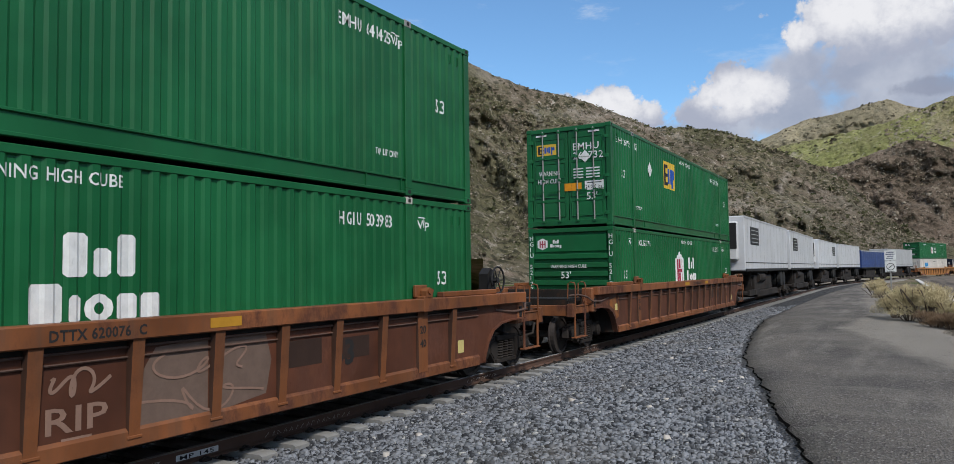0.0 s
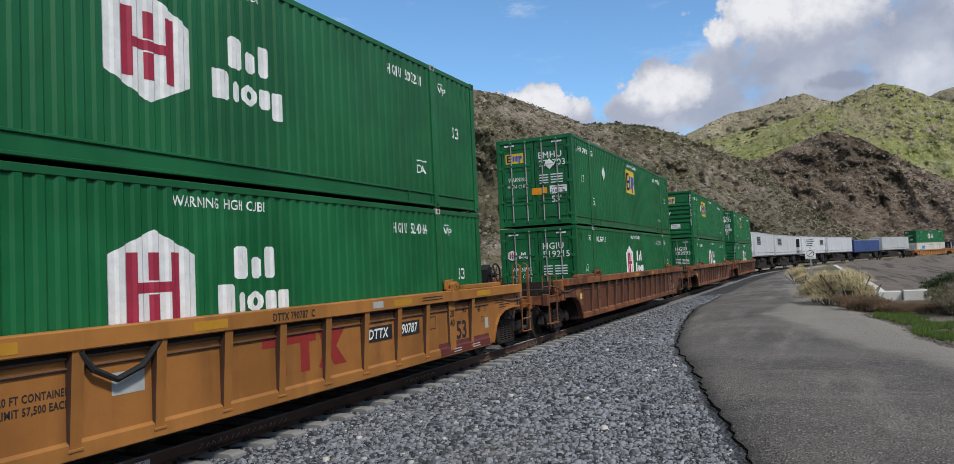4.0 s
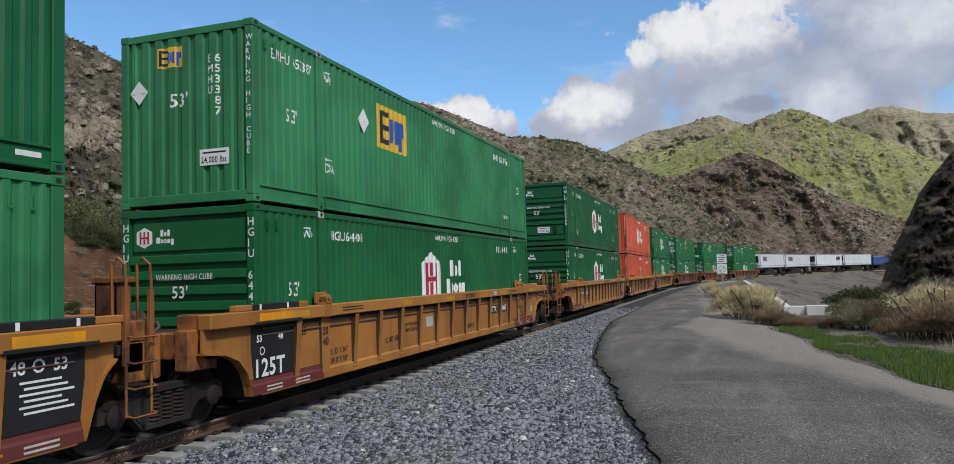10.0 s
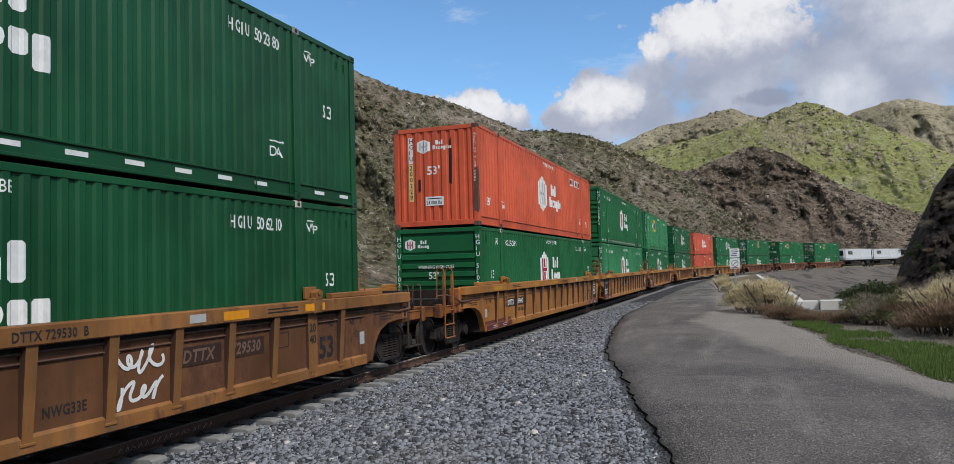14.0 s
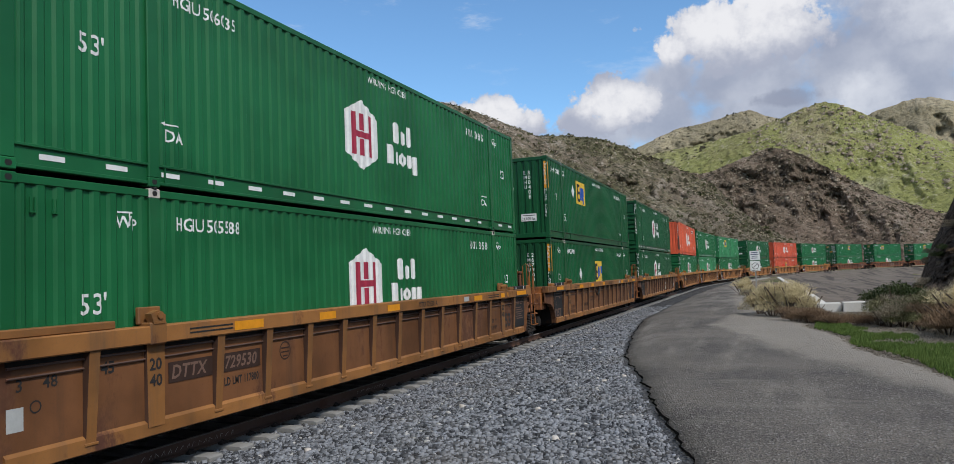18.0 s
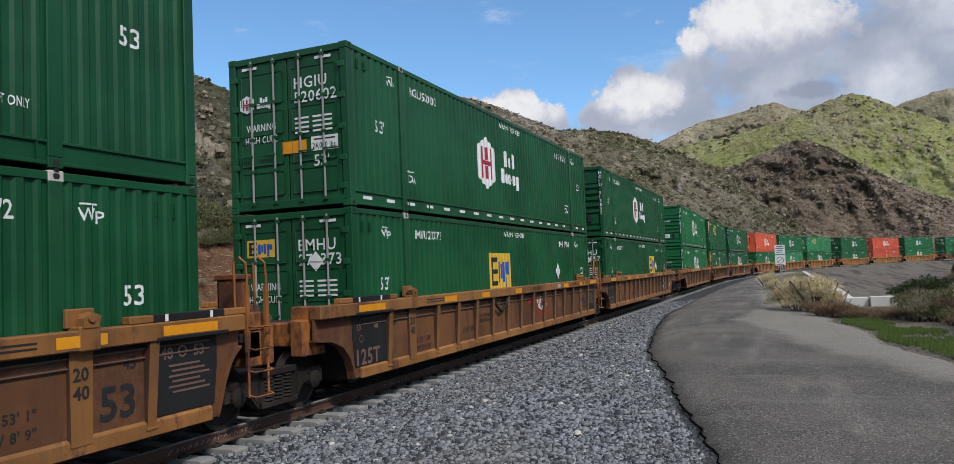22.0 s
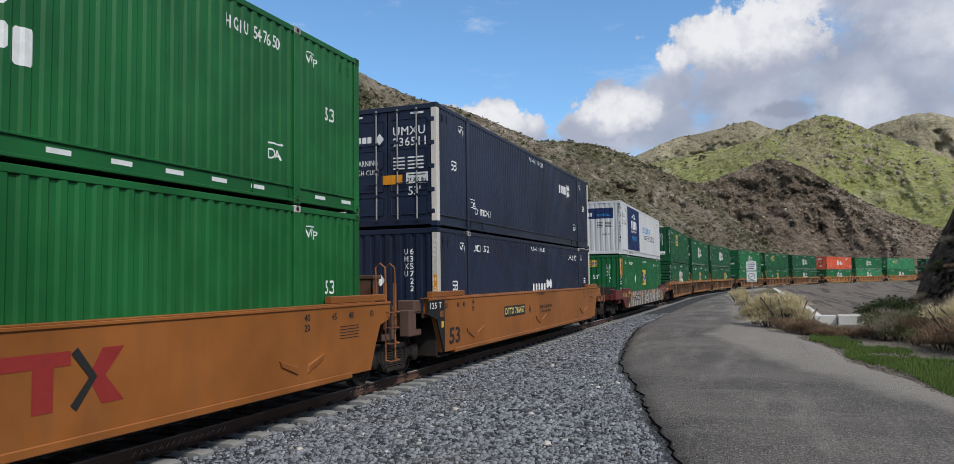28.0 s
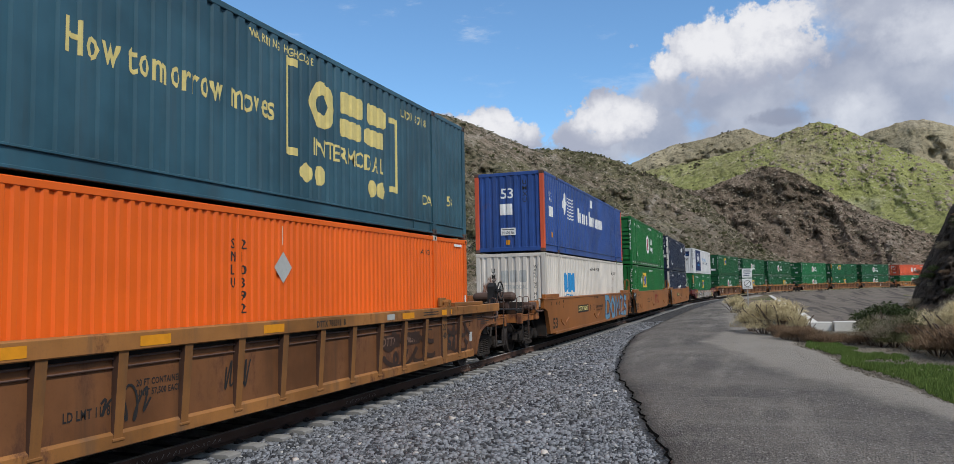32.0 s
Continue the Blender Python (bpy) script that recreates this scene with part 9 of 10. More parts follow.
@stencilled
def end_panel_dark(car, sy, worn=False):
    """The black stencilled panel at an inner end, with red footing and a black sleeve on the chord."""
    foot = 0.54 if worn else 0.60
    y0, y1 = (7.22, 8.24) if sy > 0 else (-8.34, -7.22)
    part("dark_panel", cached(("dpan", sy, worn), lambda: Build().prism([(y0 + (0.0 if sy > 0 else 0.06), foot), (y1 - (0.06 if sy > 0 else 0), foot), (y1, 1.05), (y1, 1.405), (y0, 1.405), (y0, 1.05)], 0, 1.385, 1.405).box(1.40, 1.526, y0 - 0.05, y1 + 0.10, 1.405, 1.45, 0.006).box(1.31, 1.465, y0 - 0.05, y1 + 0.1, 1.618, 1.715, 0.01).mesh("dark_panel", BLACK_STEEL)), car, "black stencilled end panel")
    X = 1.405
    for yy in (y0 + 0.12, y0 + 0.85):
        lay(Flat().rect(yy, 1.625, yy + 0.05, 1.71), "white_tick", INK_WHITE, car, "side", 0, 0, None, x=1.466, key=("tick", yy))
    lay(Flat().rect(y0 + 0.04, 1.46, y0 + 0.92, 1.575), "amber_reflector", INK_AMBER, car, "side", 0, 0, None, x=1.52, key=("ambd", sy))
    if sy > 0:
        f = Flat().text("48", y0 + 0.10, 1.18, 0.13).text("53", y0 + 0.62, 1.18, 0.13)
        for j in range(6):
            f.rect(y0 + 0.22 + 0.05 * (j % 2), 1.08 - j * 0.062, y0 + 0.72 + 0.08 * (j % 3), 1.105 - j * 0.062)
        f.ring(y0 + 0.44, 1.25, 0.05, 0.075, 10)
    else:
        f = Flat().text("125T", y0 + 0.10, 0.62 if not worn else 0.56, 0.26, 0.76).text("53", y0 + 0.12, 1.14, 0.10).text("48", y0 + 0.68, 1.14, 0.10).ring(y0 + 0.26, 1.0, 0.05, 0.065, 12).rect(y0 + 0.18, 0.47, y0 + 0.6, 0.485).rect(y0 + 0.25, 0.43, y0 + 0.62, 0.445)
    lay(f, "lettering", INK_WHITE if not worn else INK_FADED, car, "side", 0, 0, None, x=X, gap=0.004, key=("dpt", sy, worn))
    if worn:
        return
    r0, r1 = (6.32, 8.20) if sy > 0 else (-8.36, -6.32)
    part("red_footing", cached(("foot", sy), lambda: Build().prism([(1.388, 0.60), (1.392, 0.60), (1.392, 0.536), (1.428, 0.494), (1.434, 0.36), (1.428, 0.36)], 1, r0, r1).mesh("red_footing", INK_MAROON)), car, "dull red painted footing")
    f = Flat()
    for y in (r0 + 0.35, r0 + 1.15):
        for j in range(2):
            f.rect(y, 0.49 - j * 0.055, y + 0.42, 0.515 - j * 0.055)
    lay(f, "stencil", INK_CHALK, car, "side", 0, -0.05, None, x=1.434, gap=0.003, key=("ftl", sy))



road_sign()
rail_chalk()

# ---------------- trailers on flat cars ----------------
def flat_car():
    car = thing("flat_car", "dark steel spine car carrying a highway trailer", "rail car", "spine cars of the train")
    # dark boxes added to blacken the space under the trailer
    part("side_skirt", cached("underfill", lambda: Build().box(-1.22, 1.22, -4.4, 3.4, 0.42, 0.78, 0.03).box(-1.05, 1.05, -4.2, 2.0, 0.78, 1.62, 0.03).mesh("side_skirt", GRIMY)), car)
    part("spine", cached("spine", lambda: Build().box(-0.40, 0.40, -8.6, 8.6, 0.50, 0.80, 0.02).mesh("spine", GRIMY)), car)
    for y in (-6.9, -5.2, 5.8):
        part("cross_deck", cached("xdeck", lambda: Build().box(-1.35, 1.35, -0.8, 0.8, 0.66, 0.79, 0.015).box(-1.38, -1.26, -0.8, 0.8, 0.60, 0.90, 0.01).box(1.26, 1.38, -0.8, 0.8, 0.60, 0.90, 0.01).mesh("cross_deck", GRIMY)), car, at=pose(0, y, 0))
    part("hitch", cached("hitch", lambda: Build().prism([(-7.7, 0.80), (-6.4, 0.80), (-6.8, 1.88), (-7.3, 1.88)], 0, -0.5, 0.5).mesh("hitch", GRIMY)), car)
    truck(car, 8.95)
    return car


def trailer(mat, reefer=True, window=-1, label="white refrigerated highway trailer on a spine car", tall=2.85):
    """A 53-foot highway trailer, nose to the rear of the train; origin on its car's deck."""
    ob = thing("trailer", label, "trailer", "trailers on the train")
    z0 = 1.10 if tall > 2.5 else 1.0
    K = mat.name
    part("body", cached(("tbody", K, tall), lambda: Build().box(-1.29, 1.29, -L2, L2, z0, z0 + tall, 0.05).mesh("body", mat)), ob)
    part("skirt_rail", cached(("trail", tall), lambda: Build().box(1.275, 1.305, -L2 + 0.1, L2 - 0.1, z0 + 0.42, z0 + 0.46).box(1.275, 1.31, -L2, L2, z0 - 0.03, z0 + 0.12, 0.01).mesh("skirt_rail", BLACK_STEEL)), ob)
    part("top_rail", cached(("ttop", tall), lambda: Build().box(1.27, 1.305, -L2, L2, z0 + tall - 0.12, z0 + tall, 0.01).mesh("top_rail", ALUM)), ob)
    seam = cached(("seam", tall), lambda: Build().box(1.288, 1.294, -0.01, 0.01, z0 + 0.12, z0 + tall - 0.12).mesh("panel_seam", INK_GREY))
    for i in range(12):
        part("panel_seam", seam, ob, at=pose(0, -7.3 + i * 1.32, 0))
    if reefer:
        part("cooling_unit", cached("reefer", lambda: Build().box(-1.0, 1.0, -L2 - 0.42, -L2, z0 + 0.55, z0 + 2.55, 0.08).mesh("cooling_unit", WHITE)), ob)
        part("grille", cached("grille", lambda: Build().box(-0.95, 0.95, -L2 - 0.45, -L2 - 0.38, z0 + 1.15, z0 + 2.48, 0.02).mesh("grille", BLACK_STEEL)), ob)
        part("fuel_tank", cached("fuelt", lambda: Build().cyl((0.95, z0 - 0.40), 0.30, 1, -3.4, -1.2, 14).mesh("fuel_tank", GRIMY)), ob)
    if window:
        y = -6.5 if window < 0 else 4.2
        part("dark_square", cached(("dsq", window), lambda: Build().box(1.285, 1.312, y, y + 2.6, z0 + 1.40, z0 + 2.35, 0.006).mesh("dark_square", INK_BLACK)), ob, "dark louvred square")
        f = Flat()
        for j in range(4):
            f.rect(y + 0.2, z0 + 1.52 + j * 0.21, y + 2.4, z0 + 1.56 + j * 0.21)
        lay(f, "pale_louvre", INK_GREY, ob, "side", 0, 0, None, x=1.312, key=("dsb", window))
    part("landing_gear", cached(("lgear", tall), lambda: Build().box(-1.0, -0.85, -5.0, -4.85, 0.25, z0).box(0.85, 1.0, -5.0, -4.85, 0.25, z0).box(-1.0, 1.0, -4.98, -4.87, 0.5, 0.56).mesh("landing_gear", GRIMY)), ob)
    tyre = cached("tyre", lambda: Build().lathe([(-0.14, 0.30), (-0.14, 0.47), (-0.10, 0.51), (0.10, 0.51), (0.14, 0.47), (0.14, 0.30)], 0, (0, 0), 18).mesh("wheel", RUBBER))
    rim = cached("trim", lambda: Build().lathe([(0.06, 0.05), (0.10, 0.12), (0.05, 0.27), (0.13, 0.30), (-0.1, 0.3)], 0, (0, 0), 14).mesh("rim", ALUM))
    for y in (5.2, 6.45):
        for x in (-1.1, -0.78, 0.78, 1.1):
            w = part("wheel", tyre, ob, at=pose(x, y, 0.51))
            part("rim", rim, w)
    part("bogie", cached(("bogie", tall), lambda: Build().box(-0.6, 0.6, 4.4, 7.3, 0.55, z0, 0.02).box(-0.5, 0.5, -7.6, 4.4, z0 - 0.16, z0 - 0.01).mesh("bogie", GRIMY)), ob)
    return ob


# ---------------- the train ----------------
# front end of each load at 0 s, metres along the track
U = dict(Z=-372.91, E=-349.20, U=-329.59, V=-309.88, T=-285.65, S=-262.40, R=-242.62, Q=-223.62, P=-199.65, D=-179.65, M=-160.23, F=-137.09, K=-118.21, I=-98.61,
         H=-75.20, O=-55.32, G=-35.49, C=-12.04, A=11.92, B=35.90, w1=56.02, w2=73.93, w3=94.88, w4=113.30, bl=130.84, w5=149.11, gr=170.16, nv=190.00)
# metres run by the train: seconds, metres
RUN = [(0, 0), (1, 12.78), (2, 25.47), (5, 63.05), (6, 75.14), (7, 87.68), (9, 112.12), (11, 136.80), (13, 160.89), (17, 208.54), (19, 233.26), (21, 257.82), (23, 281.59), (25, 305.52), (28, 341.66), (30, 366.03), (32, 390.62)]


def run(t):
    """Metres run by t, smooth through the knots of RUN."""
    T, S = [a for a, _ in RUN], [b for _, b in RUN]
    V = np.gradient(S, T)
    i = min(max(int(np.searchsorted(T, t, "right")) - 1, 0), len(T) - 2)
    h = T[i + 1] - T[i]
    q = (t - T[i]) / h
    return ((1 + 2 * q) * (1 - q) ** 2 * S[i] + q * (1 - q) ** 2 * h * V[i] + q * q * (3 - 2 * q) * S[i + 1] + q * q * (q - 1) * h * V[i + 1])


MOVERS = []
BASE, TOP = 0.375, 3.295


def place(car, key, loads=()):
    MOVERS.append((car, U[key] - L2, 0.0))
    for ob, z in loads:
        MOVERS.append((ob, U[key] - L2, z))


def stack(key, low, up, mat, num, unit, rear, front, style="ribbed", dark=(), worn=False, label=""):
    car = well_car(mat, label, rear, front, style)
    if num:
        car_words(car, num, unit, style, (front == "coup") - (rear == "coup"), worn)
    for s in dark:
        end_panel_dark(car, s, worn)
    if rear == "coup":
        truck(car, -9.78)
    if front == "coup":
        truck(car, 9.78)
    else:
        truck(car, L2 + 1.79)
    if mat is YELLOW_CAR:
        for s, e in ((-1, rear), (1, front)):
            if e == "coup":
                me = cached(("cfoot", s), lambda: Build().prism([(1.388, 0.60), (1.392, 0.60), (1.392, 0.536), (1.428, 0.494), (1.434, 0.36), (1.428, 0.36)], 1, min(s * 5.72, s * 8.08), max(s * 5.72, s * 8.08)).mesh("red_footing", INK_MAROON))
                part("red_footing", me, car, "dull red painted footing")
                f = Flat()
                for y in (6.45, 7.35):
                    for j in range(2):
                        f.rect(s * y - 0.18, 0.50 - j * 0.05, s * y + 0.18, 0.52 - j * 0.05)
                lay(f, "stencil", INK_CHALK, car, "side", 0, -0.06, None, x=1.434, gap=0.003, key=("cftl", s))
    if mat in (YELLOW_CAR, RUSTY_CAR):
        for s, e in ((-1, rear), (1, front)):
            if e == "coup":
                f = Flat()
                for j, (a, w) in enumerate(((8.45, 0.55), (8.45, 0.42), (8.50, 0.50), (8.75, 0.62), (8.75, 0.40))):
                    y = a if s > 0 else -a - w
                    f.rect(y, 1.33 - j * 0.055, y + w, 1.352 - j * 0.055)
                lay(f, "stencil", INK_BLACK, car, "side", 0, 0, None, x=XSH, gap=0.004, key=("cst", s))
                lay(Flat().rect(s * 8.0 - 0.09, 0.72, s * 8.0 + 0.09, 0.95), "paper_label", INK_GREY, car, "side", 0, 0, None, x=XSH, gap=0.004, key=("cpl", s))
                lay(Flat().text("48", s * 7.62 - 0.08, 1.10, 0.12).text("3", s * 7.95 - 0.04, 1.10, 0.12).ring(s * 7.78, 0.93, 0.05, 0.065, 12), "lettering", INK_BLACK, car, "side", 0, 0, None, x=XSH, gap=0.004, key=("c48", s))
    loads = [(low, BASE)]
    if up:
        loads.append((up, TOP))
    place(car, key, loads)
    return car


L_BROWN = "rust-brown steel well car with ribbed sides"
L_YEL = "dirty yellow steel well car with ribbed sides"
L_RUST = "weathered rusty yellow well car with ribbed sides"
L_TAN = "tan-orange steel well car with smooth sides"


def graff(car, y, z, w, h, seed, mat, n=5, width=0.035, x=XSH):
    lay(scribble(seed, w, h, n, width), "sprayed_scrawl", mat, car, "side", y, z, None, x=x, gap=0.006)


# oldest part of the train first: the head, round the bend
for key, win in (("w1", -1), ("w2", -1), ("w3", 1), ("w4", 0)):
    place(flat_car(), key, [(trailer(TRAILER_WHITE, True, win), 0.79)])
place(flat_car(), "bl", [(trailer(BLUE_DEEP, False, 0, "blue container on a trailer chassis on a spine car", 2.45), 0.79)])
place(flat_car(), "w5", [(trailer(ALUM, False, 0, "pale grey highway trailer on a spine car"), 0.79)])
stack("gr", csx_white(), hub("", True, "ribs"), YELLOW_CAR, "", "A", "coup", "coup", label=L_YEL)
stack("nv", umax("UMXU 635722", False, "vert"), None, YELLOW_CAR, "", "A", "coup", "coup", label=L_YEL)
stack("B", hub("HGIU 521776", False, "ribs"), emp("EMHU 264732", True, "doors", ye=5.3, lift=True), BROWN_CAR, "620076", "B", "coup", "coup", label=L_BROWN)
c = stack("A", hub("HGIU 503983", False, "doors"), emp("EMHU 641425", True, "ribs", lift=True), BROWN_CAR, "620076", "C", "coup", "coup", label=L_BROWN)
lay(Flat().text("RIP", 0.15, 0.60, 0.24, 0.62).rect(0.30, 0.52, 0.60, 0.545), "sprayed_word", INK_SPRAY, c, "side", 0, 0, None, x=XSH)
graff(c, 0.10, 0.88, 0.72, 0.32, 101, INK_SPRAY, 4, 0.035)
f = Flat().poly([(1.12, 0.46), (1.98, 0.46), (1.98, 1.34), (1.30, 1.30), (1.10, 1.0)]).poly([(2.14, 0.50), (2.86, 0.60), (2.95, 1.0), (2.85, 1.34), (2.14, 1.34)])
lay(f, "whitewashed_shape", INK_WASH, c, "side", 0, 0, None, x=XSH, gap=0.003)
graff(c, 1.15, 0.5, 1.7, 0.75, 102, INK_SPRAY, 3, 0.03)
c = stack("C", hub("HGIU 519215", False, "doors"), emp("EMHU 272703", True, "doors", ye=7.14), BROWN_CAR, "620176", "B", "coup", "coup", label=L_BROWN)
graff(c, 6.8, 0.55, 0.9, 0.75, 103, INK_CHALK, 4, 0.03)
stack("G", hub("HGIU 524064", False, "ribs"), hub("HGIU 502211", True, "ribs"), YELLOW_CAR, "790787", "C", "art", "coup", dark=(-1,), label=L_YEL)
stack("O", emp("EMHU 000878", False, "vert", ORANGE_OLD), hub("HGIU 200654", True, "vert", ORANGE_OLD), YELLOW_CAR, "790787", "C", "art", "art", dark=(-1, 1), label=L_YEL)
c = stack("H", hub("HGIU 501035", False, "ribs", GREEN_MID), hub("HGIU 500869", True, "ribs", GREEN_MID), YELLOW_CAR, "790787", "B", "coup", "art", dark=(1,), label=L_YEL)
Flat.weight = 0.026
lay(Flat().text("next", 1.11, 1.00, 0.055, 0.17).text("load", 1.11, 0.91, 0.055, 0.17).text("any", 1.74, 1.02, 0.055, 0.15).text("road", 1.74, 0.93, 0.055, 0.17), "lettering", INK_BROWNRED, c, "side", 0, 0, None, x=XSH)
Flat.weight = 0.012
lay(Flat().stroke([(1.36, 1.07), (1.50, 1.0), (1.36, 0.93)], 0.05).stroke([(1.66, 1.08), (1.52, 1.0), (1.66, 0.93)], 0.05), "red_mark", INK_VERMILION, c, "side", 0, 0, None, x=XSH)
lay(Flat().stroke([(1.38, 1.12), (1.53, 1.02), (1.53, 0.99), (1.39, 0.87)], 0.035), "blue_mark", INK_BLUE, c, "side", 0, 0, None, x=XSH, gap=0.007)
for z0, z1 in ((1.05, 1.12), (0.95, 0.885)):
    lay(Flat().stroke([(1.54, z0), (1.66, z1)], 0.035), "blue_mark", INK_BLUE, c, "side", 0, 0, None, x=XSH, gap=0.007)
lay(Flat().rect(2.21, 0.80, 2.74, 0.99), "paper_label", INK_GREY, c, "side", 0, 0, None, x=XSH)
for k in range(5):
    for u in (2.24, 2.50):
        lay(Flat().rect(u, 0.822 + 0.033 * k, u + 0.20, 0.836 + 0.033 * k), "small_print", INK_UMBER, c, "side", 0, 0, None, x=XSH, gap=0.007)
stack("I", hub("HGIU 644408", False, "ribs"), emp("EMHU 653387", True, "vert", GREEN_PALE), YELLOW_CAR, "789447", "A", "art", "coup", dark=(-1,), label=L_YEL)
stack("K", hub("HGIU 523400", False, "ribs", GREEN_PALE), hub("HGIU 525510", True, "ribs", stripes=True), YELLOW_CAR, "789447", "C", "art", "art", dark=(-1, 1), label=L_YEL)
stack("F", hub("HGIU 510393", False, "ribs"), hub("HGIU 200229", True, "vert", ORANGE), YELLOW_CAR, "789447", "B", "coup", "art", dark=(1,), label=L_YEL)
c = stack("M", hub("HGIU 506210", False, "ribs", GREEN_DEEP), hub("HGIU 502380", True, "ribs", GREEN_DEEP, stripes=True), RUSTY_CAR, "729530", "B", "art", "coup", dark=(-1,), worn=True, label=L_RUST)
graff(c, 2.15, 0.52, 0.82, 0.76, 104, INK_WHITE, 4, 0.045)
c = stack("D", emp("EMHU 267900", False, "vert", GREEN_DEEP, strips=True), emp("EMHU 300408", True, "vert", GREEN_DEEP, strips=True), RUSTY_CAR, "729530", "C", "art", "art", dark=(-1, 1), worn=True, label=L_RUST)
c = stack("P", hub("HGIU 505588", False, "ribs", GREEN), hub("HGIU 506035", True, "ribs", GREEN, stripes=True), RUSTY_CAR, "729530", "A", "coup", "art", dark=(1,), worn=True, label=L_RUST)
for k in (-0.75, 0.75):
    brake_wheel(c, k, -10.85, 1.86)
c = stack("Q", emp("EMHU 277517", False, "doors", GREEN_DEEP, ye=10.25), hub("HGIU 515835", True, "ribs", GREEN_DEEP, stripes=True), RUSTY_CAR, "721051", "A", "art", "coup", dark=(-1,), worn=True, label=L_RUST)
graff(c, 5.35, 0.6, 0.75, 0.7, 105, INK_WHITE, 5, 0.02)
c = stack("R", emp("EMHU 270373", False, "doors", GREEN_DEEP, ye=6.33), hub("HGIU 520602", True, "doors", GREEN_DEEP, stripes=True, shift=-0.72), RUSTY_CAR, "721051", "C", "art", "art", dark=(-1, 1), worn=True, label=L_RUST)
graff(c, 1.5, 0.85, 1.0, 0.45, 106, INK_WHITE, 6, 0.035)
c = stack("S", hub("HGIU 514772", False, "ribs", GREEN_DEEP), emp("EMHU 649666", True, "vert", GREEN_DEEP, card=False), RUSTY_CAR, "721051", "B", "coup", "art", dark=(1,), worn=True, label=L_RUST)
graff(c, -6.9, 0.7, 0.5, 0.6, 107, INK_WHITE, 4, 0.05)
graff(c, -5.98, 1.13, 0.74, 0.20, 108, INK_CREAM, 5, 0.032)
graff(c, -5.92, 0.58, 0.60, 0.26, 112, INK_UMBER, 5, 0.022)
graff(c, -4.62, 0.98, 0.16, 0.34, 113, INK_CREAM, 2, 0.022)
graff(c, -1.95, 0.50, 0.74, 0.78, 109, INK_PINK, 4, 0.028)
graff(c, -2.86, 0.55, 0.50, 0.68, 110, INK_CHALK, 5, 0.012)
graff(c, 3.6, 0.7, 0.7, 0.35, 111, INK_WHITE, 5, 0.02)


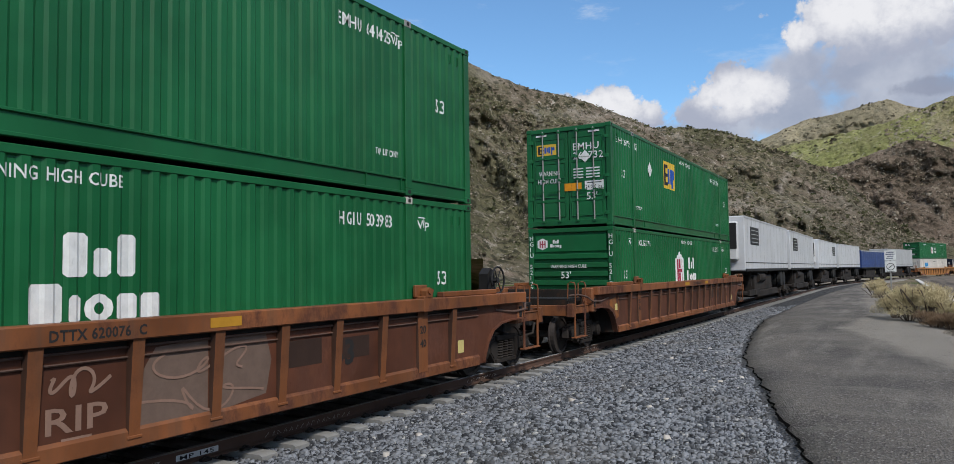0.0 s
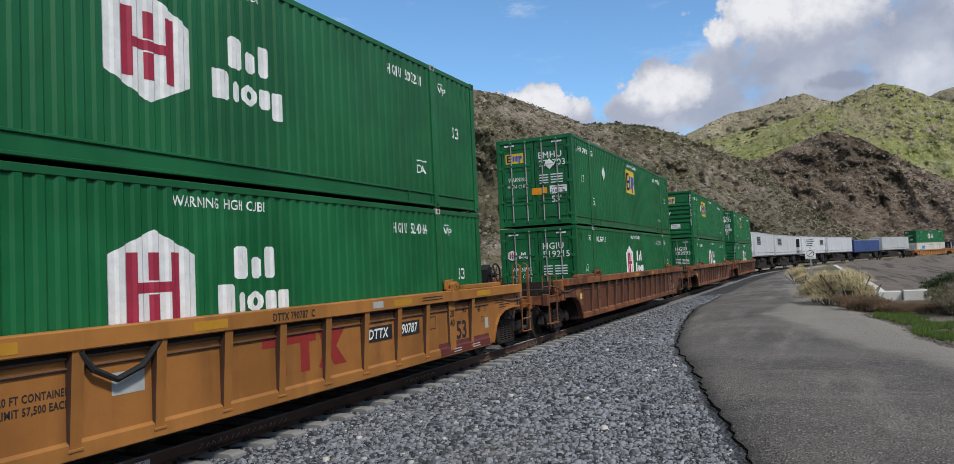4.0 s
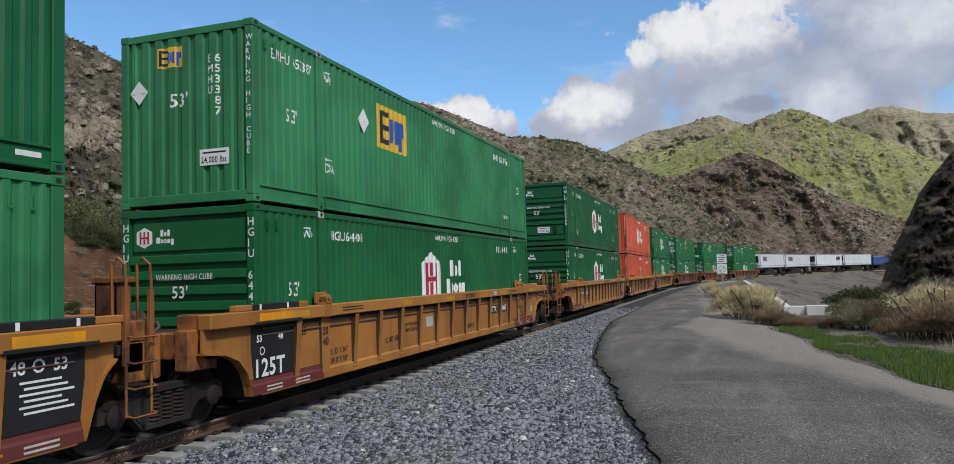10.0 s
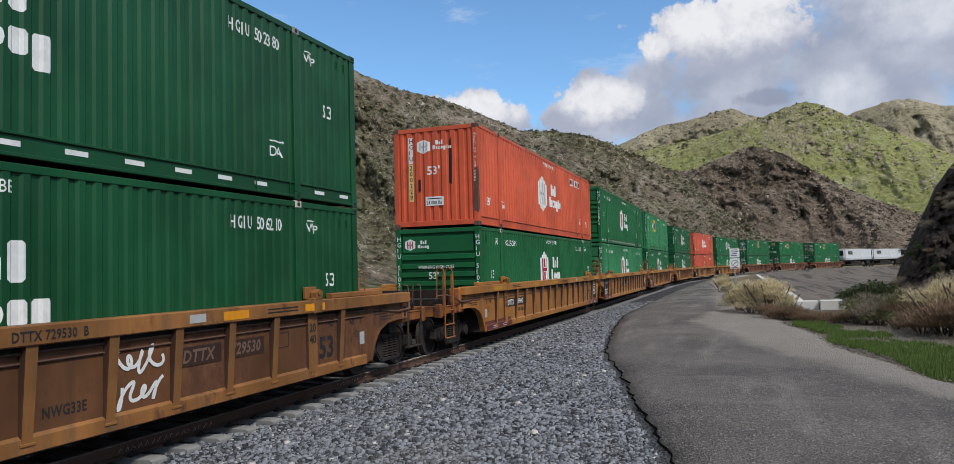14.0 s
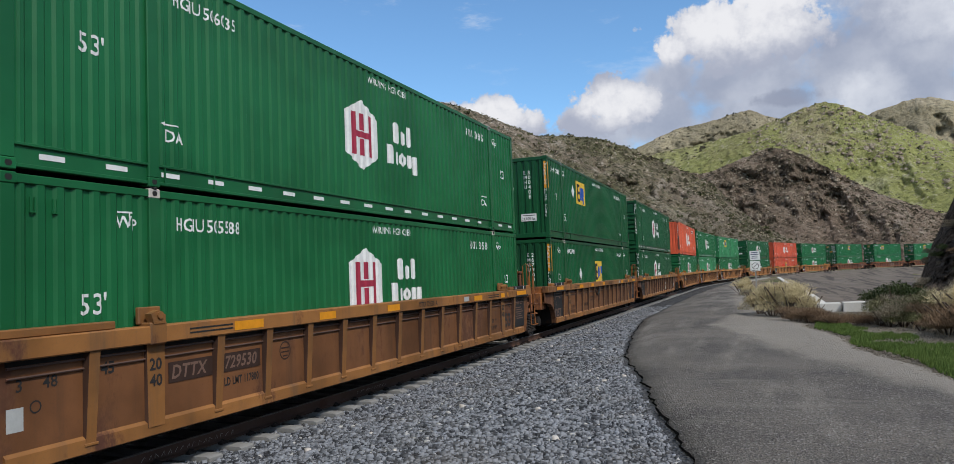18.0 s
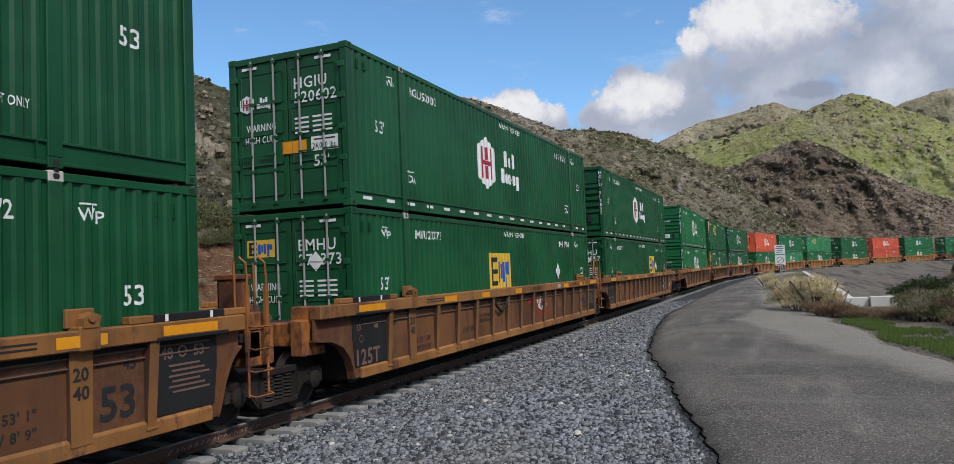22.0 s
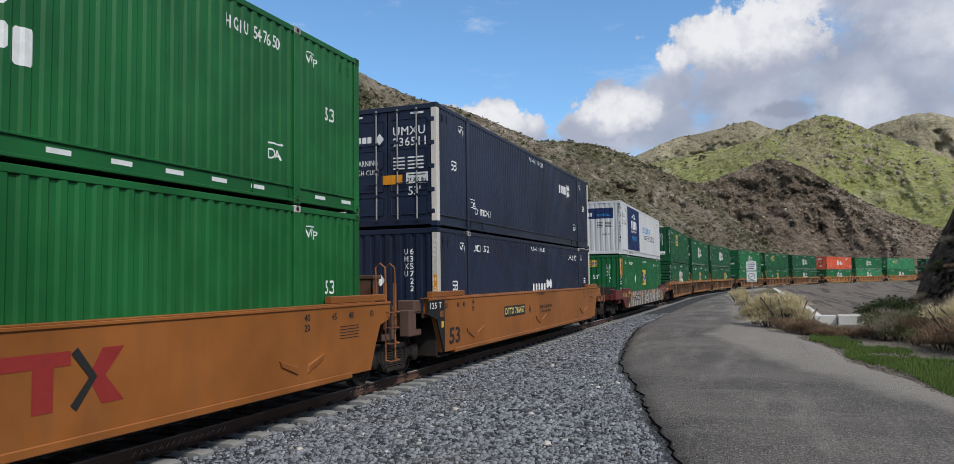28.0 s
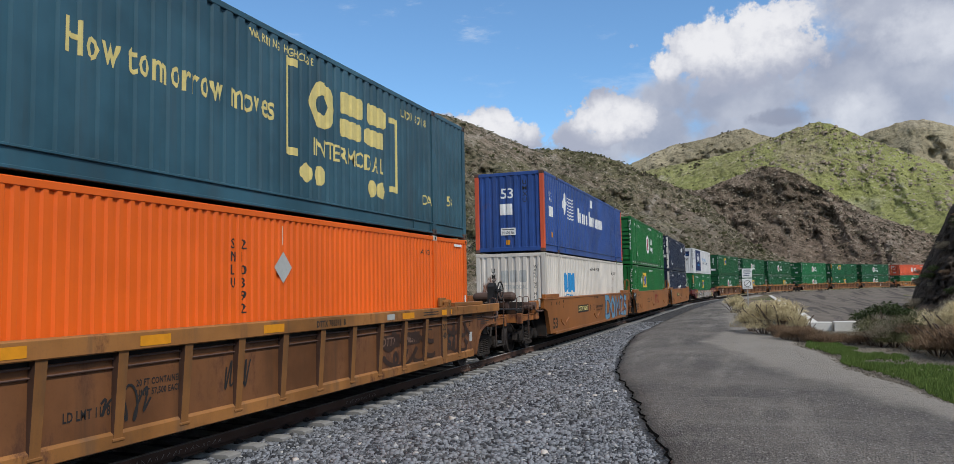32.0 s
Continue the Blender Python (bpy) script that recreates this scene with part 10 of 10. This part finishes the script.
def mural(car):
    """A painted row of broad white letter shapes on grey-brown along the side."""
    X = 1.46

    def put(f, name, mat, gap):
        lay(f, name, mat, car, "side", 0, 0, None, x=X, gap=gap)
    put(Flat().poly([(-6.55, 0.425), (6.1, 0.425), (6.25, 1.255), (-6.1, 1.255), (-6.20, 1.30), (-6.42, 0.9)]), "mural_ground", INK_TAN, 0.004)
    put(Flat().poly([(-2.55, 1.25), (-2.3, 1.02), (-1.7, 0.96), (-1.0, 1.06), (-0.85, 1.25)]), "bare_patch", MAROON_CAR, 0.006)

    def stem(y0, y1, y2, y3, lo=0.44, hi=1.25):
        """A slanting stroke from y0..y1 at its foot to y2..y3 at its head, with its dark edge."""
        put(Flat().poly([(y1, lo), (y1 + 0.06, lo), (y3 + 0.07, hi), (y3, hi)]), "mural_shadow", INK_UMBER, 0.006)
        put(Flat().poly([(y0, lo), (y1, lo), (y3, hi), (y2, hi)]), "mural_stroke", INK_MURAL, 0.008)

    def blob(pts):
        put(Flat().poly([(y + 0.035, z - 0.025) for y, z in pts]), "mural_shadow", INK_UMBER, 0.006)
        put(Flat().poly(pts), "mural_stroke", INK_MURAL, 0.008)
    # broad strokes between the letters
    stem(-6.40, -6.14, -6.31, -6.04)
    stem(-5.13, -4.93, -4.98, -4.76)
    stem(-3.86, -3.62, -3.72, -3.45)
    stem(-2.50, -2.20, -2.25, -1.97)
    stem(-1.40, -1.10, -1.18, -0.86)
    stem(0.10, 0.42, 0.38, 0.64)
    stem(1.50, 1.86, 1.84, 2.20)
    stem(2.92, 3.26, 3.18, 3.46)
    stem(4.50, 4.82, 4.68, 5.04)
    # hollows and bars of the letters
    put(Flat().rect(-7.30, 1.16, -6.72, 1.30), "amber_reflector", INK_AMBER, 0.012)
    put(Flat().rect(-8.02, 1.02, -7.88, 1.20), "paper_label", INK_CREAM, 0.012)
    put(Flat().rect(-7.72, 0.72, -7.40, 0.96), "dark_plate", INK_BLACK, 0.012)
    put(Flat().text("53", -8.55, 1.06, 0.20).text("48", -7.30, 0.98, 0.13).text("45", -6.95, 0.98, 0.13), "lettering", INK_CREAM, 0.012)
    put(Flat().poly([(-7.0, 0.44), (-6.50, 0.44), (-6.40, 0.80), (-6.62, 0.92), (-6.95, 0.72)]), "olive_blotch", INK_OLIVE, 0.006)
    put(Flat().poly([(-7.35, 0.44), (-7.0, 0.44), (-6.95, 0.72), (-7.15, 0.62)]), "tan_blotch", INK_CREAM, 0.007)
    for i in range(4):
        put(Flat().rect(-8.95, 1.20 - 0.05 * i, -8.62 - 0.05 * (i % 2), 1.222 - 0.05 * i), "small_print", INK_CREAM, 0.012)
    blob([(-5.74, 1.06), (-5.36, 1.06), (-5.34, 1.24), (-5.70, 1.24)])
    blob([(-5.84, 0.44), (-5.52, 0.44), (-5.40, 0.80), (-5.46, 0.88), (-5.72, 0.86)])
    put(Flat().poly([(-5.66, 0.44), (-5.58, 0.44), (-5.46, 0.76), (-5.52, 0.79)]), "mural_shadow", INK_UMBER, 0.010)
    blob([(-4.46, 1.02), (-4.10, 1.02), (-4.08, 1.12), (-4.44, 1.12)])
    blob([(-4.62, 0.45), (-4.22, 0.45), (-4.16, 0.74), (-4.52, 0.74)])
    blob([(-3.22, 1.25), (-2.98, 1.04), (-2.66, 1.25), (-2.76, 1.25), (-2.98, 1.12), (-3.10, 1.25)])
    blob([(-3.32, 0.45), (-3.08, 0.45), (-2.72, 0.92), (-2.78, 0.98), (-3.10, 0.78)])
    blob([(-0.70, 0.56), (0.02, 0.56), (0.06, 0.64), (-0.46, 0.68), (-0.40, 0.84), (0.06, 0.86), (0.10, 1.0), (-0.62, 0.98)])
    blob([(0.84, 0.66), (1.26, 0.66), (1.46, 1.02), (0.98, 1.02)])
    put(Flat().poly([(1.0, 0.74), (1.16, 0.74), (1.24, 0.90), (1.06, 0.90)]), "mural_shadow", INK_UMBER, 0.010)
    blob([(2.30, 0.62), (2.86, 0.62), (3.0, 0.82), (2.62, 0.86), (2.66, 1.22), (2.44, 1.22)])
    blob([(3.76, 0.66), (4.16, 0.66), (4.34, 1.04), (3.90, 1.04)])
    put(Flat().poly([(3.92, 0.76), (4.08, 0.76), (4.16, 0.92), (3.98, 0.92)]), "mural_shadow", INK_UMBER, 0.010)
    blob([(5.16, 0.62), (5.80, 0.64), (5.86, 0.76), (5.46, 0.78), (5.52, 1.0), (5.92, 1.02), (5.94, 1.14), (5.28, 1.14)])
    # olive figure beside the weight board
    put(Flat().poly([(-2.1, 0.46), (-1.52, 0.46), (-1.26, 0.88), (-1.30, 1.10), (-1.52, 1.20), (-1.76, 1.12), (-1.84, 0.92)]), "olive_figure", INK_OLIVE, 0.010)
    put(Flat().poly([(-1.74, 1.06), (-1.34, 1.08), (-1.34, 1.18), (-1.54, 1.22), (-1.72, 1.18)]), "grey_cap", INK_TAN, 0.012)
    for y, z, w in ((-5.77, 0.96, 0.48), (-3.15, 0.98, 0.44), (-0.27, 1.02, 0.50), (2.74, 1.04, 0.48), (5.53, 1.04, 0.42)):
        put(Flat().rect(y, z, y + w, z + 0.12), "amber_reflector", INK_AMBER, 0.013)
    put(Flat().rect(-6.78, 0.98, -6.42, 1.12), "placard_frame", GRIMY, 0.012)
    put(Flat().rect(-5.10, 0.74, -3.25, 1.02), "number_board", INK_BLACK, 0.012)
    put(Flat().rect(-1.80, 0.86, -1.08, 1.14), "weight_board", INK_BLACK, 0.014)
    put(Flat().rect(-0.30, 1.15, 0.26, 1.23), "weight_board", INK_BLACK, 0.014)
    put(Flat().text("DTTX 890780", -5.02, 0.80, 0.17, 1.70).text("LD LMT 163200", -1.76, 1.02, 0.08, 0.64).text("LT WT 56800", -1.76, 0.91, 0.08, 0.54), "lettering", INK_WHITE, 0.017)
    put(Flat().poly([(6.15, 0.46), (6.75, 0.44), (6.95, 0.66), (6.7, 0.86), (6.4, 0.92), (6.2, 0.80)]), "olive_blotch", INK_OLIVE, 0.006)
    put(Flat().poly([(6.2, 0.92), (6.6, 0.96), (6.75, 0.84), (7.05, 0.80), (7.15, 0.62), (7.3, 0.56), (7.25, 0.45), (6.75, 0.44), (6.95, 0.66), (6.7, 0.86)]), "tan_blotch", INK_CREAM, 0.007)
    put(Flat().rect(9.45, 1.08, 9.95, 1.21), "amber_reflector", INK_AMBER, 0.012)
    put(Flat().rect(10.12, 1.12, 10.52, 1.21), "white_plate", INK_WHITE, 0.012)
    put(Flat().rect(10.66, 1.06, 10.86, 1.21), "white_plate", INK_WHITE, 0.012)
    put(Flat().rect(9.75, 1.26, 10.05, 1.37), "dark_plate", INK_BLACK, 0.012)
    put(Flat().rect(7.62, 0.62, 8.06, 0.86), "dark_plate", INK_BLACK, 0.012)
    for i in range(5):
        put(Flat().rect(6.62, 1.20 - 0.05 * i, 7.02 - 0.04 * (i % 2), 1.222 - 0.05 * i), "small_print", INK_CREAM, 0.012)
    # chalky scrawl
    for k, (y, z, h) in enumerate(((7.42, 0.98, 0.24), (7.62, 0.98, 0.22), (7.84, 0.98, 0.26), (8.05, 1.0, 0.2), (8.35, 0.96, 0.16), (8.1, 1.26, 0.09), (8.5, 1.26, 0.1), (8.9, 1.27, 0.09), (9.2, 1.27, 0.09))):
        put(Flat().poly([(y, z), (y + 0.02, z), (y + 0.10, z + h), (y + 0.20, z), (y + 0.22, z), (y + 0.11, z + h + 0.02), (y + 0.09, z + h + 0.02)]), "scrawl", INK_MURAL, 0.012)
    put(Flat().text("53", 7.25, 0.62, 0.30).text("48", 7.85, 1.13, 0.13).text("45", 7.25, 1.13, 0.13).text("53", 8.7, 1.13, 0.13), "lettering", INK_CREAM, 0.012)


c = stack("T", emp("EMHU 271191", False, "vert", GREEN, strips=True), kllm(), MAROON_CAR, "", "A", "coup", "coup", "smooth", label="maroon smooth-sided well car painted with a grey and white mural")
mural(c)
c = stack("V", umax("UMXU 635722", False, "vert"), umax("UMXU 236511", True, "doors"), SMOOTH_CAR, "766457", "A", "art", "coup", "smooth", label=L_TAN)
c = stack("U", emp("EMHU 651294", False, "vert", GREEN_BRIGHT, high=True), hub("HGIU 547650", True, "ribs", GREEN_BRIGHT, stripes=True), SMOOTH_CAR, "766457", "C", "art", "art", "smooth", label=L_TAN)
f = Flat().rect(0.55, 1.21, 1.80, 1.36).rect(0.72, 0.76, 0.98, 1.21).rect(1.36, 0.76, 1.60, 1.21)
f.poly([(2.20, 1.36), (2.50, 1.36), (2.24, 1.06), (2.50, 0.76), (2.20, 0.76), (2.02, 1.06)])
f2 = Flat().stroke([(1.84, 1.36), (2.08, 1.06), (1.84, 0.76)], 0.10)
lay(f2, "dark_chevron", INK_BLACK, c, "side", 0, 0, None, x=1.46, gap=0.009)
lay(f, "painted_mark", INK_BROWNRED, c, "side", 0, 0, None, x=1.46)
c = stack("E", csx_white(), pacer(), SMOOTH_CAR, "766457", "B", "coup", "art", "smooth", label=L_TAN)
brake_wheel(c, 0.55, -10.9, 1.95)
brake_wheel(c, -0.7, -10.9, 1.95)
BLOCKS = [([(1.85, 0.52), (2.05, 1.48)], 0.30), ([(1.75, 1.50), (2.6, 1.46), (3.05, 1.15), (2.75, 0.62), (1.85, 0.52)], 0.24),
          ([(3.65, 1.46), (3.25, 1.0), (3.55, 0.52), (4.05, 0.60), (4.20, 1.05), (3.65, 1.46)], 0.28),
          ([(4.55, 0.50), (4.62, 1.45), (5.05, 0.95), (5.45, 1.45), (5.50, 0.52)], 0.30),
          ([(5.85, 1.44), (6.55, 1.42), (5.95, 0.60), (6.75, 0.58)], 0.26),
          ([(7.75, 1.35), (7.20, 1.42), (7.05, 1.08), (7.70, 0.85), (7.55, 0.55), (6.90, 0.62)], 0.26)]
edge, fill = Flat(), Flat()
edge.rise = fill.rise = 2e-5
for pts, wd in BLOCKS:
    edge.stroke(pts, wd + 0.09)
    fill.stroke(pts, wd)
lay(edge, "spray_outline", INK_NAVY, c, "side", 0, 0, None, x=1.46, gap=0.006)
lay(fill, "sprayed_piece", INK_PALE, c, "side", 0, 0, None, x=1.46, gap=0.010)
c = stack("Z", orange_plain(), csx_dark(), RUSTY_CAR, "786593", "B", "art", "coup", worn=True, label=L_RUST)
graff(c, -3.4, 0.55, 0.9, 0.5, 112, INK_BLACK, 5, 0.03)
graff(c, -1.3, 0.7, 0.6, 0.45, 113, INK_BLACK, 5, 0.03)
graff(c, 3.2, 0.45, 2.7, 0.8, 114, INK_UMBER, 5, 0.10)
graff(c, 6.4, 0.50, 1.6, 0.75, 115, INK_UMBER, 4, 0.09)


def motions():
    """The train runs along its track; every car and its load turn with the line."""
    for ob, mid, z in MOVERS:
        rows = []
        for k in range(33):
            s = mid + float(run(k))
            xa, ya, _ = track(s - 8.5)
            xb, yb, _ = track(s + 8.5)
            rows.append((float(k), pose((xa + xb) / 2, (ya + yb) / 2, z, 0, 0, -math.degrees(math.atan2(xb - xa, yb - ya)))))
        walk(ob, rows)
    # wheels roll while their car passes close by
    mids = {ob: mid for ob, mid, z in MOVERS}
    for w, car, y in WHEELSETS:
        s0 = mids[car] + y
        ks = [k for k in range(0, 961) if 1.5 < s0 + float(run(k / FPS)) < 26.0]
        if not ks:
            continue
        here = Vector(w.location)

        def turn(a):
            return Matrix.Translation(here) @ Matrix.Rotation(-a, 4, "X")
        k0, k1 = ks[0], ks[-1]
        ang = [(k, (float(run(k / FPS)) - float(run(k0 / FPS))) / WR) for k in range(k0, k1 + 1)]
        rows = [(k / FPS, turn(a)) for k, a in ang]
        if k0 > 0:
            rows.insert(0, (0.0, turn(0.0)))
        if k1 < 960:
            rows.append((32.0, turn(ang[-1][1])))
        walk(w, rows)


motions()
